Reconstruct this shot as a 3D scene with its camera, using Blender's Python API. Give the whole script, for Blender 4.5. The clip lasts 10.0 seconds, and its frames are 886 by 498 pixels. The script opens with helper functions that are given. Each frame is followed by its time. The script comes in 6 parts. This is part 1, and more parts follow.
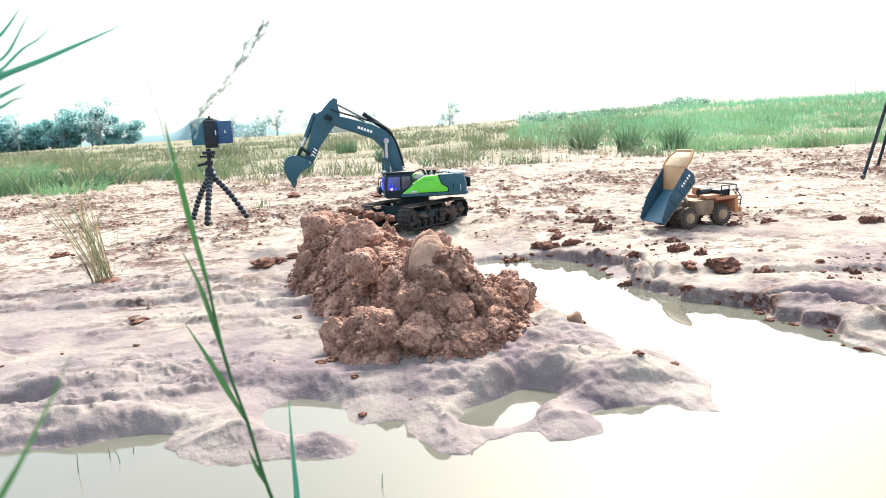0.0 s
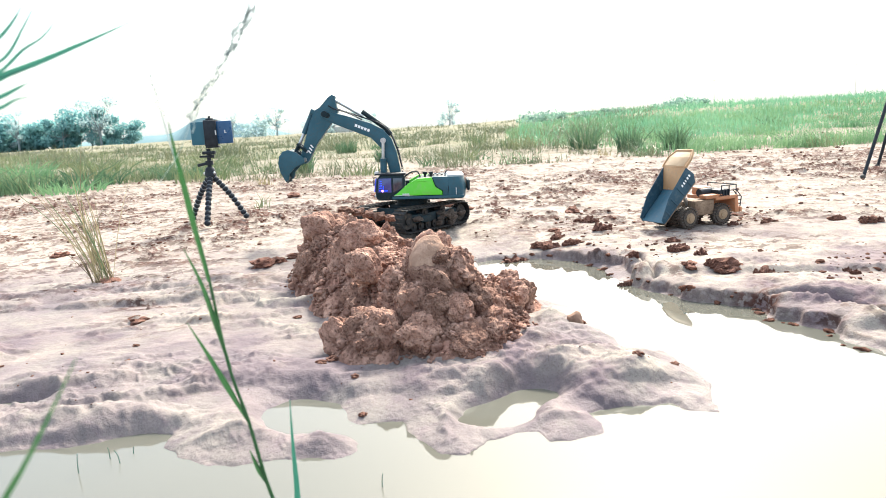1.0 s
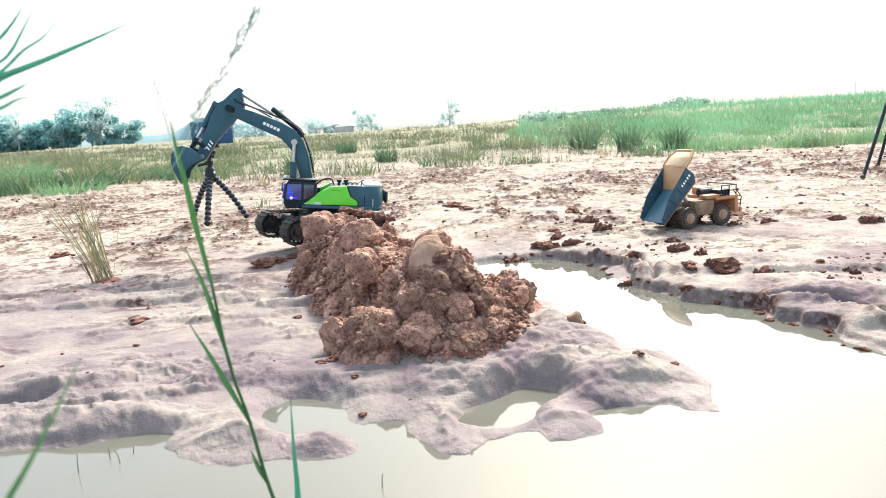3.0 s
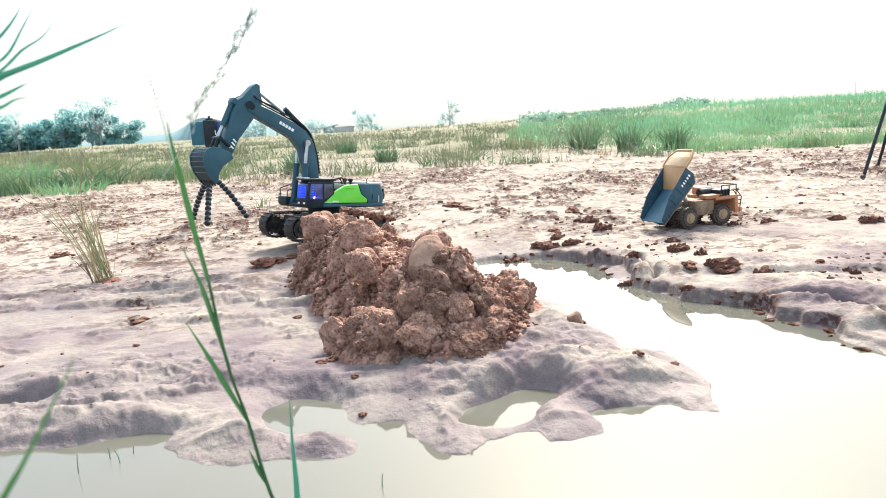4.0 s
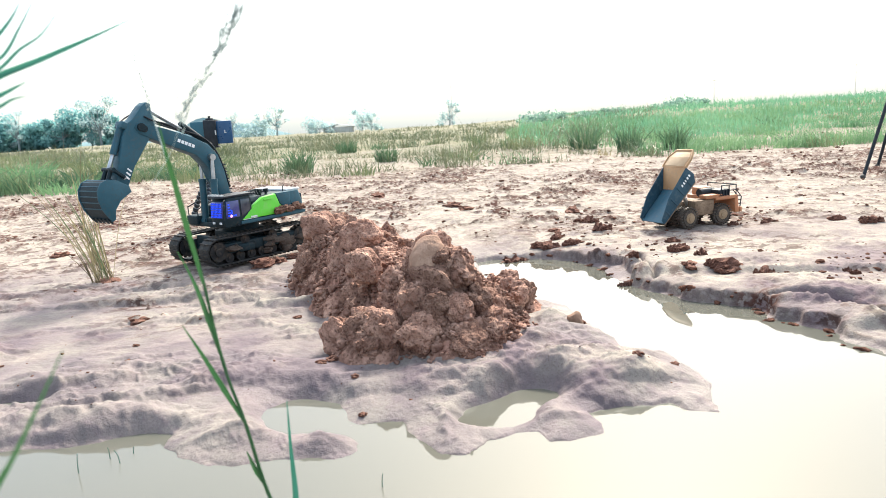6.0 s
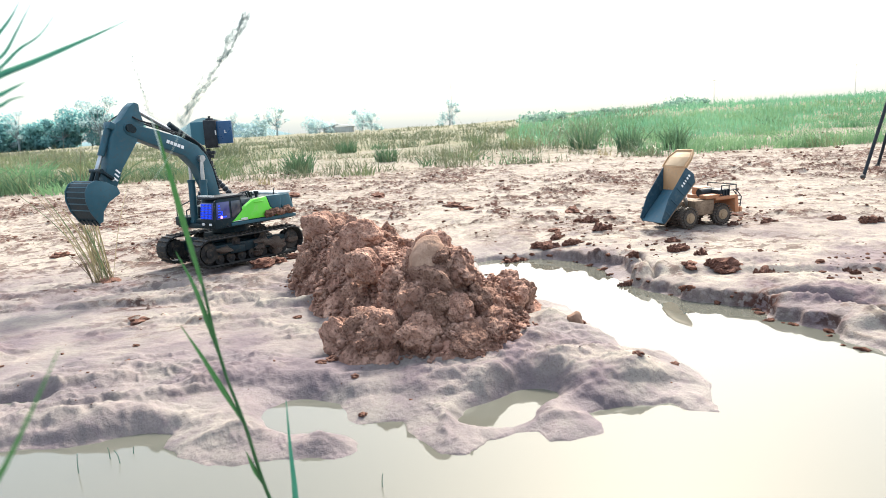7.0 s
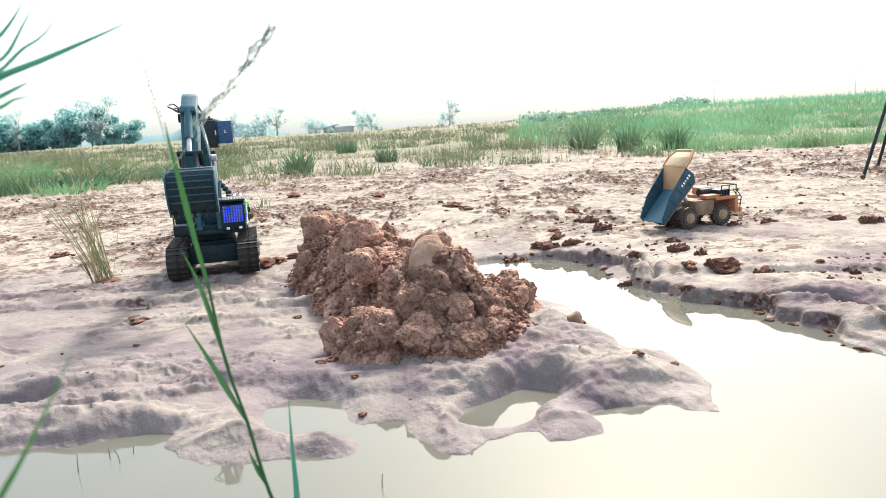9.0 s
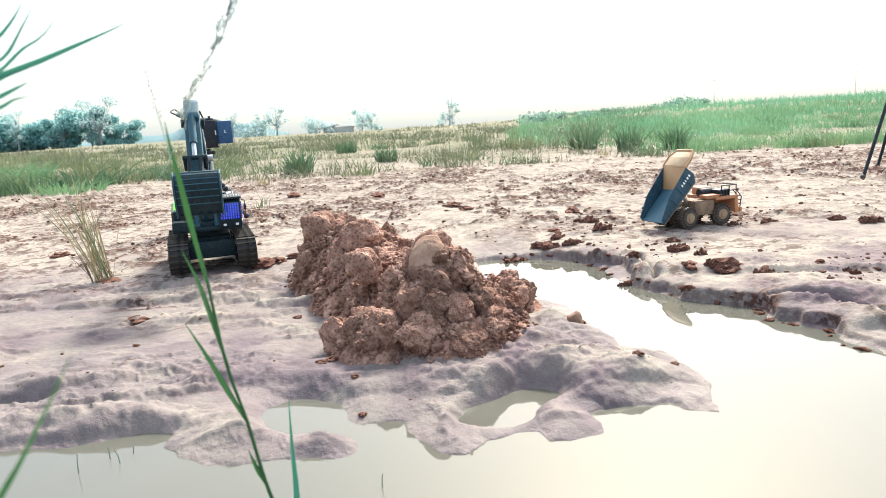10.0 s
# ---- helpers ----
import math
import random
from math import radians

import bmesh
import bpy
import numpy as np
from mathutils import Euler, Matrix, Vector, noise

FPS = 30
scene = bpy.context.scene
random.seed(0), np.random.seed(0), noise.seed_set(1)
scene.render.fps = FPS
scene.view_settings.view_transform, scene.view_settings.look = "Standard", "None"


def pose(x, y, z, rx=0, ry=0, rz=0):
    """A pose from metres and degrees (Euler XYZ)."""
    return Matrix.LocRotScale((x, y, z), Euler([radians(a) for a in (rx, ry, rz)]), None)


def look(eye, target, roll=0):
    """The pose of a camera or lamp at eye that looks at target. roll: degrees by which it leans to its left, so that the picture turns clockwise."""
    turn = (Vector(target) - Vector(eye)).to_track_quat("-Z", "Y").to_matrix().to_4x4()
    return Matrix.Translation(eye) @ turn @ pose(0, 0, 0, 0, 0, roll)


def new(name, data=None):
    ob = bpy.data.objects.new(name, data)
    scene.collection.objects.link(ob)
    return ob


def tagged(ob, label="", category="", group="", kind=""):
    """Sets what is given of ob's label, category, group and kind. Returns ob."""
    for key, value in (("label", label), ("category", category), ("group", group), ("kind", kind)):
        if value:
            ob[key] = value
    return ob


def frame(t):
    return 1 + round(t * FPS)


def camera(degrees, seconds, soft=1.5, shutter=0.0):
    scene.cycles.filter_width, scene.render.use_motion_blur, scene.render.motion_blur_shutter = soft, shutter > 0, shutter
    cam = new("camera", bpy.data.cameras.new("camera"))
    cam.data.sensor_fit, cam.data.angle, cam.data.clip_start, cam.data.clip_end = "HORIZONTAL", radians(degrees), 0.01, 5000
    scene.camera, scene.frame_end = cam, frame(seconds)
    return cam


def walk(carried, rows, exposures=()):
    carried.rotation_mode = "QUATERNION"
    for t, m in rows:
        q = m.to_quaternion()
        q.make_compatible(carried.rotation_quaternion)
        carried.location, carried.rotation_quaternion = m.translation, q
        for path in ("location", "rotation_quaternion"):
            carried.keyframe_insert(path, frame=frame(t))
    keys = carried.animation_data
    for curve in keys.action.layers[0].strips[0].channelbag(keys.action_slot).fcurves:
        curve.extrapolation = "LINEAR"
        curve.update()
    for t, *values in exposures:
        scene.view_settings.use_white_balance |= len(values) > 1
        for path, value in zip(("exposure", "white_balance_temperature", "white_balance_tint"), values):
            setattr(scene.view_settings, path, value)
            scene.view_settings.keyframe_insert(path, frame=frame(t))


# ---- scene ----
import itertools

cam = camera(66.0, 10.0, soft=0.75)
EYE = (0.0, 0.0, 0.38)
AIM = (0.0, math.cos(radians(10.27)), 0.38 - math.sin(radians(10.27)))
VIEW = look(EYE, AIM, -3.3)
cam.data.dof.use_dof, cam.data.dof.focus_distance, cam.data.dof.aperture_fstop = True, 1.5, 10.0
walk(cam, [(0.0, VIEW), (10.0, VIEW)], [(0.0, 1.50, 6530, 6), (2.0, 1.48, 6530, 6), (2.7, 1.42, 6530, 6), (4.5, 1.38, 6530, 6), (5.5, 1.33, 6530, 6), (7.0, 1.26, 6530, 6), (10.0, 1.24, 6530, 6)])

# ---- light: a hazy, bright sky with a veiled sun low behind the place ----
SUN_ELEVATION, SUN_AZIMUTH = 45.0, 18.0      # azimuth to the right of the view
world = bpy.data.worlds.new("hazy_sky")
scene.world = world
world.use_nodes = True
wt = world.node_tree
wt.nodes.clear()
sky = wt.nodes.new("ShaderNodeTexSky")
sky.sky_type, sky.sun_disc = "NISHITA", False
sky.sun_elevation, sky.sun_rotation = radians(SUN_ELEVATION), radians(SUN_AZIMUTH)
sky.air_density, sky.dust_density, sky.ozone_density = 1.0, 6.0, 2.0
haze = wt.nodes.new("ShaderNodeMixRGB")
haze.blend_type = "MIX"
haze.inputs[0].default_value = 0.14
haze.inputs[2].default_value = (14.0, 15.6, 16.4, 1)
bg = wt.nodes.new("ShaderNodeBackground")
bg.inputs[1].default_value = 0.136
wo = wt.nodes.new("ShaderNodeOutputWorld")
wt.links.new(sky.outputs[0], haze.inputs[1])
wt.links.new(haze.outputs[0], bg.inputs[0])
wt.links.new(bg.outputs[0], wo.inputs[0])

sun = new("sun", bpy.data.lights.new("sun", "SUN"))
sun.data.energy, sun.data.angle, sun.data.color = 3.2, radians(7), (1.0, 0.945, 0.86)
_e, _a = radians(SUN_ELEVATION), radians(SUN_AZIMUTH)
_to = Vector((math.sin(_a) * math.cos(_e), math.cos(_a) * math.cos(_e), math.sin(_e)))
sun.matrix_world = look(_to * 50, (0, 0, 0))


# ---- materials ----
def material(name, c1, c2, rough=0.6, metal=0.0, scale=30.0, bump=0.2, c3=None, fine=6.0, rough2=None,
             depth=0.003, random=0.0, spec=0.5, emit=None, power=0.0, trans=0.0):
    """Two noises: a broad one between c1 and c2, a finer one that adds c3, and relief from both."""
    m = bpy.data.materials.new(name)
    m.use_nodes = True
    t = m.node_tree
    b = t.nodes["Principled BSDF"]
    co = t.nodes.new("ShaderNodeTexCoord")
    n1 = t.nodes.new("ShaderNodeTexNoise")
    n1.inputs["Scale"].default_value, n1.inputs["Detail"].default_value = scale, 6
    n2 = t.nodes.new("ShaderNodeTexNoise")
    n2.inputs["Scale"].default_value, n2.inputs["Detail"].default_value = scale * fine, 5
    t.links.new(co.outputs["Object"], n1.inputs["Vector"])
    t.links.new(co.outputs["Object"], n2.inputs["Vector"])
    r1 = t.nodes.new("ShaderNodeValToRGB")
    r1.color_ramp.elements[0].position, r1.color_ramp.elements[1].position = 0.36, 0.66
    r1.color_ramp.elements[0].color, r1.color_ramp.elements[1].color = (*c1, 1), (*c2, 1)
    t.links.new(n1.outputs["Fac"], r1.inputs[0])
    out = r1.outputs[0]
    if c3:
        r2 = t.nodes.new("ShaderNodeValToRGB")
        r2.color_ramp.elements[0].position, r2.color_ramp.elements[1].position = 0.5, 0.72
        r2.color_ramp.elements[0].color, r2.color_ramp.elements[1].color = (0, 0, 0, 1), (1, 1, 1, 1)
        t.links.new(n2.outputs["Fac"], r2.inputs[0])
        mx = t.nodes.new("ShaderNodeMixRGB")
        mx.inputs[2].default_value = (*c3, 1)
        t.links.new(r2.outputs[0], mx.inputs[0])
        t.links.new(out, mx.inputs[1])
        out = mx.outputs[0]
    if random:
        oi = t.nodes.new("ShaderNodeObjectInfo")
        mr = t.nodes.new("ShaderNodeMapRange")
        mr.inputs[3].default_value, mr.inputs[4].default_value = 1 - random, 1 + random
        t.links.new(oi.outputs["Random"], mr.inputs[0])
        hv = t.nodes.new("ShaderNodeHueSaturation")
        t.links.new(mr.outputs[0], hv.inputs["Value"])
        t.links.new(out, hv.inputs["Color"])
        out = hv.outputs[0]
    t.links.new(out, b.inputs["Base Color"])
    rr = t.nodes.new("ShaderNodeMapRange")
    rr.inputs[1].default_value, rr.inputs[2].default_value = 0.3, 0.7
    rr.inputs[3].default_value, rr.inputs[4].default_value = rough, rough2 if rough2 is not None else min(1, rough + 0.15)
    t.links.new(n2.outputs["Fac"], rr.inputs[0])
    t.links.new(rr.outputs[0], b.inputs["Roughness"])
    b.inputs["Metallic"].default_value = metal
    b.inputs["Specular IOR Level"].default_value = spec
    if bump:
        bp = t.nodes.new("ShaderNodeBump")
        bp.inputs["Strength"].default_value, bp.inputs["Distance"].default_value = bump, depth
        ad = t.nodes.new("ShaderNodeMath")
        ad.operation = "ADD"
        t.links.new(n1.outputs["Fac"], ad.inputs[0])
        t.links.new(n2.outputs["Fac"], ad.inputs[1])
        t.links.new(ad.outputs[0], bp.inputs["Height"])
        t.links.new(bp.outputs[0], b.inputs["Normal"])
    if emit:
        b.inputs["Emission Color"].default_value = (*emit, 1)
        b.inputs["Emission Strength"].default_value = power
    if trans:
        b.inputs["Transmission Weight"].default_value = trans
    return m


def leaf_material(name, c1, c2, thin=0.35, scale=3.0):
    """Thin leaves let some light through; colour varies from blade to blade."""
    m = bpy.data.materials.new(name)
    m.use_nodes = True
    t = m.node_tree
    b = t.nodes["Principled BSDF"]
    g = t.nodes.new("ShaderNodeNewGeometry")
    co = t.nodes.new("ShaderNodeTexCoord")
    n = t.nodes.new("ShaderNodeTexNoise")
    n.inputs["Scale"].default_value = scale
    t.links.new(co.outputs["Object"], n.inputs["Vector"])
    ad = t.nodes.new("ShaderNodeMath")
    ad.operation = "MULTIPLY_ADD"
    ad.inputs[1].default_value = 0.5
    mr = t.nodes.new("ShaderNodeMapRange")
    mr.inputs[1].default_value, mr.inputs[2].default_value = 0.35, 0.65
    mr.inputs[3].default_value, mr.inputs[4].default_value = 0.0, 0.5
    t.links.new(n.outputs["Fac"], mr.inputs[0])
    t.links.new(g.outputs["Random Per Island"], ad.inputs[0])
    t.links.new(mr.outputs[0], ad.inputs[2])
    r = t.nodes.new("ShaderNodeValToRGB")
    r.color_ramp.elements[0].color, r.color_ramp.elements[1].color = (*c1, 1), (*c2, 1)
    t.links.new(ad.outputs[0], r.inputs[0])
    t.links.new(r.outputs[0], b.inputs["Base Color"])
    b.inputs["Roughness"].default_value = 0.55
    tr = t.nodes.new("ShaderNodeBsdfTranslucent")
    t.links.new(r.outputs[0], tr.inputs[0])
    mx = t.nodes.new("ShaderNodeMixShader")
    mx.inputs[0].default_value = thin
    t.links.new(b.outputs[0], mx.inputs[1])
    t.links.new(tr.outputs[0], mx.inputs[2])
    t.links.new(mx.outputs[0], t.nodes["Material Output"].inputs[0])
    return m


def mud_material():
    """Pale wet sand-mud with damp patches in shade mauve, russet crust (with painted shade) on the broken lumps and wet
    sheen low by the water.
    """
    m = bpy.data.materials.new("wet_mud")
    m.use_nodes = True
    t = m.node_tree
    b = t.nodes["Principled BSDF"]
    co = t.nodes.new("ShaderNodeTexCoord")

    def noise_node(scale, detail=6, rough=0.6):
        n = t.nodes.new("ShaderNodeTexNoise")
        n.inputs["Scale"].default_value, n.inputs["Detail"].default_value, n.inputs["Roughness"].default_value = scale, detail, rough
        t.links.new(co.outputs["Object"], n.inputs["Vector"])
        return n

    def ramp(src, p0, p1, a, c):
        r = t.nodes.new("ShaderNodeValToRGB")
        r.color_ramp.elements[0].position, r.color_ramp.elements[1].position = p0, p1
        r.color_ramp.elements[0].color, r.color_ramp.elements[1].color = (*a, 1), (*c, 1)
        t.links.new(src, r.inputs[0])
        return r.outputs[0]

    def mix(fac, a, c):
        x = t.nodes.new("ShaderNodeMixRGB")
        t.links.new(fac, x.inputs[0])
        t.links.new(a, x.inputs[1])
        if isinstance(c, tuple):
            x.inputs[2].default_value = (*c, 1)
        else:
            t.links.new(c, x.inputs[2])
        return x.outputs[0]

    broad, mid, fine, grit = noise_node(4.5), noise_node(17.0), noise_node(70.0, 7, 0.6), noise_node(330.0, 4)
    damp = ramp(broad.outputs["Fac"], 0.41, 0.60, MUD_DAMP_SHADE, MUD_PALE)
    pos = t.nodes.new("ShaderNodeSeparateXYZ")
    t.links.new(co.outputs["Object"], pos.inputs[0])
    dry = t.nodes.new("ShaderNodeMapRange")
    dry.inputs[1].default_value, dry.inputs[2].default_value, dry.inputs[4].default_value = 1.4, 2.3, 0.8
    t.links.new(pos.outputs["Y"], dry.inputs[0])
    damp = mix(dry.outputs[0], damp, MUD_DRY)
    c = mix(ramp(mid.outputs["Fac"], 0.5, 0.72, (0, 0, 0), (0.7, 0.7, 0.7)), damp, MUD_TAN)
    c = mix(ramp(noise_node(34.0, 7, 0.65).outputs["Fac"], 0.50, 0.62, (0, 0, 0), (0.6, 0.6, 0.6)), c, MUD_DAMP_SHADE)
    c = mix(ramp(grit.outputs["Fac"], 0.54, 0.68, (0, 0, 0), (0.6, 0.6, 0.6)), c, MUD_GRIT)
    at = t.nodes.new("ShaderNodeAttribute")
    at.attribute_name = "crust"
    mul = t.nodes.new("ShaderNodeMath")
    mul.operation = "MULTIPLY"
    t.links.new(at.outputs["Fac"], mul.inputs[0])
    t.links.new(ramp(fine.outputs["Fac"], 0.40, 0.50, (0.15, 0.15, 0.15), (1, 1, 1)), mul.inputs[1])
    brk = t.nodes.new("ShaderNodeAttribute")
    brk.attribute_name = "broken"
    fl = t.nodes.new("ShaderNodeMath")
    fl.operation = "MULTIPLY"
    fleck = noise_node(22.0, 5, 0.62)
    t.links.new(brk.outputs["Fac"], fl.inputs[0])
    t.links.new(ramp(fleck.outputs["Fac"], 0.535, 0.565, (0, 0, 0), (0.85, 0.85, 0.85)), fl.inputs[1])
    big = t.nodes.new("ShaderNodeMath")
    big.operation = "MAXIMUM"
    t.links.new(mul.outputs[0], big.inputs[0])
    t.links.new(fl.outputs[0], big.inputs[1])
    mul = big
    crust_col = ramp(mid.outputs["Fac"], 0.4, 0.65, MUD_CRUST_SHADE, MUD_RUSSET)
    c = mix(mul.outputs[0], c, crust_col)
    xyz = t.nodes.new("ShaderNodeSeparateXYZ")
    t.links.new(co.outputs["Object"], xyz.inputs[0])
    fld = t.nodes.new("ShaderNodeMapRange")
    fld.inputs[1].default_value, fld.inputs[2].default_value, fld.inputs[4].default_value = 4.2, 9.5, 0.95
    t.links.new(xyz.outputs["Y"], fld.inputs[0])
    turf = noise_node(0.9)
    cover = t.nodes.new("ShaderNodeMath")
    cover.operation = "MULTIPLY"
    t.links.new(fld.outputs[0], cover.inputs[0])
    t.links.new(ramp(turf.outputs["Fac"], 0.28, 0.48, (0, 0, 0), (1, 1, 1)), cover.inputs[1])
    c = mix(cover.outputs[0], c, ramp(broad.outputs["Fac"], 0.4, 0.6, (0.125, 0.135, 0.080), (0.20, 0.178, 0.122)))
    wet = t.nodes.new("ShaderNodeAttribute")
    wet.attribute_name = "wet"
    soak = t.nodes.new("ShaderNodeMapRange")
    soak.inputs[1].default_value, soak.inputs[2].default_value, soak.inputs[4].default_value = 0.05, 0.75, 0.55
    t.links.new(wet.outputs["Fac"], soak.inputs[0])
    c = mix(soak.outputs[0], c, ramp(mid.outputs["Fac"], 0.4, 0.65, MUD_SOAKED, MUD_DAMP_SHADE))
    t.links.new(c, b.inputs["Base Color"])
    rr = t.nodes.new("ShaderNodeMapRange")
    rr.inputs[3].default_value, rr.inputs[4].default_value = 0.9, 0.60
    t.links.new(wet.outputs["Fac"], rr.inputs[0])
    t.links.new(rr.outputs[0], b.inputs["Roughness"])
    sp = t.nodes.new("ShaderNodeMapRange")
    sp.inputs[3].default_value, sp.inputs[4].default_value = 0.06, 0.16
    t.links.new(wet.outputs["Fac"], sp.inputs[0])
    t.links.new(sp.outputs[0], b.inputs["Specular IOR Level"])
    bp = t.nodes.new("ShaderNodeBump")
    bp.inputs["Strength"].default_value, bp.inputs["Distance"].default_value = 0.85, 0.0055
    s1 = t.nodes.new("ShaderNodeMath")
    s1.operation = "MULTIPLY_ADD"
    s1.inputs[1].default_value = 0.55
    t.links.new(fine.outputs["Fac"], s1.inputs[0])
    s2 = t.nodes.new("ShaderNodeMath")
    s2.operation = "MULTIPLY_ADD"
    s2.inputs[1].default_value = 0.13
    t.links.new(grit.outputs["Fac"], s2.inputs[0])
    t.links.new(mid.outputs["Fac"], s2.inputs[2])
    t.links.new(s2.outputs[0], s1.inputs[2])
    t.links.new(s1.outputs[0], bp.inputs["Height"])
    t.links.new(bp.outputs[0], b.inputs["Normal"])
    return m


# Damp tone takes the mauve of shaded slopes, pale tone their lit cream.
MUD_DAMP_SHADE, MUD_PALE, MUD_TAN = (0.146, 0.112, 0.124), (0.326, 0.289, 0.242), (0.410, 0.364, 0.290)
MUD_DRY = (0.325, 0.285, 0.240)
MUD_SOAKED = (0.094, 0.080, 0.086)
# Crust brown is kept dark to carry the lumps' shade too.
MUD_GRIT, MUD_CRUST_SHADE, MUD_RUSSET = (0.11, 0.078, 0.068), (0.038, 0.0185, 0.0145), (0.092, 0.043, 0.034)
M_MUD = mud_material()
M_HEAP = material("heap_soil", (0.220, 0.122, 0.096), (0.390, 0.248, 0.196), 0.9, scale=30, fine=6, bump=0.9, c3=(0.155, 0.085, 0.062), depth=0.004, spec=0.1)
def vary_by_clump(m, low, high):
    """Each clump of the soil mass has its own shade of brown."""
    t = m.node_tree
    b = t.nodes["Principled BSDF"]
    src = b.inputs["Base Color"].links[0].from_socket
    at = t.nodes.new("ShaderNodeAttribute")
    at.attribute_name = "clump"
    r = t.nodes.new("ShaderNodeValToRGB")
    r.color_ramp.elements[0].position, r.color_ramp.elements[1].position = 0.25, 0.72
    r.color_ramp.elements[0].color, r.color_ramp.elements[1].color = (*low, 1), (*high, 1)
    x = t.nodes.new("ShaderNodeMixRGB")
    x.blend_type = "MULTIPLY"
    x.inputs[0].default_value = 1.0
    t.links.new(at.outputs["Fac"], r.inputs[0])
    t.links.new(src, x.inputs[1])
    t.links.new(r.outputs[0], x.inputs[2])
    t.links.new(x.outputs[0], b.inputs["Base Color"])


M_LOOSE = material("loose_soil", (0.200, 0.109, 0.085), (0.375, 0.234, 0.182), 0.9, scale=30, fine=6, bump=0.8, c3=(0.105, 0.05, 0.033), depth=0.005, spec=0.1)
vary_by_clump(M_HEAP, (0.50, 0.44, 0.42), (1.40, 1.36, 1.32))
M_HEAPC = material("heap_clod_soil", (0.245, 0.135, 0.101), (0.42, 0.258, 0.196), 0.9, scale=1.3, fine=6, bump=1.0, c3=(0.10, 0.052, 0.040), depth=0.008, random=0.26, spec=0.1)
M_HEAPS = material("heap_cut_clay", (0.27, 0.168, 0.122), (0.38, 0.250, 0.186), 0.85, scale=1.6, fine=8, bump=0.5, c3=(0.27, 0.165, 0.115), depth=0.003, random=0.14, spec=0.12)
M_CLOD = material("clod_soil", (0.105, 0.050, 0.039), (0.25, 0.130, 0.096), 0.9, scale=1.2, fine=6, bump=0.8, c3=(0.06, 0.03, 0.022), depth=0.004, spec=0.1)
M_CRUMB = material("crumb_soil", (0.070, 0.030, 0.021), (0.17, 0.080, 0.055), 0.9, scale=40, fine=6, bump=0.8, c3=(0.05, 0.026, 0.02), spec=0.1)
M_DARKMUD = material("caked_mud", (0.05, 0.038, 0.032), (0.12, 0.085, 0.065), 0.7, scale=40, bump=0.9, depth=0.003)
M_GREY = material("slate_blue_paint", (0.020, 0.074, 0.102), (0.031, 0.095, 0.130), 0.38, scale=18, bump=0.06, c3=(0.042, 0.080, 0.100), rough2=0.6, spec=0.25)
M_GREYD = material("dark_grey_plastic", (0.005, 0.017, 0.024), (0.009, 0.026, 0.035), 0.5, scale=25, bump=0.1, c3=(0.03, 0.034, 0.034), spec=0.2)
M_GREEN = material("bright_green_paint", (0.09, 0.50, 0.02), (0.12, 0.58, 0.03), 0.35, scale=12, bump=0.04, c3=(0.14, 0.48, 0.06), rough2=0.5)
M_WHITE = material("white_decal", (0.72, 0.74, 0.76), (0.8, 0.82, 0.83), 0.5, scale=40, bump=0.0)
M_SILVER = material("pale_grey_plastic", (0.5, 0.52, 0.53), (0.62, 0.64, 0.64), 0.4, scale=20, bump=0.05)
M_STEEL = material("bare_steel", (0.36, 0.38, 0.4), (0.5, 0.52, 0.54), 0.28, metal=1.0, scale=60, bump=0.05)
M_RUBBER = material("black_rubber", (0.018, 0.02, 0.022), (0.04, 0.04, 0.04), 0.6, scale=60, bump=0.3, c3=(0.10, 0.08, 0.065))
M_TRACK = material("muddy_track", (0.012, 0.015, 0.018), (0.035, 0.033, 0.031), 0.5, scale=30, bump=0.5, c3=(0.075, 0.058, 0.046), fine=3, spec=0.2)
M_GLASS = material("smoked_cab_glass", (0.02, 0.03, 0.05), (0.03, 0.04, 0.07), 0.08, scale=10, bump=0.0, spec=0.8)
M_LED = material("blue_led", (0.005, 0.04, 0.4), (0.008, 0.05, 0.5), 0.3, bump=0.0, emit=(0.0, 0.05, 1.0), power=0.40)
M_LEDP = material("violet_led", (0.4, 0.2, 0.7), (0.4, 0.2, 0.7), 0.3, bump=0.0, emit=(0.75, 0.30, 1.0), power=0.9)
# The glass itself glows faintly blue, standing in for light inside the cab.
M_CAB_GLOW = material("cab_glass_own_glow", (0.02, 0.02, 0.06), (0.03, 0.03, 0.08), 0.12, scale=10, bump=0.0, spec=0.8, emit=(0.03, 0.09, 0.85), power=0.05)
M_ORANGE = material("weathered_orange_plastic", (0.38, 0.150, 0.070), (0.46, 0.205, 0.105), 0.5, scale=25, bump=0.15, c3=(0.36, 0.21, 0.13), spec=0.3)
M_TAN = material("tan_plastic", (0.42, 0.245, 0.125), (0.50, 0.315, 0.175), 0.5, scale=22, bump=0.15, c3=(0.40, 0.28, 0.18), spec=0.3)
M_FRAME = material("dusty_beige_frame", (0.17, 0.115, 0.080), (0.27, 0.190, 0.130), 0.7, scale=30, bump=0.3, c3=(0.12, 0.080, 0.055), spec=0.2)
# Shaded sides of the bed: a darker copy of the floor's blue-grey.
M_BED_SHADED = material("shaded_blue_grey_bed", (0.012, 0.045, 0.072), (0.022, 0.065, 0.098), 0.45, scale=15, bump=0.12, c3=(0.05, 0.085, 0.11), rough2=0.6, spec=0.3)
M_BED = material("blue_grey_bed", (0.030, 0.095, 0.140), (0.050, 0.130, 0.180), 0.4, scale=15, bump=0.12, c3=(0.085, 0.125, 0.15), rough2=0.6)
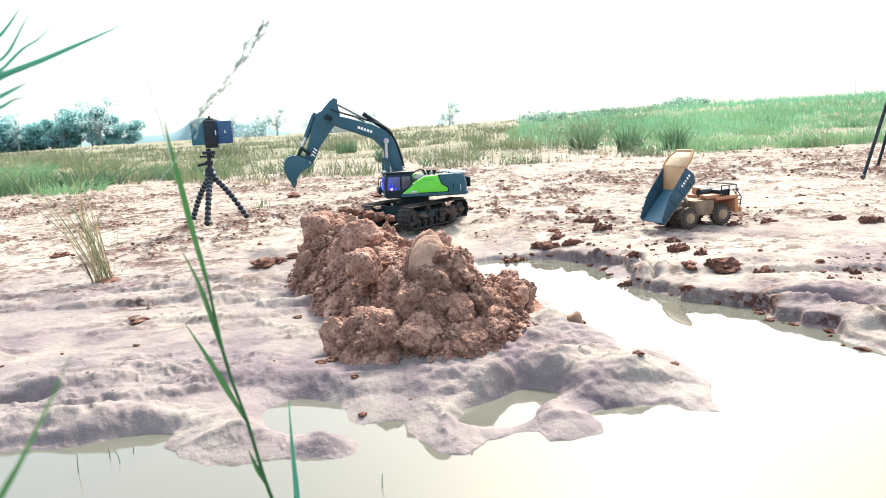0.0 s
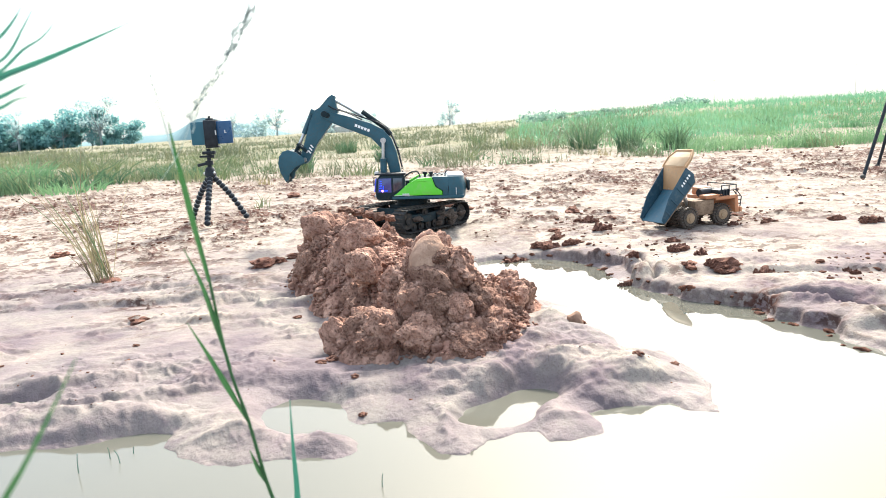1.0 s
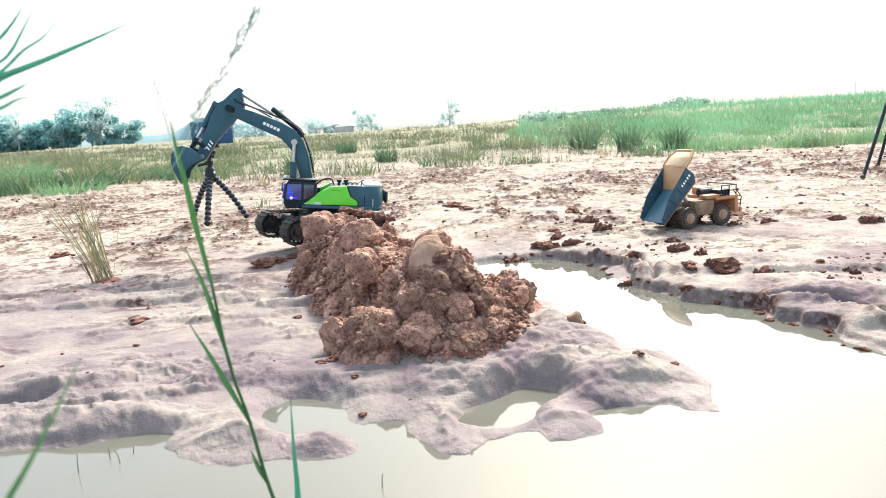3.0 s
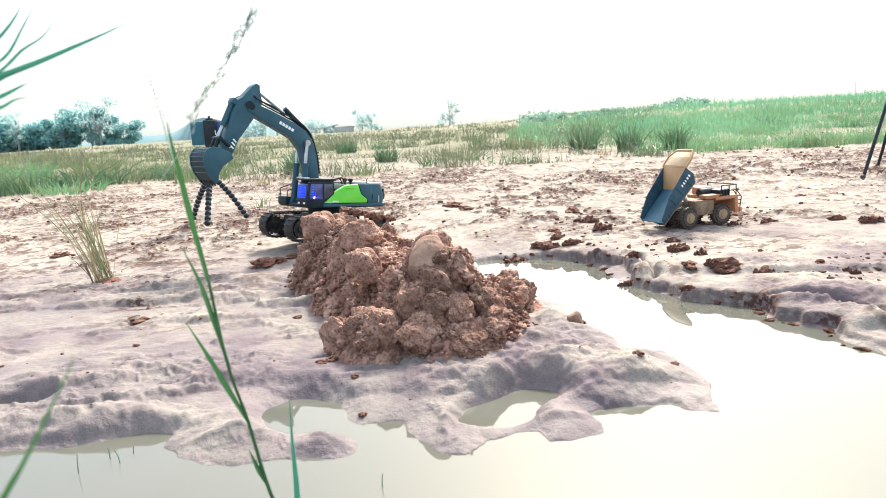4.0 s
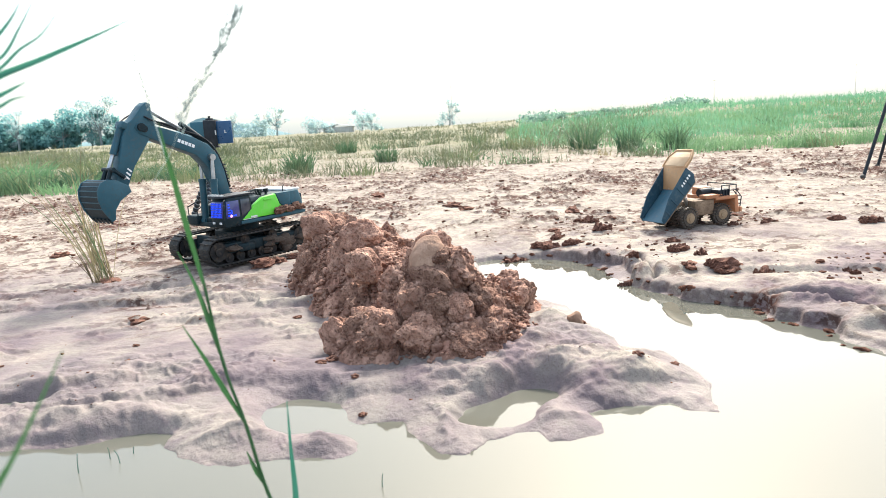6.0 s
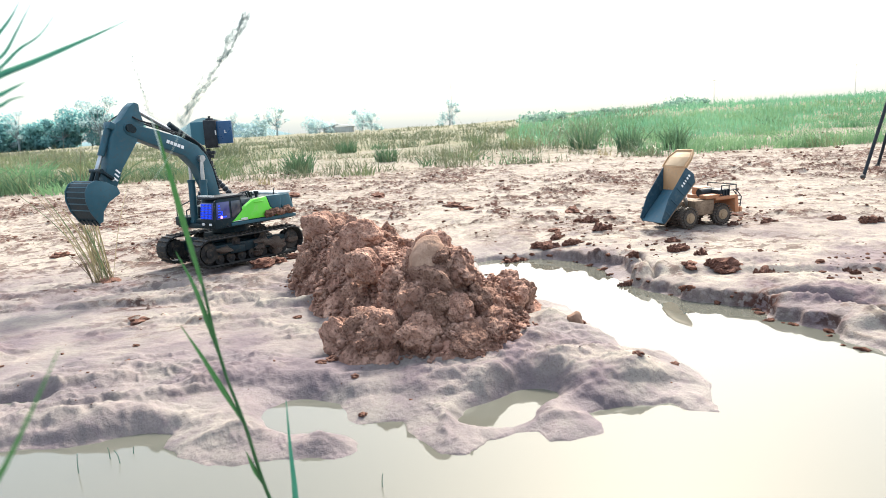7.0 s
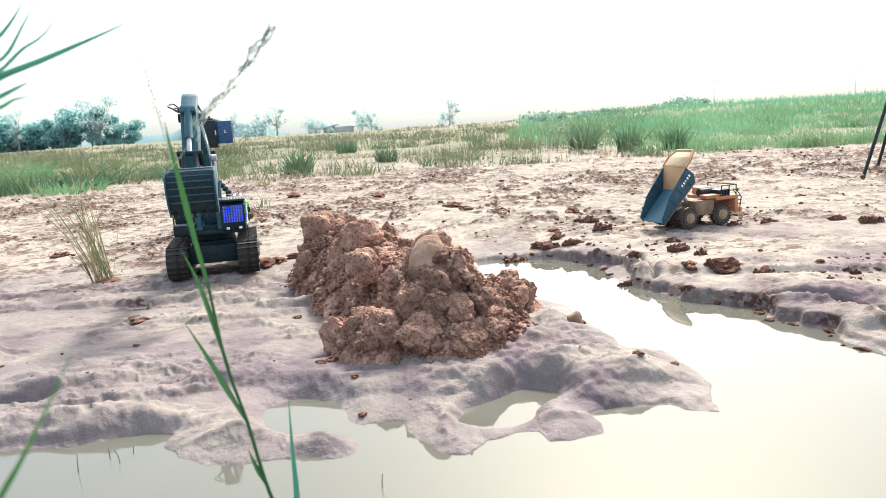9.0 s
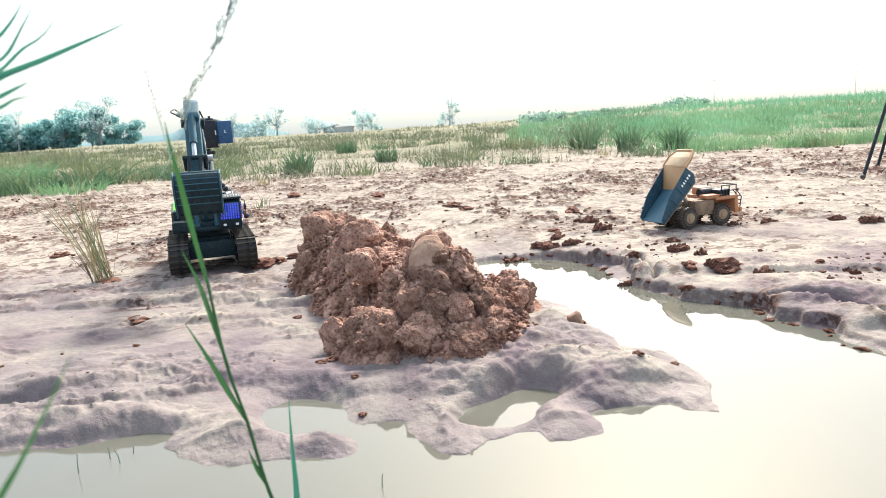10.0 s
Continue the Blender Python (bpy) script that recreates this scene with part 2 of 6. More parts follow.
M_TYRE = material("dusty_tyre", (0.035, 0.03, 0.028), (0.09, 0.07, 0.055), 0.75, scale=60, bump=0.6, c3=(0.17, 0.12, 0.085))
# Paler than the canopy's tan: bright light on its inner face, as colour.
M_CANOPY_LIT = material("lit_canopy_plastic", (0.44, 0.30, 0.18), (0.55, 0.40, 0.26), 0.7, scale=20, bump=0.1)
M_RIM = material("tan_rim", (0.25, 0.17, 0.10), (0.34, 0.24, 0.15), 0.6, scale=40, bump=0.2)
M_BLACK = material("matt_black_plastic", (0.010, 0.014, 0.020), (0.020, 0.026, 0.034), 0.5, scale=40, bump=0.1, spec=0.25)
M_RINGS = material("grey_ring_plastic", (0.12, 0.15, 0.18), (0.16, 0.19, 0.22), 0.4, scale=40, bump=0.0)
M_NAVY = material("navy_phone", (0.006, 0.050, 0.135), (0.010, 0.068, 0.17), 0.25, scale=12, bump=0.0)
M_TEALP = material("teal_phone_case", (0.008, 0.085, 0.125), (0.012, 0.11, 0.16), 0.35, scale=12, bump=0.0)
M_POLE = material("pole_grey", (0.3, 0.33, 0.34), (0.4, 0.42, 0.43), 0.7, scale=2, bump=0.0)
# Blue-grey of the far trunks has distance haze mixed into the colour.
M_BARK = material("haze_tinted_bark", (0.16, 0.20, 0.20), (0.24, 0.28, 0.28), 0.9, scale=3, bump=0.6, depth=0.03)
M_ROOF = material("roof_sheet", (0.42, 0.46, 0.48), (0.55, 0.58, 0.6), 0.6, scale=1.5, bump=0.1)
M_WALL = material("far_wall", (0.45, 0.45, 0.43), (0.55, 0.54, 0.5), 0.8, scale=1.5, bump=0.1)
# Blue-grey of the hill is haze given as surface colour.
M_HILL = material("haze_tinted_hill", (0.075, 0.15, 0.175), (0.10, 0.18, 0.20), 0.95, scale=0.05, bump=0.2)
L_REED = leaf_material("reed_green", (0.022, 0.090, 0.030), (0.062, 0.175, 0.055), 0.25)
L_REEDB = leaf_material("reed_blue_green", (0.02, 0.12, 0.09), (0.05, 0.20, 0.13), 0.35)
L_DRY = leaf_material("dry_straw", (0.19, 0.165, 0.085), (0.40, 0.33, 0.21), 0.35)
L_SEED = leaf_material("seed_husk", (0.40, 0.46, 0.46), (0.54, 0.60, 0.59), 0.7)
L_STALK = leaf_material("brown_stalk", (0.07, 0.05, 0.03), (0.18, 0.14, 0.08), 0.25)
L_OLIVE = leaf_material("olive_far_grass", (0.075, 0.110, 0.055), (0.20, 0.195, 0.12), 0.25, 0.5)
L_FIELD = leaf_material("field_grass", (0.070, 0.13, 0.060), (0.24, 0.24, 0.13), 0.3, 0.8)
L_LUSH = leaf_material("lush_grass", (0.062, 0.165, 0.080), (0.20, 0.32, 0.160), 0.4, 0.5)
# Lighter, bluer copy of the lush grass: haze painted into the blades.
L_HAZE = leaf_material("haze_tinted_far_grass", (0.070, 0.22, 0.125), (0.18, 0.36, 0.21), 0.4, 0.35)
L_TUFT = leaf_material("tuft_grass", (0.034, 0.092, 0.052), (0.12, 0.19, 0.095), 0.35, 2.0)
# Far leaves are lightened and blued in colour to stand in for haze.
L_TREE = leaf_material("haze_tinted_leaves", (0.15, 0.34, 0.34), (0.25, 0.46, 0.45), 0.5, 0.3)
# Bush green is paled in the colour itself for the haze.
L_BUSH = leaf_material("haze_tinted_bush", (0.17, 0.30, 0.24), (0.28, 0.42, 0.32), 0.4, 0.5)
L_TREEP = leaf_material("haze_paled_leaves", (0.38, 0.52, 0.52), (0.52, 0.63, 0.62), 0.5, 0.3)


def water_material():
    m = bpy.data.materials.new("muddy_water")
    m.use_nodes = True
    t = m.node_tree
    b = t.nodes["Principled BSDF"]
    co = t.nodes.new("ShaderNodeTexCoord")
    n = t.nodes.new("ShaderNodeTexNoise")
    n.inputs["Scale"].default_value = 1.6
    t.links.new(co.outputs["Object"], n.inputs["Vector"])
    r = t.nodes.new("ShaderNodeValToRGB")
    r.color_ramp.elements[0].position, r.color_ramp.elements[1].position = 0.35, 0.65
    r.color_ramp.elements[0].color, r.color_ramp.elements[1].color = (0.094, 0.094, 0.079, 1), (0.105, 0.102, 0.084, 1)
    t.links.new(n.outputs["Fac"], r.inputs[0])
    t.links.new(r.outputs[0], b.inputs["Base Color"])
    b.inputs["Roughness"].default_value, b.inputs["IOR"].default_value = 0.02, 1.42
    # Cream tint on the reflection stands in for a warmer sky.
    b.inputs["Specular Tint"].default_value = (1.0, 0.985, 0.91, 1)
    n2 = t.nodes.new("ShaderNodeTexNoise")
    n2.inputs["Scale"].default_value = 9
    t.links.new(co.outputs["Object"], n2.inputs["Vector"])
    bp = t.nodes.new("ShaderNodeBump")
    bp.inputs["Strength"].default_value, bp.inputs["Distance"].default_value = 0.02, 0.004
    t.links.new(n2.outputs["Fac"], bp.inputs["Height"])
    t.links.new(bp.outputs[0], b.inputs["Normal"])
    return m


M_WATER = water_material()


# ---- building helpers ----
def mesh_of(bm, name, mat, smooth=True):
    me = bpy.data.meshes.new(name)
    bm.normal_update()
    bm.to_mesh(me)
    bm.free()
    for mm in (mat if isinstance(mat, (list, tuple)) else [mat]):
        me.materials.append(mm)
    if smooth:
        me.shade_smooth()
        me.set_sharp_from_angle(angle=radians(38))
    return me


def part(name, bm, mat, parent=None, label="", m=None, smooth=True):
    ob = new(name, mesh_of(bm, name, mat, smooth))
    if parent is not None:
        ob.parent = parent
    if m is not None:
        ob.matrix_basis = m
    if label:
        tagged(ob, label)
    return ob


def share(name, me, parent, m, label=""):
    ob = new(name, me)
    ob.parent = parent
    ob.matrix_basis = m
    if label:
        tagged(ob, label)
    return ob


def thing(name, label, category, m, group="", kind=""):
    ob = new(name)
    ob.empty_display_size = 0.05
    ob.matrix_basis = m
    return tagged(ob, label, category, group, kind)


def add_box(bm, c, s, bev=0.0, rot=None, seg=2):
    r = bmesh.ops.create_cube(bm, size=1.0)
    vs = r["verts"]
    bmesh.ops.scale(bm, vec=s, verts=vs)
    if bev:
        es = list({e for v in vs for e in v.link_edges})
        o = bmesh.ops.bevel(bm, geom=es, offset=bev, segments=seg, affect="EDGES", profile=0.5)
        vs = list({v for f in o["faces"] for v in f.verts} | {v for v in vs if v.is_valid})
    mm = Matrix.Translation(c)
    if rot is not None:
        mm = mm @ rot.to_4x4()
    bmesh.ops.transform(bm, matrix=mm, verts=vs)
    return vs


def add_rod(bm, a, b, r1, r2=None, n=10, caps=True):
    a, b = Vector(a), Vector(b)
    d = b - a
    q = Vector((0, 0, 1)).rotation_difference(d.normalized()).to_matrix().to_4x4()
    mm = Matrix.Translation((a + b) / 2) @ q
    bmesh.ops.create_cone(bm, cap_ends=caps, segments=n, radius1=r1, radius2=r1 if r2 is None else r2, depth=d.length, matrix=mm)


def add_ball(bm, c, r, u=10, v=8, s=(1, 1, 1)):
    bmesh.ops.create_uvsphere(bm, u_segments=u, v_segments=v, radius=r, matrix=Matrix.Translation(c) @ Matrix.Diagonal((*s, 1)))


def add_profile(bm, pts, y0, y1, bev=0.0):
    """A polygon in the xz plane, drawn out from y0 to y1."""
    vs = [bm.verts.new((x, y0, z)) for x, z in pts]
    f = bm.faces.new(vs)
    o = bmesh.ops.extrude_face_region(bm, geom=[f])
    nv = [g for g in o["geom"] if isinstance(g, bmesh.types.BMVert)]
    bmesh.ops.translate(bm, vec=(0, y1 - y0, 0), verts=nv)
    fs = list({ff for v in vs + nv for ff in v.link_faces})
    bmesh.ops.recalc_face_normals(bm, faces=fs)
    if bev:
        es = [e for e in {e for v in vs + nv for e in v.link_edges}]
        bmesh.ops.bevel(bm, geom=es, offset=bev, segments=2, affect="EDGES", profile=0.5)


def add_tube(bm, pts, r, n=6, r_end=None):
    """A tube along points, tapering to r_end."""
    pts = [Vector(p) for p in pts]
    rings = []
    for i, p in enumerate(pts):
        d = (pts[min(i + 1, len(pts) - 1)] - pts[max(i - 1, 0)]).normalized()
        u = d.cross(Vector((0.31, 0.2, 0.93))).normalized()
        w = d.cross(u)
        rad = r + ((r if r_end is None else r_end) - r) * i / (len(pts) - 1)
        rings.append([bm.verts.new(p + rad * (math.cos(k * math.tau / n) * u + math.sin(k * math.tau / n) * w)) for k in range(n)])
    for a, b in zip(rings, rings[1:]):
        for k in range(n):
            bm.faces.new((a[k], a[(k + 1) % n], b[(k + 1) % n], b[k]))
    bm.faces.new(rings[0][::-1])
    bm.faces.new(rings[-1])


def curve_points(pts, n):
    """A smooth line through points (Catmull-Rom)."""
    p = [Vector(q) for q in pts]
    p = [2 * p[0] - p[1]] + p + [2 * p[-1] - p[-2]]
    out = []
    for i in range(n + 1):
        s = i / n * (len(p) - 3)
        k = min(int(s), len(p) - 4)
        f = s - k
        a, b, c, d = p[k:k + 4]
        out.append(0.5 * ((2 * b) + (c - a) * f + (2 * a - 5 * b + 4 * c - d) * f * f + (3 * b - a - 3 * c + d) * f ** 3))
    return out


def lumpy(seed, sub=3, amp=0.3, freq=1.6, flat=0.75):
    """A clod: a ball broken up by noise at two scales."""
    bm = bmesh.new()
    bmesh.ops.create_icosphere(bm, subdivisions=sub, radius=1.0)
    off = Vector((seed * 7.3, seed * 3.1, seed * 1.7))
    for v in bm.verts:
        d = v.co.normalized()
        k = 1 + amp * noise.noise(d * freq + off) * 1.6 + amp * 0.6 * noise.noise(d * freq * 2.7 + off)
        k += 0.38 * amp * noise.noise(d * freq * 6 + off)
        if sub > 3:
            k += 0.30 * amp * noise.noise(d * freq * 13 + off) - 0.5 * amp * max(0, 0.2 - abs(noise.noise(d * freq * 1.9 - off)))
        v.co = d * k
        v.co.z *= flat
    return bm


# ---- numeric noise for the ground ----
_rng = np.random.default_rng(11)
_LAT = _rng.random((256, 256)).astype(np.float64)


def vnoise(x, y, seed=0):
    x = np.asarray(x) + 37.7 * seed
    y = np.asarray(y) + 19.3 * seed
    i, j = np.floor(x).astype(int), np.floor(y).astype(int)
    fx, fy = x - i, y - j
    fx, fy = fx * fx * fx * (fx * (fx * 6 - 15) + 10), fy * fy * fy * (fy * (fy * 6 - 15) + 10)
    a, b = _LAT[i % 256, j % 256], _LAT[(i + 1) % 256, j % 256]
    c, d = _LAT[i % 256, (j + 1) % 256], _LAT[(i + 1) % 256, (j + 1) % 256]
    return (a * (1 - fx) + b * fx) * (1 - fy) + (c * (1 - fx) + d * fx) * fy - 0.5


def fbm(x, y, octaves=4, seed=0, gain=0.5):
    t, a = 0.0, 1.0
    for k in range(octaves):
        t = t + a * vnoise(x * 2.03 ** k, y * 2.03 ** k, seed + 5 * k)
        a *= gain
    return t


def cells(p, seed=0):
    """Cell noise at 3D points: distance to the nearest and second centre, and a random value of the nearest cell."""
    rng = np.random.default_rng(seed)
    tab = rng.random((4096, 4))
    base = np.floor(p).astype(int)
    f1, f2, val = np.full(len(p), 9.0), np.full(len(p), 9.0), np.zeros(len(p))
    for dx, dy, dz in itertools.product((-1, 0, 1), repeat=3):
        c = base + (dx, dy, dz)
        k = (c[:, 0] * 73 + c[:, 1] * 179 + c[:, 2] * 283) % 4096
        q = np.linalg.norm(c + tab[k, :3] - p, axis=1)
        near = q < f1
        f2 = np.where(near, f1, np.minimum(f2, q))
        val = np.where(near, tab[k, 3], val)
        f1 = np.where(near, q, f1)
    return f1, f2, val


def step(a, b, x):
    s = np.clip((x - a) / (b - a), 0, 1)
    return s * s * (3 - 2 * s)


# ---- ground: mud flat with lobed banks round a pool ----
SHORE_NEAR = [(-1.6, 0.78), (-0.9, 0.82), (-0.586, 0.827), (-0.502, 0.823), (-0.456, 0.843), (-0.419, 0.849), (-0.368, 0.846), (-0.365, 0.806),
              (-0.331, 0.775), (-0.29, 0.752), (-0.261, 0.746), (-0.225, 0.756), (-0.143, 0.756), (-0.117, 0.766), (-0.116, 0.788), (-0.147, 0.822),
              (-0.145, 0.842), (-0.103, 0.842), (-0.064, 0.844), (-0.054, 0.818), (-0.039, 0.788), (-0.016, 0.748), (0.007, 0.741), (0.026, 0.753),
              (0.041, 0.775), (0.077, 0.79), (0.105, 0.791), (0.113, 0.761), (0.143, 0.765), (0.18, 0.778), (0.185, 0.805), (0.173, 0.838), (0.229, 0.846),
              (0.289, 0.852), (0.316, 0.825), (0.345, 0.808), (0.351, 0.866), (0.364, 0.952), (0.35, 1.056), (0.292, 1.062)]
SHORE_FAR = [(0.28, 1.158), (0.262, 1.25), (0.245, 1.358), (0.177, 1.43), (0.099, 1.611), (0.084, 1.85), (0.15, 1.879), (0.228, 1.864), (0.278, 1.849),
             (0.343, 1.798), (0.399, 1.673), (0.403, 1.582), (0.429, 1.494), (0.448, 1.436), (0.482, 1.383), (0.511, 1.339), (0.582, 1.267),
             (0.577, 1.19), (0.60, 1.16), (0.637, 1.106), (0.628, 1.064), (0.662, 0.983), (0.95, 0.86), (1.6, 0.8)]
POOL = np.array(SHORE_NEAR + SHORE_FAR + [(1.9, -0.2), (0.5, -0.35), (-0.6, -0.3), (-1.7, -0.1)])


def shore_distance(x, y):
    """How far inland; negative over the pool."""
    best = np.full(x.shape, 1e9)
    inside = np.zeros(x.shape, bool)
    n = len(POOL)
    for k in range(n):
        (ax, ay), (bx, by) = POOL[k], POOL[(k + 1) % n]
        dx, dy = bx - ax, by - ay
        s = np.clip(((x - ax) * dx + (y - ay) * dy) / (dx * dx + dy * dy), 0, 1)
        best = np.minimum(best, np.hypot(x - ax - s * dx, y - ay - s * dy))
        cross = ((ay > y) != (by > y)) & (x < (bx - ax) * (y - ay) / (by - ay + 1e-12) + ax)
        inside ^= cross
    return np.where(inside, -best, best)


def ellipse(x, y, cx, cy, rx, ry, turn=0.0):
    c, s = math.cos(radians(turn)), math.sin(radians(turn))
    u, v = (x - cx) * c + (y - cy) * s, -(x - cx) * s + (y - cy) * c
    return np.hypot(u / rx, v / ry)


# crest of the terrace that crosses the flat, and mounds and hollows: place, half widths, rise
CREST = ((-0.824, 1.12), (-0.634, 1.056), (-0.51, 0.986), (-0.417, 0.967), (-0.341, 0.995), (-0.256, 0.998), (-0.166, 0.979), (-0.063, 0.955),
         (0.045, 0.953), (0.12, 0.96), (0.17, 0.916), (0.215, 0.885), (0.285, 0.890), (0.34, 0.905))
HOLLOWS = ((-0.545, 1.28, 0.054, 0.053, 0.011), (-0.769, 1.484, 0.034, 0.043, 0.009), (-0.926, 1.539, 0.06, 0.064, 0.010), (-0.897, 1.374, 0.054, 0.047, 0.011),
           (-0.788, 1.275, 0.061, 0.041, 0.010), (-0.282, 1.317, 0.033, 0.043, 0.010), (-0.362, 1.236, 0.045, 0.031, 0.008), (-0.737, 1.119, 0.065, 0.07, 0.013),
           (0.116, 0.92, 0.035, 0.031, 0.010), (0.035, 0.882, 0.038, 0.024, 0.009), (-0.114, 0.809, 0.029, 0.010, 0.008))
MOUNDS = ((0.265, 0.930, 0.060, 0.045, 0.011), (0.155, 1.078, 0.045, 0.041, 0.008), (-0.400, 0.860, 0.075, 0.026, 0.013), (-0.528, 0.880, 0.080, 0.030, 0.012), (-0.262, 0.806, 0.070, 0.030, 0.009),
          (-0.176, 0.775, 0.041, 0.018, 0.007), (-0.011, 0.791, 0.018, 0.050, 0.010), (0.195, 1.205, 0.045, 0.051, 0.010))
GROOVES = (((0.147, 0.827), (0.162, 0.844), (0.181, 0.853), (0.194, 0.849)),
           ((0.213, 0.844), (0.236, 0.829), (0.264, 0.827), (0.286, 0.841)),
           ((-0.811, 1.297), (-0.715, 1.305), (-0.626, 1.359)),
           ((-1.076, 1.657), (-1.009, 1.689), (-0.999, 1.762)),
           ((0.617, 1.25), (0.664, 1.23), (0.706, 1.194), (0.729, 1.148), (0.74, 1.089)),
           ((0.492, 1.686), (0.483, 1.564), (0.465, 1.467)))


def ground_height(x, y):
    """Height of the mud, how broken its crust is, and how wet it lies."""
    wob = 0.007 * fbm(x * 26, y * 26, 4, 2, 0.6) + 0.030 * fbm(x * 9, y * 9, 4, 6, 0.6) * step(0.34, 0.45, x) * step(0.9, 1.1, y)
    d = shore_distance(x, y) + wob
    far = step(3.0, 7.0, y)
    bank = step(0.34, 0.48, x + 0.5 * np.clip(y - 1.6, 0, 1)) * step(0.9, 1.15, y)
    h = 0.0002 + 0.014 * (1 - np.exp(-np.clip(d, 0, 9) / 0.045)) + 0.022 * np.clip(y - 1.5, 0, 2.0) + 0.008 * np.clip(y - 3.5, 0, 5)
    steep = (1 - step(-0.50, -0.36, x)) * (1 - step(0.9, 1.0, y))
    h = h + 0.010 * steep * step(0.0, 0.02, d - 0.012 * fbm(x * 20, y * 20, 3, 141)) * np.exp(-np.clip(d, 0, 9) / 0.12)
    # lobes, terraces and runnels of the smooth wet flat
    near = 1 - step(1.5, 2.1, y)
    land = 1 - np.exp(-np.clip(d, 0, 9) / (0.032 - 0.002 * bank))
    lob = fbm(x * 4.2 + 0.7 * y, y * 9.5 - 1.4 * x, 3, 7, 0.45)
    ridge = 1 - np.abs(2 * vnoise(x * 5.2 + 1.3 * y, y * 12.5 - 2.2 * x, 9))
    rill = 1 - np.abs(2 * fbm(x * 9 + 2 * y, y * 24 - 3 * x, 2, 10))
    h = h + land * near * (1 - 0.92 * bank) * (0.017 * lob + 0.013 * (ridge - 0.6) + 0.008 * (rill - 0.6))
    crest = np.array(CREST)
    edge = y - np.interp(x, crest[:, 0], crest[:, 1]) + 0.075 * fbm(x * 6, y * 6, 3, 110) + 0.014 * fbm(x * 40, y * 40, 3, 112)
    h = h + land * near * (1 - bank) * (0.017 + 0.02 * fbm(x * 4, y * 4, 2, 114)) * step(-0.095, 0.008, edge) * np.exp(-np.clip(edge, 0, 9) / 0.22)
    for k, (ye, slant, rise) in enumerate(((1.20, -0.16, 0.018), (1.42, -0.2, 0.014), (1.62, -0.15, 0.012))):
        edge = y - (ye + slant * (x + 0.2)) + 0.16 * fbm(x * 3.1, y * 1.5, 2, 100 + k) + 0.045 * fbm(x * 13, y * 9, 3, 110 + k)
        front = step(-0.022, 0.012, edge) * np.exp(-np.clip(edge, 0, 9) / 0.16)
        h = h + land * near * (rise * front - 0.35 * rise * np.exp(-((edge + 0.03) / 0.025) ** 2)) * step(-0.32, 0.12, fbm(x * 2.3, y * 2.3, 2, 120 + k))
    for group, sign in ((HOLLOWS, -1.0), (MOUNDS, 1.0)):
        for cx, cy, rx, ry, rise in group:
            e = ellipse(x, y, cx, cy, rx, ry) + 0.5 * fbm(x * 14, y * 14, 3, 133)
            h = h + 2.1 * sign * land * rise * np.exp(-np.clip(e, 0, 9) ** 2 * 1.1)
    pitted = step(-0.05, 0.25, fbm(x * 3.7, y * 5.2, 2, 131))
    h = h + ((0.0020 + 0.0014 * pitted * near * (1 - bank)) * fbm(x * 44, y * 44, 4, 12, 0.6) + 0.005 * near * (1 - bank) * np.minimum(0, fbm(x * 15, y * 22, 3, 13) + 0.22)) * land
    # pits and wrinkles of the drying skin
    skin = step(-0.12, 0.12, fbm(x * 3.3, y * 3.9, 3, 401)) * near * land
    wrinkle = np.clip(1 - np.abs(2 * fbm(x * 24 + 7 * y, y * 40 - 9 * x, 3, 403)), 0, 1) ** 3
    h = h + 0.0046 * skin * wrinkle + 0.0022 * skin * fbm(x * 95, y * 95, 2, 405)
    close = np.flatnonzero((y > 0.7) & (y < 2.2) & (np.abs(x) < 1.4) & (d > 0))
    if len(close):
        f1, f2, val = cells(np.stack([x[close] / 0.034, y[close] / 0.042, 0 * close + 0.5], 1), 9)
        h[close] -= 0.0055 * (val > 0.80) * (1 - step(0.10, 0.34, f1)) * near[close]
    # a few shallow ripples on the far bank
    h = h + 0.012 * bank * land * fbm(x * 7 + 9 * y, y * 5 - 3 * x, 2, 161)
    # broken crust beyond the flat and on the far bank
    rough = np.maximum(step(1.75, 2.25, y + 0.5 * fbm(x * 2.2, y * 2.2, 2, 21)), 0.10 * bank * (d > 0)) * (1 - 0.6 * step(5.0, 9.0, y))
    l1 = fbm(x * 13, y * 13, 4, 31, 0.55)
    l2 = fbm(x * 38, y * 38, 3, 35, 0.5)
    patch = step(-0.02, 0.20, fbm(x * 2.6, y * 2.6, 3, 41))
    lump = step(0.12, 0.20, l1 + 0.45 * l2)
    pits = step(0.16, 0.36, -l1 - 0.3 * l2)
    h = h + rough * patch * land * (0.0042 * lump + 0.002 * l2) + rough * (0.001 * l1 - 0.0015 * pits) * land
    vein = 1 - np.abs(2 * fbm(x * 6.5, y * 6.5, 4, 201, 0.55))
    vein = step(0.87, 0.95, vein) * step(-0.2, 0.1, fbm(x * 3.1, y * 3.1, 2, 207))
    h = h + rough * land * vein * (0.004 + 0.004 * l2)
    crust = np.clip(0.9 * rough * vein + rough * patch * lump + 0.3 * rough * pits, 0, 1)
    # small lumps and torn ledges all over the trodden mud
    fade = rough * (1 - 0.75 * step(3.6, 6.5, y)) * land
    dense = 0.10 + 0.90 * step(-0.12, 0.20, fbm(x * 1.9, y * 1.3, 3, 305))
    c1 = fbm(x * 11, y * 9, 4, 301, 0.62)
    c2 = fbm(x * 26, y * 20, 3, 303, 0.6)
    c3 = 1 - np.abs(2 * fbm(x * 5.5, y * 13, 3, 307, 0.5))
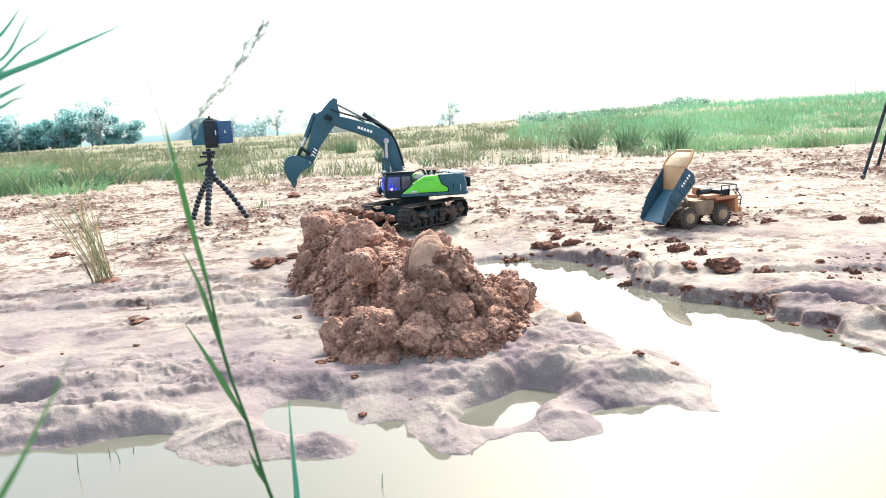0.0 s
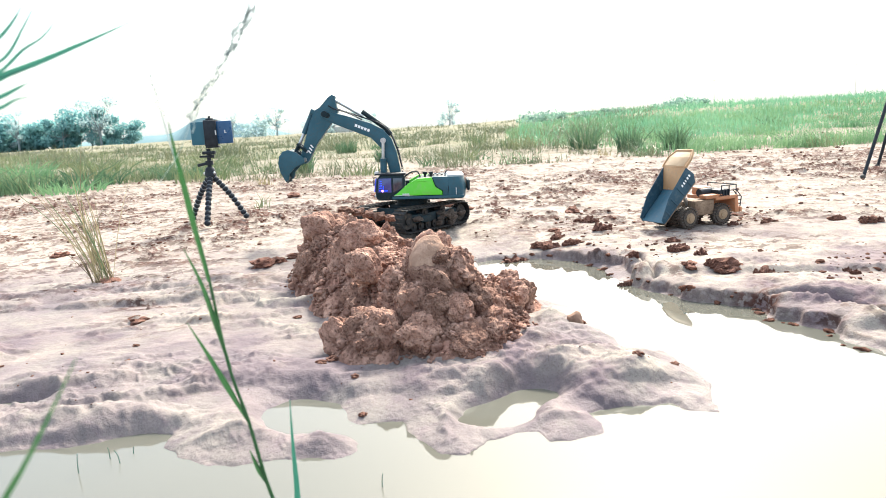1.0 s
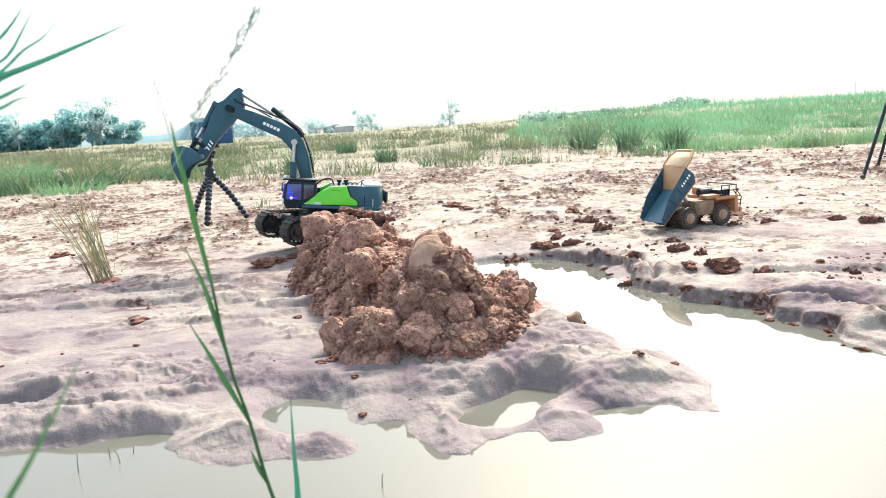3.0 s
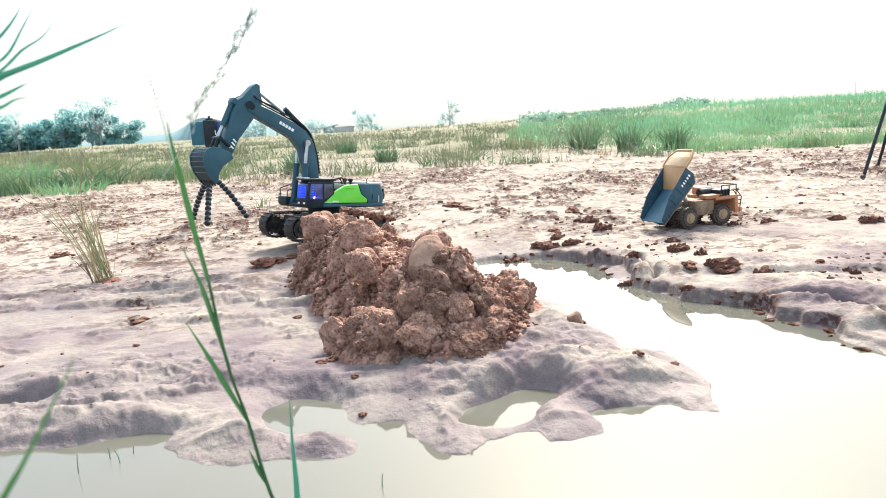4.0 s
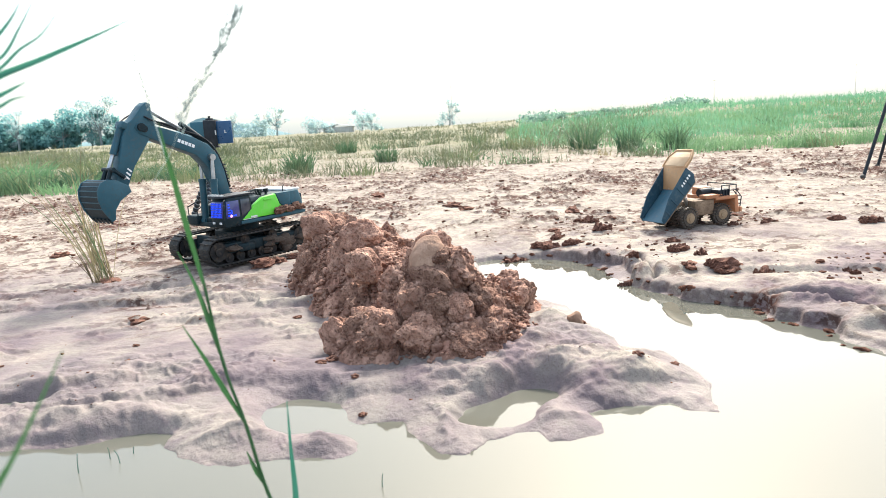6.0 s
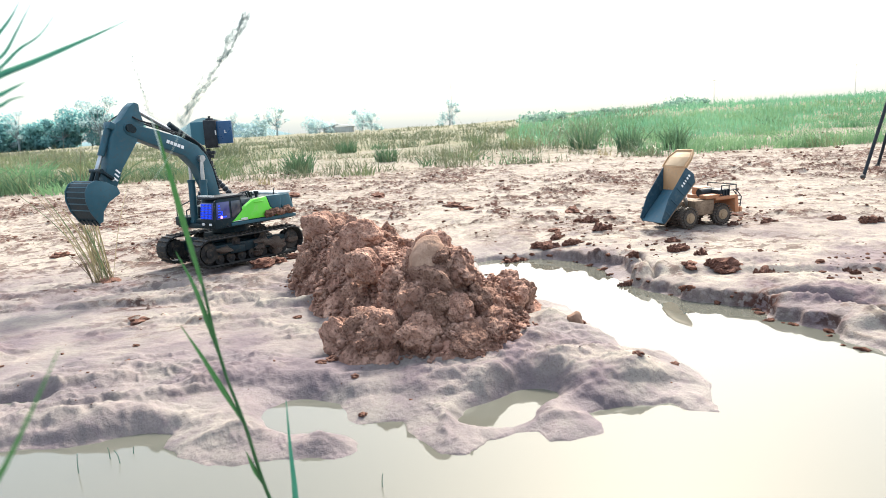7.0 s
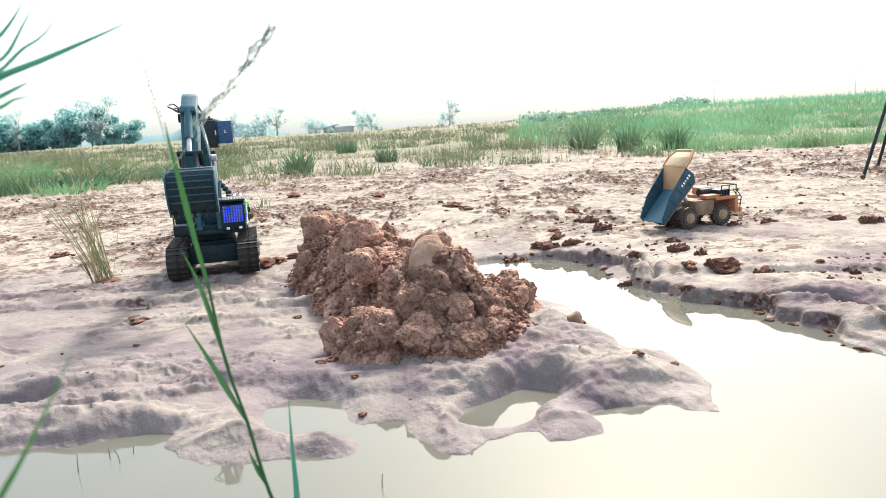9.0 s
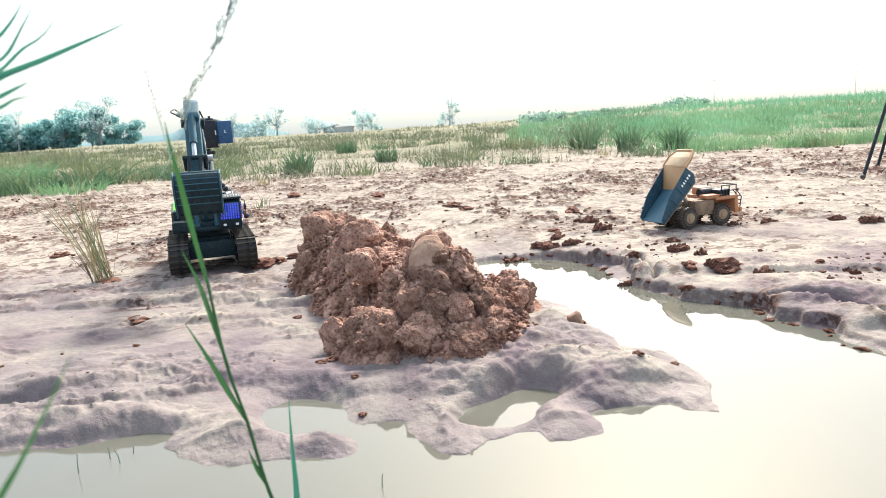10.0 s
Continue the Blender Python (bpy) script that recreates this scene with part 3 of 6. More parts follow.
    clod = step(0.18, 0.26, c1 + 0.4 * c2) * (0.6 + 1.2 * np.clip(c2 + 0.3, 0, 1)) + 0.6 * step(0.22, 0.30, c2)
    torn = step(0.90, 0.97, c3) * step(-0.1, 0.1, c2)
    h = h + fade * dense * (0.0050 * clod + 0.004 * torn) + fade * 0.004 * c1
    # crust colour here also stands in for shade on the lumps' near faces
    crust = np.maximum(crust, np.clip(fade * dense * (1.0 * step(0.22, 0.27, c1 + 0.4 * c2) + 1.0 * step(0.26, 0.30, c2) + 0.9 * torn), 0, 1))
    scuff = step(0.06, 0.22, fbm(x * 3.4, y * 5.5, 3, 211)) * step(0.04, 0.10, d) * (1 - bank)
    broken = np.maximum(np.maximum(rough * (0.35 + 0.65 * patch), 0.28 * scuff), 0.75 * bank * step(-0.02, 0.2, fbm(x * 4.1, y * 4.1, 3, 43))) * step(0.02, 0.08, d)
    h = h + 0.006 * np.clip(l2, -0.1, 0.4) * scuff * near
    # dark torn streaks in the trodden mud beside the reeds, dark partly for painted shadows
    torn = step(0.80, 0.92, 1 - np.abs(2 * fbm(x * 4.5 - y, y * 13, 3, 221, 0.55))) * step(-0.10, 0.10, fbm(x * 6, y * 7, 2, 223))
    torn = torn * step(0.30, 0.60, -x) * step(1.15, 1.40, y) * (1 - step(3.6, 4.6, y))
    crust = np.maximum(crust, 0.9 * torn)
    h = h + torn * (0.004 + 0.004 * l2)
    broken = np.maximum(broken, 0.8 * step(0.30, 0.75, -x) * step(1.25, 1.65, y + 0.3 * fbm(x * 5, y * 5, 2, 225)) * (1 - step(4.0, 6.0, y)))
    # the far bank stands up from the water in a broken ledge, set back behind a thin wet shelf
    setback = np.maximum(0.004, 0.004 + 0.030 * step(0.0, 0.3, fbm(x * 5, y * 5, 2, 53)) + 0.020 * fbm(x * 22, y * 22, 4, 54, 0.6))
    high = bank * (0.15 + 1.25 * step(-0.28, 0.22, fbm(x * 4.3, y * 4.3, 3, 51))) * (0.8 + 1.6 * l1 + 0.8 * l2)
    back = d - setback
    ledge = step(0.0, 0.009, back)
    h = np.where(bank > 0.02, h * (1 - bank * (1 - ledge) * 0.8), h)
    h = h + bank * ledge * (0.0125 + 0.018 * high * np.exp(-np.clip(back, 0, 9) / 0.06))
    face = bank * np.exp(-((back - 0.004) / 0.012) ** 2)
    crust = np.maximum(crust, np.clip(1.4 * face * (0.35 + 0.65 * step(-0.12, 0.15, fbm(x * 6, y * 6, 3, 57))), 0, 1))
    crust = np.maximum(crust, bank * ledge * np.exp(-np.clip(back, 0, 9) / 0.07) * step(0.10, 0.22, l1 + 0.4 * l2))
    for pts in GROOVES:
        q = np.full(x.shape, 9.0)
        for (ax, ay), (bx, by) in zip(pts, pts[1:]):
            dx, dy = bx - ax, by - ay
            s = np.clip(((x - ax) * dx + (y - ay) * dy) / (dx * dx + dy * dy), 0, 1)
            q = np.minimum(q, np.hypot(x - ax - s * dx, y - ay - s * dy))
        q = q + 0.006 * fbm(x * 30, y * 30, 2, 151)
        h = h - 0.017 * np.exp(-(q / 0.006) ** 2) + 0.003 * np.exp(-((q - 0.016) / 0.012) ** 2)
    # left slump, small puddles and runnels
    h = np.where(d > 0, np.maximum(h, 0.0002 + 0.0155 * (1 - np.exp(-np.clip(d, 0, 9) / 0.036))), h)
    for cx, cy, rx, ry, turn, low, run in ((-0.205, 0.882, 0.030, 0.034, 25, -0.010, 3.2), (0.058, 0.848, 0.034, 0.026, 10, -0.012, 2.2), (0.100, 0.893, 0.032, 0.018, 25, -0.010, 2.8),
                                      (-0.69, 0.965, 0.060, 0.020, 10, -0.006, 2.0), (0.205, 0.835, 0.016, 0.006, 0, -0.003, 2.0)):
        e = ellipse(x, y, cx, cy, rx, ry, turn) + 0.25 * fbm(x * 30, y * 30, 3, 71)
        h = low + (h - low) * step(0.75, run, e)
    # under the water
    h = np.where(d < 0, np.maximum(-0.10, d * 0.55) + 0.006 * fbm(x * 12, y * 12, 2, 81), h)
    # bank on which the camera stands
    h = h + 0.16 * step(0.0, -0.9, y) * (d > -0.01)
    # open field
    h = h + far * 0.05 * fbm(x * 0.5, y * 0.5, 3, 91) + step(12, 60, y) * 0.5 * fbm(x * 0.05, y * 0.05, 2, 95)
    h = h + 0.36 * step(7, 22, y) * step(0.8, 6.5, x - 0.05 * y)
    wet = np.clip(1 - h / 0.035, 0, 1) * 0.8 + 0.22 * near * (1 - bank) * (0.5 + 1.5 * step(-0.2, 0.25, fbm(x * 2.9, y * 4.6, 3, 171)))
    # wet shore band, also darkening the bank faces in place of slope shade
    wet = np.maximum(wet, 1.3 * (1 - bank) * near * (0.35 + 0.65 * steep) * np.exp(-(d / 0.036) ** 2) * (d > 0))
    return h, crust, np.clip(wet, 0, 1) * (1 - 0.9 * crust), broken


def ground_z(x, y):
    return float(ground_height(np.array([float(x)]), np.array([float(y)]))[0][0])


def build_ground():
    fine = np.radians(np.linspace(-43, 43, 760))
    rest = np.radians(np.linspace(43, 317, 60)[1:-1])
    ang = np.concatenate([fine, rest])
    rad = np.concatenate([np.geomspace(0.12, 0.6, 22)[:-1], np.geomspace(0.6, 4.6, 520)[:-1], np.geomspace(4.6, 30, 90)[:-1], np.geomspace(30, 900, 40)])
    A, R = np.meshgrid(ang, rad)
    x, y = np.sin(A) * R, np.cos(A) * R
    h, crust, wet, broken = ground_height(x.ravel(), y.ravel())
    co = np.stack([x.ravel(), y.ravel(), h], 1)
    na, nr = len(ang), len(rad)
    i = np.arange(nr - 1)[:, None] * na
    j = np.arange(na)[None, :]
    k = (j + 1) % na
    quads = np.stack([i + j, i + k, i + na + k, i + na + j], -1).reshape(-1, 4)[:, ::-1]
    me = bpy.data.meshes.new("ground")
    centre = len(co)
    co = np.vstack([co, [[0, 0, float(h[:na].mean())]]])
    fan = [(centre, int((t + 1) % na), int(t)) for t in range(na)]
    me.from_pydata(co.tolist(), [], [tuple(q) for q in quads.tolist()] + [f[::-1] for f in fan])
    for nm, val in (("crust", crust), ("wet", wet), ("broken", broken)):
        at = me.attributes.new(nm, "FLOAT", "POINT")
        at.data.foreach_set("value", np.append(val, 0.0).astype(np.float32))
    me.materials.append(M_MUD)
    me.shade_smooth()
    return tagged(new("ground", me), "pale brown wet mud flat with smooth lobes and broken russet crust", "mud ground", kind="structure")


build_ground()


def build_water():
    bm = bmesh.new()
    bmesh.ops.create_grid(bm, x_segments=8, y_segments=8, size=1.0, matrix=Matrix.Translation((0.1, 0.75, 0)) @ Matrix.Diagonal((2.0, 1.35, 1, 1)))
    return tagged(part("water", bm, M_WATER), "still milky brown pool mirroring the bright sky", "pool", kind="structure")


build_water()


# ---- the heap of dug soil ----
# place, height, radius and how rounded
HEAP_CONES = [(-0.022, 1.155, 0.140, 0.138, 1.25), (-0.080, 1.28, 0.102, 0.130, 1.5), (-0.145, 1.43, 0.118, 0.135, 1.6), (-0.205, 1.57, 0.128, 0.140, 1.6), (-0.250, 1.69, 0.124, 0.135, 1.6),
              (0.120, 1.315, 0.030, 0.056, 1.4), (0.075, 1.12, 0.040, 0.066, 1.4), (-0.110, 1.075, 0.054, 0.070, 1.4), (0.020, 1.060, 0.055, 0.080, 1.4), (-0.27, 1.62, 0.06, 0.09, 1.5), (-0.17, 1.71, 0.105, 0.10, 1.6)]


def heap_height(x, y, uneven=1.0):
    g = 0.030
    best = np.full(x.shape, -0.05)
    for cx, cy, hh, rr, power in HEAP_CONES:
        d = np.hypot(x - cx, y - cy) / rr + 0.28 * uneven * fbm(x * 11, y * 11, 3, 3)
        z = hh * (1 - np.clip(d, 0, 2) ** power)
        k = 0.02
        best = np.where(np.abs(best - z) < k, np.maximum(best, z) + (k - np.abs(best - z)) ** 2 / (4 * k), np.maximum(best, z))
    return g + best + 0.010 * uneven * fbm(x * 20, y * 20, 3, 5)


def soil_lump(seed, sub, grains, bulge=0.38):
    """A rounded clod whose skin is made of grains, with pits between them and some smooth faces."""
    bm = bmesh.new()
    bmesh.ops.create_icosphere(bm, subdivisions=sub, radius=1.0)
    d = np.array([v.co[:] for v in bm.verts])
    d /= np.linalg.norm(d, axis=1)[:, None]
    o = seed * 5.3
    low = np.array([noise.noise(Vector(p) * 1.3 + Vector((o, 0, 0))) + 0.5 * noise.noise(Vector(p) * 2.9 + Vector((0, o, 0))) for p in d])
    torn = np.array([noise.noise(Vector(p) * 1.7 + Vector((0, 0, o + 40))) for p in d])
    rough = step(-0.25, 0.15, torn)
    k = 1 + bulge * low
    for size, high, pit in grains:
        f1, f2, val = cells(d * k[:, None] / size + o, seed + 7)
        cap = np.sqrt(np.clip(1 - (f1 / 0.95) ** 2, 0, 1)) * (0.35 + 0.8 * val) - 0.35 * np.exp(-((f2 - f1) / 0.13) ** 2)
        k = k + high * (0.30 + 0.70 * rough) * (cap - 0.45) - pit * rough * (val > 0.85) * (f1 < 0.5)
    for v, p, q in zip(bm.verts, d, k):
        v.co = Vector(p) * float(q)
    return bm


def joined(name, bases, places, mat):
    """Many small lumps in one mesh: places holds x, y, z, size."""
    rnd = random.Random(len(places))
    vs, fs, o = [], [], 0
    for x, y, z, size in places:
        co, fa = rnd.choice(bases)
        m = np.array(Euler([rnd.uniform(0, math.tau) for _ in range(3)]).to_matrix())
        vs.append(co @ m.T * size * np.array([rnd.uniform(0.8, 1.25), 1.0, 0.85]) + (x, y, z))
        fs.append(fa + o)
        o += len(co)
    me = bpy.data.meshes.new(name)
    me.from_pydata(np.vstack(vs).tolist(), [], np.vstack(fs).tolist())
    me.materials.append(mat)
    me.shade_smooth()
    return me


def base_of(bm):
    bm.verts.ensure_lookup_table()
    out = np.array([v.co[:] for v in bm.verts]), np.array([[v.index for v in f.verts] for f in bm.faces])
    bm.free()
    return out


def heap_spots(rng, n, reach):
    """Places on the skin of the heap and the way out from it."""
    c = np.array(HEAP_CONES)
    w = c[:, 3] ** 2
    i = rng.choice(len(c), n, p=w / w.sum())
    a, r = rng.uniform(0, math.tau, n), np.sqrt(rng.random(n)) * reach * c[i, 3]
    x, y = c[i, 0] + r * np.cos(a), c[i, 1] + r * np.sin(a)
    e = 0.006
    z = heap_height(x, y)
    nx = (heap_height(x - e, y, 0.5) - heap_height(x + e, y, 0.5)) / (2 * e)
    ny = (heap_height(x, y - e, 0.5) - heap_height(x, y + e, 0.5)) / (2 * e)
    out = np.stack([nx, ny, np.ones(n)], 1)
    out /= np.linalg.norm(out, axis=1)[:, None]
    on = z > 0.022
    return np.stack([x, y, z], 1)[on], out[on]


def build_heap():
    heap = thing("dirt_heap", "tall heap of freshly dug crumbly brown soil on the mud", "dirt pile", pose(-0.1, 1.4, 0.03))
    shift = np.array([0.1, -1.4, -0.03])
    nx, ny = 330, 440
    gx, gy = np.linspace(-0.52, 0.26, nx), np.linspace(0.93, 1.98, ny)
    X, Y = np.meshgrid(gx, gy)
    Z = heap_height(X.ravel(), Y.ravel(), 0.8)
    keep = (Z > 0.010).reshape(X.shape)
    P = np.stack([X.ravel(), Y.ravel(), Z], 1)
    soil = np.flatnonzero(Z > -0.01)
    f1, f2, val = cells(P[soil] / 0.020, 2)
    g1, g2, vag = cells(P[soil] / 0.0095 + 7.1, 3)
    P[soil, 2] += np.clip((Z[soil] - 0.006) / 0.03, 0.1, 1) * (0.006 * (0.6 - f1) + 0.004 * (0.6 - g1) - 0.004 * (vag > 0.8))
    clump = np.zeros(len(P))
    clump[soil] = 0.6 * val + 0.4 * vag
    i, j = np.meshgrid(np.arange(nx - 1), np.arange(ny - 1))
    on = (keep[:-1, :-1] | keep[1:, :-1] | keep[:-1, 1:] | keep[1:, 1:])
    a = (j * nx + i)[on]
    me = bpy.data.meshes.new("soil_mass")
    me.from_pydata((P + shift).tolist(), [], np.stack([a, a + 1, a + nx + 1, a + nx], 1).tolist())
    at = me.attributes.new("clump", "FLOAT", "POINT")
    at.data.foreach_set("value", clump.astype(np.float32))
    bm = bmesh.new()
    bm.from_mesh(me)
    bmesh.ops.delete(bm, geom=[v for v in bm.verts if not v.link_faces], context="VERTS")
    part("soil_mass", bm, M_HEAP, heap)
    # clods of the skin, from large to small
    grains = ((0.52, 0.22, 0.10), (0.24, 0.12, 0.10), (0.12, 0.05, 0.04))
    shapes = [mesh_of(soil_lump(k + 1, 5, grains), "clod", M_HEAPC) for k in range(9)]
    rng = np.random.default_rng(5)
    spot, out = heap_spots(rng, 190, 0.92)
    for k, (p, n) in enumerate(zip(spot, out)):
        size = rng.choice((0.016, 0.022, 0.028, 0.036)) * rng.uniform(0.85, 1.15)
        c = p - n * size * 0.30 + shift
        share("clod", shapes[k % 9], heap, pose(*c, *rng.uniform(0, 360, 3)) @ Matrix.Diagonal((size * rng.uniform(0.9, 1.35), size, size * 0.85, 1)))
    # the big smooth-faced slab on top and the large lumps of the front
    slab = mesh_of(soil_lump(36, 5, ((0.9, 0.05, 0.0), (0.10, 0.03, 0.02)), 0.12), "clod", M_HEAPS)
    cut = [mesh_of(soil_lump(k, 5, ((0.75, 0.20, 0.0), (0.30, 0.06, 0.03), (0.13, 0.04, 0.04)), 0.22), "clod", M_HEAPC) for k in (41, 43, 47)]
    for x, y, z, s, sz, k in ((-0.027, 1.125, 0.128, 0.034, 0.042, -1), (-0.012, 1.095, 0.090, 0.046, 0.028, 2), (-0.016, 1.045, 0.068, 0.024, 0.024, 0), (0.019, 1.048, 0.062, 0.026, 0.023, 1),
                              (0.048, 1.075, 0.070, 0.024, 0.028, 5), (-0.040, 1.030, 0.026, 0.040, 0.027, 3), (0.030, 1.022, 0.020, 0.040, 0.025, 1), (0.066, 1.045, 0.020, 0.030, 0.022, 4),
                              (-0.145, 1.22, 0.105, 0.036, 0.030, 2), (-0.172, 1.42, 0.128, 0.042, 0.036, 0), (-0.285, 1.62, 0.118, 0.050, 0.040, 2), (-0.10, 1.045, 0.034, 0.033, 0.030, 6),
                              (-0.138, 1.065, 0.030, 0.030, 0.026, 7), (0.118, 1.30, 0.030, 0.036, 0.028, 8), (0.150, 1.29, 0.018, 0.030, 0.022, 3), (0.092, 1.31, 0.024, 0.028, 0.022, 5)):
        me = slab if k < 0 else cut[k] if k < 3 else shapes[k]
        share("clod", me, heap, pose(x + 0.1, y - 1.4, z, 20 * k, -15 * k, 77 * k) @ Matrix.Diagonal((s, s * 0.9, sz, 1)))
    mid = [base_of(soil_lump(60 + k, 3, ((0.55, 0.22, 0.08), (0.30, 0.10, 0.06)))) for k in range(8)]
    small = [base_of(lumpy(210 + k, 2, 0.42, 1.7, 0.85)) for k in range(6)]
    for name, bases, n, reach, low, span, power in (("coarse_soil", mid, 900, 1.05, 0.0045, 0.0075, 1.8), ("loose_soil", small, 9000, 1.14, 0.0014, 0.0036, 2.5)):
        spot, out = heap_spots(rng, n, reach)
        size = low + span * rng.random(len(spot)) ** power
        lift = rng.uniform(-0.3, 0.9, len(spot)) * (0.010 if name == "loose_soil" else 0.006)
        c = spot + out * lift[:, None] + shift
        ob = new(name, joined(name, bases, np.column_stack([c, size]).tolist(), M_LOOSE))
        ob.parent = heap
        tagged(ob, kind="stuff")


build_heap()


def build_deck_clods():
    """Soil that lies on the heap's back until the machine backs into it and carries it off."""
    out = []
    for k in range(5):
        s = (0.019, 0.017, 0.016, 0.018, 0.015)[k]
        ob = part("soil_clod", lumpy(50 + k, 3, 0.36, 1.7, 0.8), M_HEAPC, None, m=Matrix.Diagonal((s, s * 0.75, s * 0.75, 1)))
        tagged(ob, "crumbly clod of brown soil knocked from the heap", "clod", "soil carried off the heap")
        out.append((ob, s, Vector((-0.070 - 0.021 * k, 0.090, 0.122 + 0.005 * (k % 2))), Vector((-0.245 + 0.028 * k, 1.755 + 0.006 * (k % 3), 0.178 - 0.007 * k))))
    return out


DECK_CLODS = build_deck_clods()


# ---- the model excavator ----
BOOM, TAIL, STICK = 0.3594, 0.0587, 0.1629
FOOT = (0.030, 0.120)


def track_loop(n, half, r, zc):
    """Places and slopes round a track loop."""
    seg = 2 * half
    total = 2 * seg + math.tau * r
    out = []
    for k in range(n):
        s = k / n * total
        if s < seg:
            out.append((-half + s, zc + r, 0.0))
        elif s < seg + math.pi * r:
            a = (s - seg) / r
            out.append((half + r * math.sin(a), zc + r * math.cos(a), a))
        elif s < 2 * seg + math.pi * r:
            out.append((half - (s - seg - math.pi * r), zc - r, math.pi))
        else:
            a = (s - 2 * seg - math.pi * r) / r
            out.append((-half - r * math.sin(a), zc - r * math.cos(a), math.pi + a))
    return out


def build_excavator():
    ex = thing("excavator", "green and slate-grey toy excavator with muddy tracks on the wet mud", "toy excavator", pose(-0.1, 2.37, 0.05, 0, 0, 222))
    # undercarriage
    bm = bmesh.new()
    add_box(bm, (0, 0, 0.047), (0.20, 0.125, 0.026), 0.005)
    add_box(bm, (0, 0, 0.068), (0.12, 0.105, 0.022), 0.006)
    add_rod(bm, (0, 0, 0.07), (0, 0, 0.098), 0.052, n=28)
    part("chassis", bm, M_GREYD, ex)
    bm = bmesh.new()
    add_box(bm, (0.105, 0, 0.05), (0.014, 0.12, 0.045), 0.003)
    part("front_plate", bm, M_GREYD, ex)
    shoe_bm = bmesh.new()
    add_box(shoe_bm, (0, 0, 0), (0.0150, 0.050, 0.0040), 0.0008, seg=1)
    add_box(shoe_bm, (0.003, 0, 0.0035), (0.0026, 0.050, 0.0040))
    shoe = mesh_of(shoe_bm, "track_shoe", M_TRACK, False)
    wheel_bm = bmesh.new()
    add_rod(wheel_bm, (0, -0.013, 0), (0, 0.013, 0), 0.0135, n=16)
    add_rod(wheel_bm, (0, -0.016, 0), (0, 0.016, 0), 0.006, n=10)
    roller = mesh_of(wheel_bm, "roller", M_TRACK)
    spr = bmesh.new()
    add_rod(spr, (0, -0.014, 0), (0, 0.014, 0), 0.026, n=20)
    for k in range(14):
        a = k * math.tau / 14
        add_box(spr, (0.0275 * math.cos(a), 0, 0.0275 * math.sin(a)), (0.005, 0.012, 0.005))
    add_rod(spr, (0, -0.019, 0), (0, 0.019, 0), 0.012, n=14)
    sprocket = mesh_of(spr, "sprocket", M_TRACK)
    for side in (1, -1):
        tr = bmesh.new()
        add_box(tr, (0, side * 0.085, 0.043), (0.235, 0.026, 0.030), 0.006)
        add_box(tr, (-0.03, side * 0.102, 0.040), (0.05, 0.006, 0.022), 0.004)
        add_box(tr, (0.05, side * 0.102, 0.040), (0.05, 0.006, 0.022), 0.004)
        track = part("track", tr, M_GREYD, ex)
        for x, z, a in track_loop(54, 0.135, 0.036, 0.040):
            share("track_shoe", shoe, track, pose(x, side * 0.085, z) @ Matrix.Rotation(a, 4, "Y"))
        for k in range(7):
            share("roller", roller, track, pose(-0.105 + 0.035 * k, side * 0.085, 0.019))
        for x in (-0.04, 0.05):
            share("roller", roller, track, pose(x, side * 0.085, 0.060))
        for x in (-0.135, 0.135):
            share("sprocket", sprocket, track, pose(x, side * 0.085, 0.040))
        rnd = random.Random(3 + side)
        for k in range(11):
            lump = lumpy(30 + k, 2, 0.35, 1.8, 0.8)
            part("mud_cake", lump, M_DARKMUD, track, m=pose(rnd.uniform(-0.16, 0.11), side * (0.098 + 0.006 * rnd.random()), rnd.uniform(0.012, 0.05))
                 @ Matrix.Diagonal((rnd.uniform(0.014, 0.026), 0.012, rnd.uniform(0.010, 0.020), 1)))
    # upper works
    up = bmesh.new()
    add_box(up, (-0.028, 0, 0.106), (0.275, 0.176, 0.012), 0.003)
    add_box(up, (-0.02, -0.02, 0.116), (0.235, 0.11, 0.014), 0.003)
    upper = part("upper_frame", up, M_GREYD, ex)
    bm = bmesh.new()      # counterweight with a rounded tail
    prof = [(-0.178 + 0.022 * (1 - math.cos(a)), 0.090 * math.sin(a)) for a in np.linspace(-math.pi / 2, math.pi / 2, 13)]
    ring = [(x, y) for x, y in prof] + [(-0.118, 0.090), (-0.118, -0.090)]
    lo = [bm.verts.new((x, y, 0.103)) for x, y in ring]
    md = [bm.verts.new((x - 0.004, y, 0.135)) for x, y in ring]
    hi = [bm.verts.new((x + 0.006, y * 0.97, 0.172)) for x, y in ring]
    for a, b in ((lo, md), (md, hi)):
        for k in range(len(ring)):
            bm.faces.new((a[k], a[(k + 1) % len(ring)], b[(k + 1) % len(ring)], b[k]))
    bm.faces.new(lo[::-1])
    bm.faces.new(hi)
    bmesh.ops.recalc_face_normals(bm, faces=bm.faces)
    part("counterweight", bm, M_GREY, upper)
    bm = bmesh.new()
    add_box(bm, (-0.186, 0, 0.140), (0.006, 0.12, 0.035), 0.002)
    for k in range(7):
        add_box(bm, (-0.190, -0.048 + 0.016 * k, 0.140), (0.004, 0.004, 0.03))
    part("rear_grille", bm, M_GREYD, upper)
    bm = bmesh.new()
    add_box(bm, (-0.145, 0.0, 0.175), (0.052, 0.15, 0.006), 0.002)
    part("counterweight_cap", bm, M_SILVER, upper)
    # green flanks with the swept edge, and grey rear panels
    for side in (1, -1):
        y0 = side * 0.076
        y1 = side * 0.0905
        bm = bmesh.new()
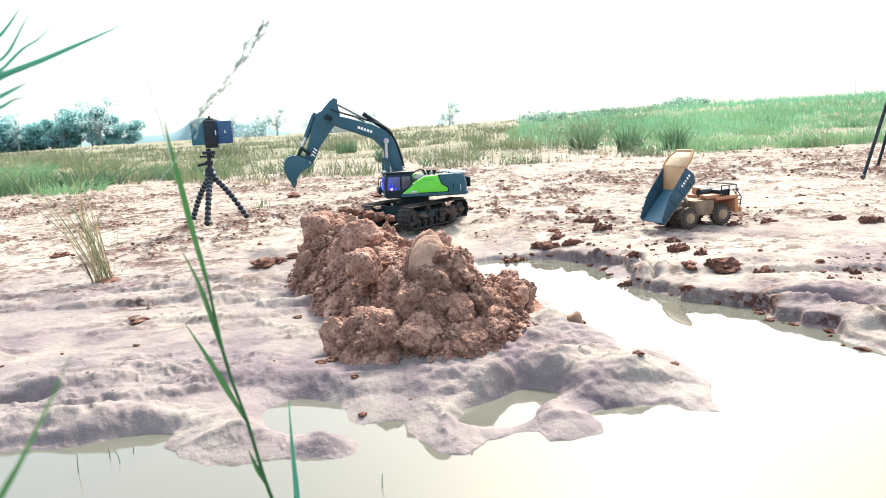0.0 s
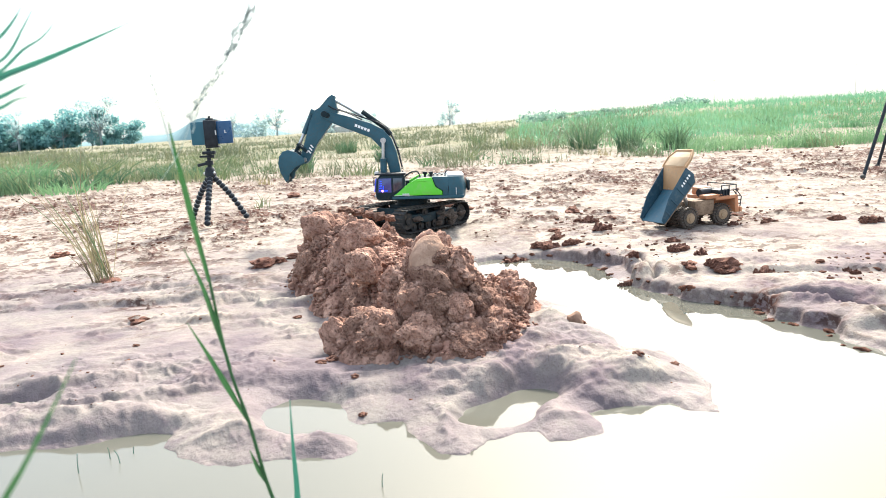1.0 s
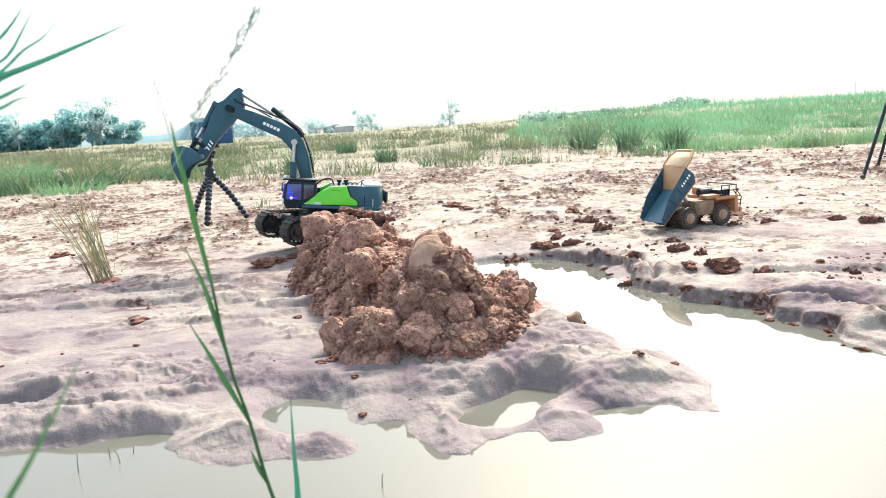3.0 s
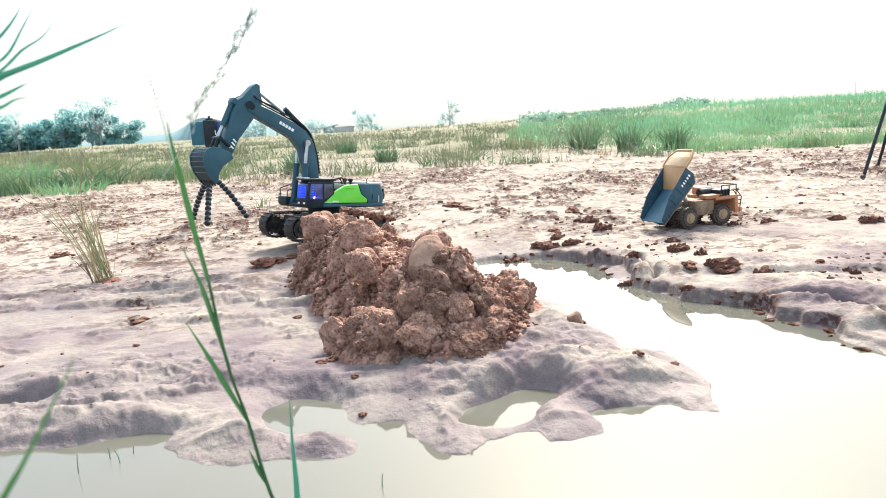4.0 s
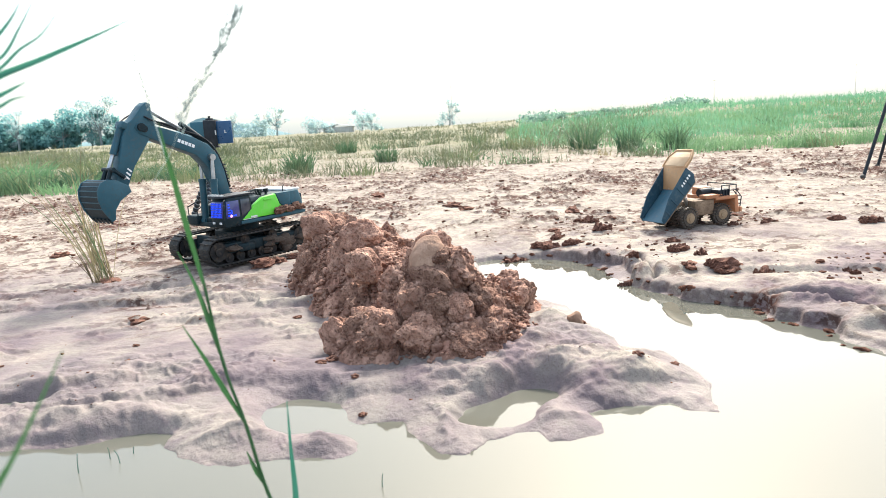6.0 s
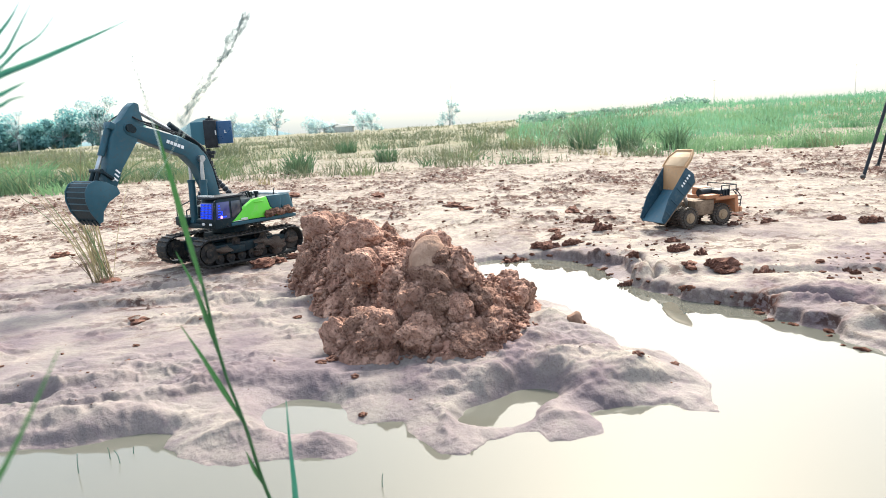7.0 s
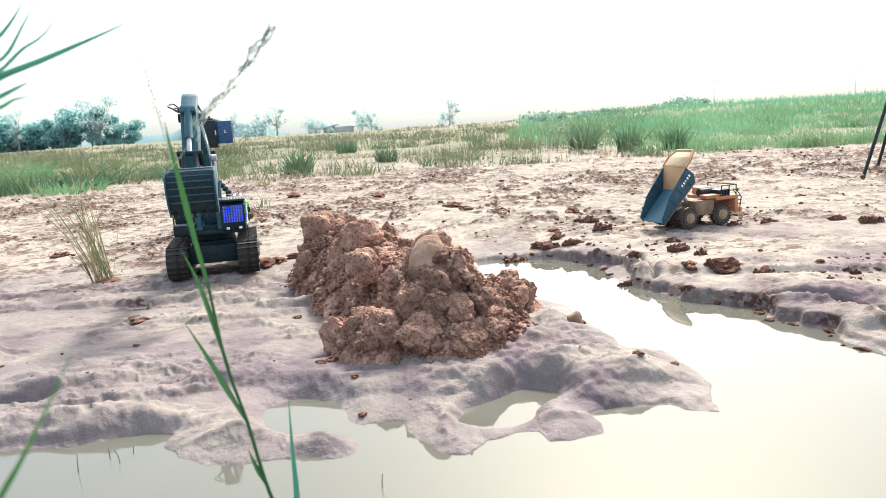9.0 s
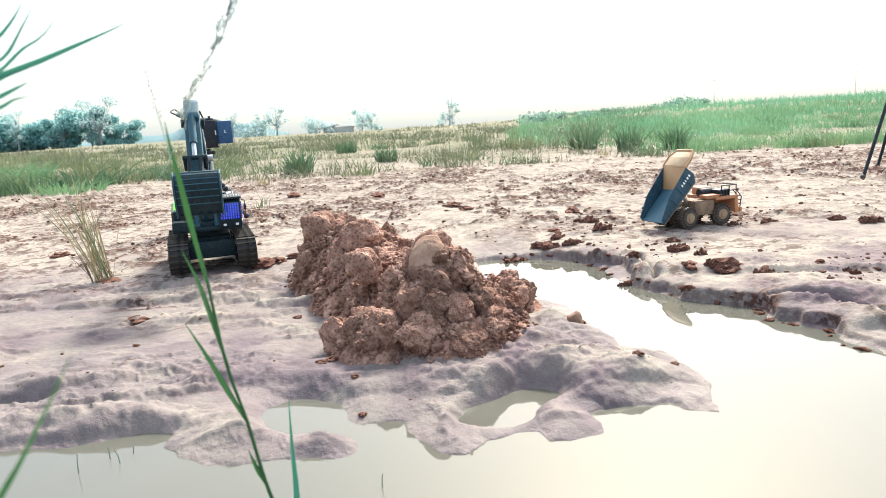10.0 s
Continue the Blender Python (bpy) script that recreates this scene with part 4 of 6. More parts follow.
        add_profile(bm, [(0.060, 0.114), (0.050, 0.120), (0.010, 0.152), (-0.020, 0.168), (-0.066, 0.172), (-0.078, 0.140), (-0.100, 0.126), (-0.100, 0.114)], y0, y1, 0.002)
        part("green_panel", bm, M_GREEN, upper, "bright green side panel")
        bm = bmesh.new()
        add_profile(bm, [(-0.068, 0.173), (-0.120, 0.173), (-0.120, 0.112), (-0.102, 0.112), (-0.102, 0.127), (-0.080, 0.141)], y0, side * 0.0895, 0.002)
        part("rear_panel", bm, M_GREY, upper)
        for nm, cc, ss in (("trim_line", (0.03, side * 0.0915, 0.115), (0.05, 0.002, 0.0016)), ("name_bar", (0.018, side * 0.0915, 0.119), (0.022, 0.002, 0.0045)),
                           ("reflector", (-0.145, side * 0.0905, 0.125), (0.0022, 0.002, 0.022)), ("panel_handle", (-0.035, side * 0.0915, 0.160), (0.03, 0.003, 0.003))):
            bm = bmesh.new()
            add_box(bm, cc, ss, 0.0005, seg=1)
            part(nm, bm, M_GREEN if nm == "panel_handle" else M_SILVER, upper)
        bm = bmesh.new()
        add_profile(bm, [(0.062, 0.112), (-0.100, 0.112), (-0.170, 0.112), (-0.170, 0.103), (0.062, 0.103)], side * 0.080, side * 0.093, 0.0015)
        part("sill", bm, M_GREY, upper)
    bm = bmesh.new()      # engine hood
    add_profile(bm, [(-0.01, 0.115), (-0.01, 0.155), (-0.03, 0.168), (-0.118, 0.172), (-0.118, 0.115)], -0.076, 0.076, 0.004)
    part("engine_hood", bm, M_GREYD, upper)
    bm = bmesh.new()
    for k in range(5):
        add_box(bm, (-0.045 - 0.014 * k, -0.02, 0.174), (0.006, 0.07, 0.003))
    part("hood_vents", bm, M_BLACK, upper)
    for x, y in ((-0.045, 0.045), (-0.065, 0.048)):
        bm = bmesh.new()
        add_rod(bm, (x, y, 0.170), (x, y, 0.181), 0.004, n=8)
        add_rod(bm, (x, y, 0.179), (x, y, 0.187), 0.007, 0.008, n=10)
        part("intake_cap", bm, M_BLACK, upper)
    bm = bmesh.new()
    add_tube(bm, curve_points([(0.03, 0.07, 0.165), (0.005, 0.07, 0.186), (-0.02, 0.07, 0.190), (-0.03, 0.07, 0.172)], 14), 0.0022)
    add_tube(bm, curve_points([(0.03, 0.055, 0.165), (0.005, 0.055, 0.184), (-0.02, 0.055, 0.188), (-0.03, 0.055, 0.172)], 14), 0.0022)
    add_tube(bm, [(0.005, 0.055, 0.184), (0.005, 0.07, 0.186)], 0.002)
    part("handrail", bm, M_BLACK, upper)
    bm = bmesh.new()
    add_tube(bm, curve_points([(-0.11, 0.07, 0.172), (-0.112, 0.07, 0.186), (-0.118, 0.066, 0.190)], 8), 0.0018)
    part("aerial", bm, M_BLACK, upper)
    # cab on the left front
    cab = bmesh.new()
    add_profile(cab, [(0.020, 0.104), (0.112, 0.104), (0.1155, 0.125), (0.110, 0.170), (0.100, 0.182), (0.024, 0.182), (0.020, 0.170)], 0.030, 0.0895, 0.003)
    cab = part("cab", cab, M_GREYD, upper)
    bm = bmesh.new()
    add_profile(bm, [(0.016, 0.182), (0.118, 0.182), (0.116, 0.187), (0.018, 0.188)], 0.026, 0.093, 0.0015)
    part("cab_roof", bm, M_BLACK, cab)
    bm = bmesh.new()
    add_profile(bm, [(0.112, 0.128), (0.1185, 0.128), (0.1135, 0.172), (0.107, 0.172)], 0.035, 0.085, 0.001)
    part("windscreen", bm, M_CAB_GLOW, cab, "smoked windscreen with a faint blue glow of its own")
    bm = bmesh.new()
    add_profile(bm, [(0.064, 0.126), (0.107, 0.126), (0.108, 0.135), (0.104, 0.172), (0.064, 0.172)], 0.0885, 0.0915, 0.0006)
    part("door_window", bm, M_CAB_GLOW, cab)
    bm = bmesh.new()
    add_profile(bm, [(0.028, 0.140), (0.058, 0.126), (0.058, 0.172), (0.028, 0.172)], 0.0885, 0.0915, 0.0006)
    part("side_window", bm, M_GLASS, cab)
    for k in range(8):
        bm = bmesh.new()
        y = 0.0385 + 0.0062 * k
        for j in range(6):
            z = 0.132 + 0.0068 * j
            x = 0.1195 - 0.114 * (z - 0.128)
            add_box(bm, (x, y, z), (0.0014, 0.0022, 0.0050))
        part("led_bar", bm, M_LED, cab)
    bm = bmesh.new()
    for k in range(5):
        add_box(bm, (0.098, 0.0925, 0.133 + 0.0075 * k), (0.010 - 0.0012 * k, 0.0014, 0.0034))
    add_box(bm, (0.082, 0.0925, 0.132), (0.012, 0.0014, 0.004))
    add_box(bm, (0.090, 0.0925, 0.142), (0.003, 0.0014, 0.012))
    part("led_panel", bm, M_LED, cab)
    bm = bmesh.new()
    add_ball(bm, (0.093, 0.0925, 0.1315), 0.0042, 8, 6, (1, 0.5, 1))
    part("violet_lamp", bm, M_LEDP, cab)
    bm = bmesh.new()
    add_box(bm, (0.118, 0.045, 0.114), (0.004, 0.008, 0.006), 0.001)
    add_box(bm, (0.118, 0.076, 0.114), (0.004, 0.008, 0.006), 0.001)
    part("headlight", bm, M_WHITE, cab)
    bm = bmesh.new()
    add_tube(bm, [(0.108, 0.093, 0.178), (0.118, 0.100, 0.176), (0.118, 0.100, 0.150)], 0.0014)
    add_box(bm, (0.119, 0.1005, 0.158), (0.003, 0.007, 0.014), 0.001)
    part("mirror", bm, M_BLACK, cab)
    bm = bmesh.new()
    for k in range(9):
        add_box(bm, (0.112, 0.032 + 0.007 * k, 0.190), (0.010, 0.002, 0.004))
    part("roof_guard", bm, M_SILVER, cab)
    # right-hand front: step box, tank, lamp
    bm = bmesh.new()
    add_box(bm, (0.075, -0.062, 0.118), (0.085, 0.052, 0.026), 0.004)
    add_box(bm, (0.040, -0.062, 0.140), (0.06, 0.05, 0.03), 0.004)
    part("tool_box", bm, M_GREYD, upper)
    bm = bmesh.new()
    add_tube(bm, [(0.11, -0.085, 0.128), (0.11, -0.085, 0.155), (0.05, -0.085, 0.175), (0.02, -0.085, 0.172)], 0.0018)
    add_tube(bm, [(0.11, -0.04, 0.128), (0.11, -0.04, 0.148), (0.06, -0.04, 0.165)], 0.0018)
    part("guard_rail", bm, M_BLACK, upper)
    bm = bmesh.new()
    add_box(bm, (0.075, 0, 0.104), (0.004, 0.196, 0.003))
    part("step_plate", bm, M_BLACK, upper)
    # boom
    bm = bmesh.new()
    add_profile(bm, [(-0.012, -0.016), (0.015, -0.020), (0.10, 0.030), (0.155, 0.052), (0.20, 0.052), (0.30, 0.006), (0.352, -0.016), (0.370, -0.012),
                     (0.374, 0.002), (0.362, 0.012), (0.31, 0.044), (0.235, 0.084), (0.19, 0.100), (0.15, 0.098), (0.11, 0.080), (0.02, 0.022), (-0.010, 0.014)], -0.019, 0.019, 0.0025)
    boom = part("boom", bm, M_GREY, ex)
    for y in (-0.022, 0.022):
        for px, pz, pr in ((BOOM, 0.0, 0.010), (0.165, 0.075, 0.008)):
            bm = bmesh.new()
            add_rod(bm, (px, y - 0.004, pz), (px, y + 0.004, pz), pr, n=14)
            part("boom_pin", bm, M_GREYD, boom)
    bm = bmesh.new()      # stick cylinder along the top of the boom
    add_rod(bm, (0.175, 0, 0.110), (0.280, 0, 0.092), 0.0080, n=14)
    add_box(bm, (0.172, 0, 0.104), (0.022, 0.02, 0.020), 0.003)
    part("stick_cylinder", bm, M_GREYD, boom)
    bm = bmesh.new()
    for y in (-0.011, 0.011):
        add_tube(bm, curve_points([(0.06, y, 0.056), (0.11, y, 0.086), (0.16, y, 0.106), (0.21, y, 0.106), (0.27, y, 0.078), (0.335, y, 0.044), (0.365, y, 0.034)], 26), 0.0026)
    add_tube(bm, curve_points([(0.26, 0.016, 0.074), (0.31, 0.024, 0.056), (0.345, 0.022, 0.036), (0.37, 0.018, 0.028)], 16), 0.0022)
    part("hose", bm, M_BLACK, boom)
    bm = bmesh.new()
    for k in range(5):
        add_box(bm, (0.222 + 0.0098 * k, 0.0196, 0.064 - 0.0044 * k), (0.0080, 0.0012, 0.0085), rot=Matrix.Rotation(radians(24), 3, "Y"))
    part("boom_decal", bm, M_WHITE, boom)
    bm = bmesh.new()
    for k in range(13):
        s = k / 12
        add_box(bm, (0.015 + 0.10 * s, 0.0, 0.025 + 0.068 * s), (0.003, 0.034, 0.004), rot=Matrix.Rotation(radians(-35), 3, "Y"))
    part("boom_cleats", bm, M_BLACK, boom)
    # stick
    bm = bmesh.new()
    add_profile(bm, [(-0.015, -0.008), (0.0, -0.017), (0.05, -0.023), (0.12, -0.034), (0.160, -0.034), (0.175, -0.024), (0.216, -0.012), (0.230, -0.004), (0.230, 0.008),
                     (0.216, 0.014), (0.188, 0.036), (0.165, 0.036), (0.06, 0.015), (0.0, 0.014), (-0.012, 0.008)], -0.017, 0.017, 0.002)
    stick = part("stick", bm, M_GREY, ex)
    for px, pz, pr, mm in ((0.0, 0.0, 0.007, M_STEEL), (0.028, -0.004, 0.005, M_STEEL), (STICK, 0.010, 0.009, M_GREYD)):
        for y in (-0.019, 0.019):
            bm = bmesh.new()
            add_rod(bm, (px, y - 0.002, pz), (px, y + 0.002, pz), pr, n=14)
            part("stick_pin", bm, mm, stick)
    bm = bmesh.new()
    add_box(bm, (0.152, 0, -0.038), (0.018, 0.034, 0.018), 0.003)
    add_rod(bm, (0.150, 0, -0.040), (0.075, 0, -0.038), 0.0085, n=14)
    part("bucket_cylinder", bm, M_GREY, stick)
    bm = bmesh.new()
    add_rod(bm, (0.075, 0, -0.038), (0.038, 0, -0.038), 0.0052, n=10)
    part("cylinder_rod", bm, M_STEEL, stick)
    bm = bmesh.new()
    for y in (-0.021, 0.021):
        add_tube(bm, [(0.028, y, -0.004), (0.036, y, -0.038)], 0.0052)
    add_rod(bm, (0.036, -0.026, -0.038), (0.036, 0.026, -0.038), 0.0055, n=10)
    for y in (-0.012, 0.012):
        add_tube(bm, [(0.036, y, -0.038), (-0.006, y, -0.038)], 0.0055)
    part("bucket_link", bm, M_GREYD, stick)
    bm = bmesh.new()
    for k in range(3):
        add_box(bm, (0.030 + 0.010 * k, 0.0180, 0.004), (0.004, 0.0014, 0.013), rot=Matrix.Rotation(radians(-20), 3, "Y"))
    part("stick_decal", bm, M_WHITE, stick)
    bm = bmesh.new()
    for y in (-0.020,):
        add_tube(bm, curve_points([(0.20, y, 0.02), (0.215, y - 0.018, 0.012), (0.19, y - 0.026, -0.010), (0.165, y - 0.012, -0.030), (0.15, y, -0.040)], 16), 0.0018)
        add_tube(bm, curve_points([(0.19, y, 0.025), (0.20, y - 0.010, 0.010), (0.18, y - 0.014, -0.010), (0.15, y, -0.036)], 16), 0.0018)
    part("hose", bm, M_BLACK, stick)
    # bucket: shell, cheeks, ribs, teeth
    arc = [(0.000, 0.016), (-0.004, 0.040), (0.004, 0.062), (0.020, 0.074), (0.042, 0.074), (0.064, 0.062), (0.084, 0.040), (0.100, 0.010)]
    half = 0.052
    inner = [(x * 0.93 + 0.003, z * 0.93) for x, z in arc]
    bm = bmesh.new()
    o1 = [[bm.verts.new((x, y, z)) for y in (-half, half)] for x, z in arc]
    o2 = [[bm.verts.new((x, y, z)) for y in (-half + 0.002, half - 0.002)] for x, z in inner]
    for a, b in zip(o1, o1[1:]):
        bm.faces.new((a[0], a[1], b[1], b[0]))
    for a, b in zip(o2, o2[1:]):
        bm.faces.new((b[0], b[1], a[1], a[0]))
    for a, b in ((o1[0], o2[0]), (o2[-1], o1[-1])):
        bm.faces.new((a[1], a[0], b[0], b[1]))
    bucket = part("bucket", bm, M_GREYD, ex, smooth=True)
    bucket.scale = (0.88, 0.91, 0.90)
    for side in (-1, 1):
        bm = bmesh.new()
        add_profile(bm, [(0.004, -0.010), (-0.008, 0.004), (-0.006, 0.040), (0.003, 0.064), (0.020, 0.0765), (0.043, 0.0765), (0.066, 0.064), (0.087, 0.041),
                         (0.104, 0.006), (0.094, 0.0), (0.070, 0.010), (0.040, 0.008)], side * (half - 0.001), side * (half + 0.003), 0.001)
        part("cheek_plate", bm, M_GREY, bucket)
    for k in range(10):
        s = 0.35 + k * 0.62
        i = min(int(s), len(arc) - 2)
        f = s - i
        x, z = arc[i][0] * (1 - f) + arc[i + 1][0] * f, arc[i][1] * (1 - f) + arc[i + 1][1] * f
        dx, dz = arc[i + 1][0] - arc[i][0], arc[i + 1][1] - arc[i][1]
        bm = bmesh.new()
        add_box(bm, (0, 0, 0), (0.0030, 2 * half - 0.006, 0.0030), 0.0008, seg=1)
        part("rib", bm, M_GREY, bucket, m=Matrix.Translation((x, 0, z)) @ Matrix.Rotation(math.atan2(-dz, dx), 4, "Y"))
    tooth = bmesh.new()
    add_profile(tooth, [(-0.008, 0.006), (-0.006, -0.004), (0.012, 0.0), (0.012, 0.0015)], -0.005, 0.005, 0.0006)
    tooth = mesh_of(tooth, "tooth", M_GREYD, False)
    for k in range(5):
        share("tooth", tooth, bucket, pose(0.100, -0.042 + 0.021 * k, 0.008, 0, 62, 0))
    bm = bmesh.new()
    for y in (-0.014, 0.014):
        add_profile(bm, [(0.008, -0.006), (-0.008, -0.006), (-0.012, 0.008), (-0.012, 0.040), (0.002, 0.050), (0.004, 0.016)], y - 0.003, y + 0.003, 0.001)
    part("bucket_ear", bm, M_GREYD, bucket)
    # boom lift cylinders, either side
    barrels, rods = [], []
    for y in (0.027, -0.027):
        bm = bmesh.new()
        add_rod(bm, (0, 0, 0), (0.115, 0, 0), 0.0095, n=14)
        add_rod(bm, (0.110, 0, 0), (0.118, 0, 0), 0.011, n=14)
        add_rod(bm, (0, -0.008, 0), (0, 0.008, 0), 0.010, n=12)
        barrels.append((part("lift_barrel", bm, M_GREY, ex), y))
        bm = bmesh.new()
        add_rod(bm, (-0.10, 0, 0), (0, 0, 0), 0.0052, n=12)
        add_rod(bm, (0, -0.007, 0), (0, 0.007, 0), 0.009, n=12)
        rods.append((part("lift_rod", bm, M_STEEL, ex), y))
    bm = bmesh.new()
    add_rod(bm, (-0.115, 0, 0), (0, 0, 0), 0.0052, n=12)
    add_rod(bm, (0, -0.012, 0), (0, 0.012, 0), 0.007, n=12)
    stick_rod = part("stick_rod", bm, M_STEEL, ex)
    return ex, upper, boom, stick, bucket, barrels, rods, stick_rod


EX = build_excavator()


# ---- the model dump truck ----
def build_truck():
    g = 0.043
    tk = thing("dump_truck", "orange and blue-grey toy dump truck with its bed tipped up", "toy dump truck", pose(0.696, 2.016, g, 0, 0, 23))
    bm = bmesh.new()
    add_box(bm, (0.06, 0, 0.042), (0.205, 0.050, 0.020), 0.004)
    add_box(bm, (0.0, 0, 0.045), (0.05, 0.075, 0.016), 0.004)
    part("chassis", bm, M_GREYD, tk)
    bm = bmesh.new()
    add_box(bm, (0.065, -0.030, 0.055), (0.075, 0.05, 0.045), 0.005)
    add_box(bm, (0.075, 0.030, 0.052), (0.060, 0.05, 0.035), 0.005)
    part("fuel_tank", bm, M_FRAME, tk, "dusty beige fuel tank")
    bm = bmesh.new()
    add_box(bm, (0.145, 0, 0.078), (0.085, 0.120, 0.012), 0.003)
    add_profile(bm, [(0.178, 0.030), (0.196, 0.030), (0.190, 0.080), (0.178, 0.084)], -0.06, 0.06, 0.003)
    add_box(bm, (0.090, -0.045, 0.085), (0.05, 0.03, 0.012), 0.003)
    part("front_deck", bm, M_ORANGE, tk)
    bm = bmesh.new()
    add_box(bm, (0.200, 0, 0.038), (0.010, 0.125, 0.016), 0.003)
    part("bumper", bm, M_ORANGE, tk)
    bm = bmesh.new()
    add_box(bm, (0.138, 0.034, 0.094), (0.046, 0.040, 0.024), 0.005)
    cab = part("cab", bm, M_ORANGE, tk)
    bm = bmesh.new()
    add_box(bm, (0.1625, 0.034, 0.096), (0.003, 0.032, 0.014), 0.001)
    add_box(bm, (0.138, 0.0125, 0.096), (0.034, 0.003, 0.014), 0.001)
    part("cab_window", bm, M_GLASS, cab)
    bm = bmesh.new()
    add_rod(bm, (0.075, -0.02, 0.095), (0.130, -0.02, 0.095), 0.012, n=14)
    add_box(bm, (0.135, -0.038, 0.093), (0.045, 0.04, 0.022), 0.005)
    for k in range(4):
        add_box(bm, (0.12 + 0.011 * k, -0.059, 0.093), (0.004, 0.004, 0.018))
    part("engine", bm, M_BLACK, tk)
    bm = bmesh.new()
    for x in (0.125, 0.155, 0.183):
        add_tube(bm, [(x, -0.058, 0.083), (x, -0.058, 0.114)], 0.0016)
    add_tube(bm, [(0.125, -0.058, 0.114), (0.183, -0.058, 0.114), (0.183, 0.055, 0.114)], 0.0016)
    add_tube(bm, [(0.125, -0.058, 0.098), (0.183, -0.058, 0.098)], 0.0014)
    add_tube(bm, [(0.183, 0.055, 0.083), (0.183, 0.055, 0.114)], 0.0016)
    add_tube(bm, [(0.196, -0.058, 0.03), (0.205, -0.058, 0.075), (0.186, -0.058, 0.096)], 0.0016)
    add_tube(bm, [(0.196, -0.044, 0.03), (0.205, -0.044, 0.075), (0.186, -0.044, 0.096)], 0.0016)
    for k in range(4):
        add_tube(bm, [(0.199 + 0.0015 * k, -0.058, 0.042 + 0.012 * k), (0.199 + 0.0015 * k, -0.044, 0.042 + 0.012 * k)], 0.0014)
    part("handrail", bm, M_BLACK, tk)
    bm = bmesh.new()
    add_box(bm, (0.098, -0.055, 0.088), (0.055, 0.012, 0.004), 0.001)
    part("red_stripe", bm, M_ORANGE, tk)
    tyre = bmesh.new()
    add_rod(tyre, (0, -0.014, 0), (0, 0.014, 0), 0.029, n=28)
    es = [e for e in tyre.edges if len(e.link_faces) == 2 and e.calc_face_angle() > 1]
    bmesh.ops.bevel(tyre, geom=es, offset=0.005, segments=3, affect="EDGES")
    for k in range(22):
        a = k * math.tau / 22
        for s in (-1, 1):
            add_box(tyre, (0.0295 * math.cos(a), s * 0.0085, 0.0295 * math.sin(a)), (0.005, 0.012, 0.0038),
                    rot=Matrix.Rotation(-a, 3, "Y") @ Matrix.Rotation(radians(28 * s), 3, "X"))
    tyre = mesh_of(tyre, "tyre", M_TYRE)
    rim = bmesh.new()
    add_rod(rim, (0, -0.0155, 0), (0, 0.0155, 0), 0.0150, n=20)
    add_rod(rim, (0, -0.019, 0), (0, 0.019, 0), 0.008, n=14)
    for k in range(8):
        a = k * math.tau / 8
        add_rod(rim, (0.0115 * math.cos(a), -0.017, 0.0115 * math.sin(a)), (0.0115 * math.cos(a), 0.017, 0.0115 * math.sin(a)), 0.0014, n=6)
    rim = mesh_of(rim, "rim", M_RIM)
    for x, y, turn in ((0, -0.052, 0), (0, 0.052, 0), (0.126, -0.052, -6), (0.126, 0.052, -6), (0, -0.026, 0), (0, 0.026, 0)):
        w = new("wheel")
        w.parent = tk
        w.matrix_basis = pose(x, y, 0.0305, 0, 0, turn)
        share("tyre", tyre, w, Matrix.Identity(4))
        share("rim", rim, w, Matrix.Identity(4), "tan wheel rim")
    # tipped bed
    bed = new("bed")
    bed.parent = tk
    bed.matrix_basis = pose(-0.080, 0, 0.026) @ Matrix.Rotation(radians(-47), 4, "Y") @ Matrix.Diagonal((1.04, 0.80, 0.95, 1))
    bm = bmesh.new()
    add_profile(bm, [(-0.004, 0.0), (0.118, 0.0), (0.150, -0.006), (0.148, -0.010), (0.02, -0.008), (-0.004, -0.003)], -0.058, 0.058, 0.001)
    part("bed_floor", bm, M_BED, bed, "scuffed blue-grey bed floor")
    for side in (-1, 1):
        bm = bmesh.new()
        add_profile(bm, [(-0.004, -0.006), (0.150, -0.010), (0.163, 0.012), (0.158, 0.044), (0.06, 0.034), (-0.002, 0.008)], side * 0.056, side * 0.061, 0.001)
        for k in range(4):
            add_box(bm, (0.025 + 0.036 * k, side * 0.062, 0.010 + 0.002 * k), (0.005, 0.003, 0.030 + 0.004 * k), 0.001)
        part("bed_side", bm, M_BED_SHADED, bed, "blue-grey bed side")
        bm = bmesh.new()
        add_tube(bm, [(-0.004, side * 0.0585, -0.006), (0.150, side * 0.0585, -0.011)], 0.0030)
        part("bed_rim", bm, M_FRAME, bed, "dusty lower bed edge")
        bm = bmesh.new()
        add_tube(bm, [(-0.002, side * 0.0585, 0.009), (0.06, side * 0.0585, 0.035), (0.158, side * 0.0585, 0.045)], 0.0022)
        part("bed_rim", bm, M_BED_SHADED, bed, "blue-grey upper bed edge")
        bm = bmesh.new()
        for k in range(5):
            add_box(bm, (0.112 + 0.009 * k, side * 0.0618, 0.022), (0.0048, 0.001, 0.008))
        part("side_decal", bm, M_WHITE, bed)
    bm = bmesh.new()
    add_profile(bm, [(0.108, 0.001), (0.118, 0.0), (0.163, 0.045), (0.156, 0.048)], -0.0555, 0.0555, 0.001)
    part("front_wall", bm, M_TAN, bed, "tan front wall of the bed")

    def taper(b):
        for v in b.verts:
            if v.co.x > 0.19:
                v.co.y *= 1 - 0.32 * min(1, (v.co.x - 0.19) / 0.028)
    bm = bmesh.new()
    add_profile(bm, [(0.155, 0.043), (0.157, 0.050), (0.190, 0.051), (0.217, 0.049), (0.216, 0.043), (0.190, 0.045)], -0.060, 0.060, 0.001)
    taper(bm)
    part("canopy", bm, M_TAN, bed, "tan cab canopy of the bed")
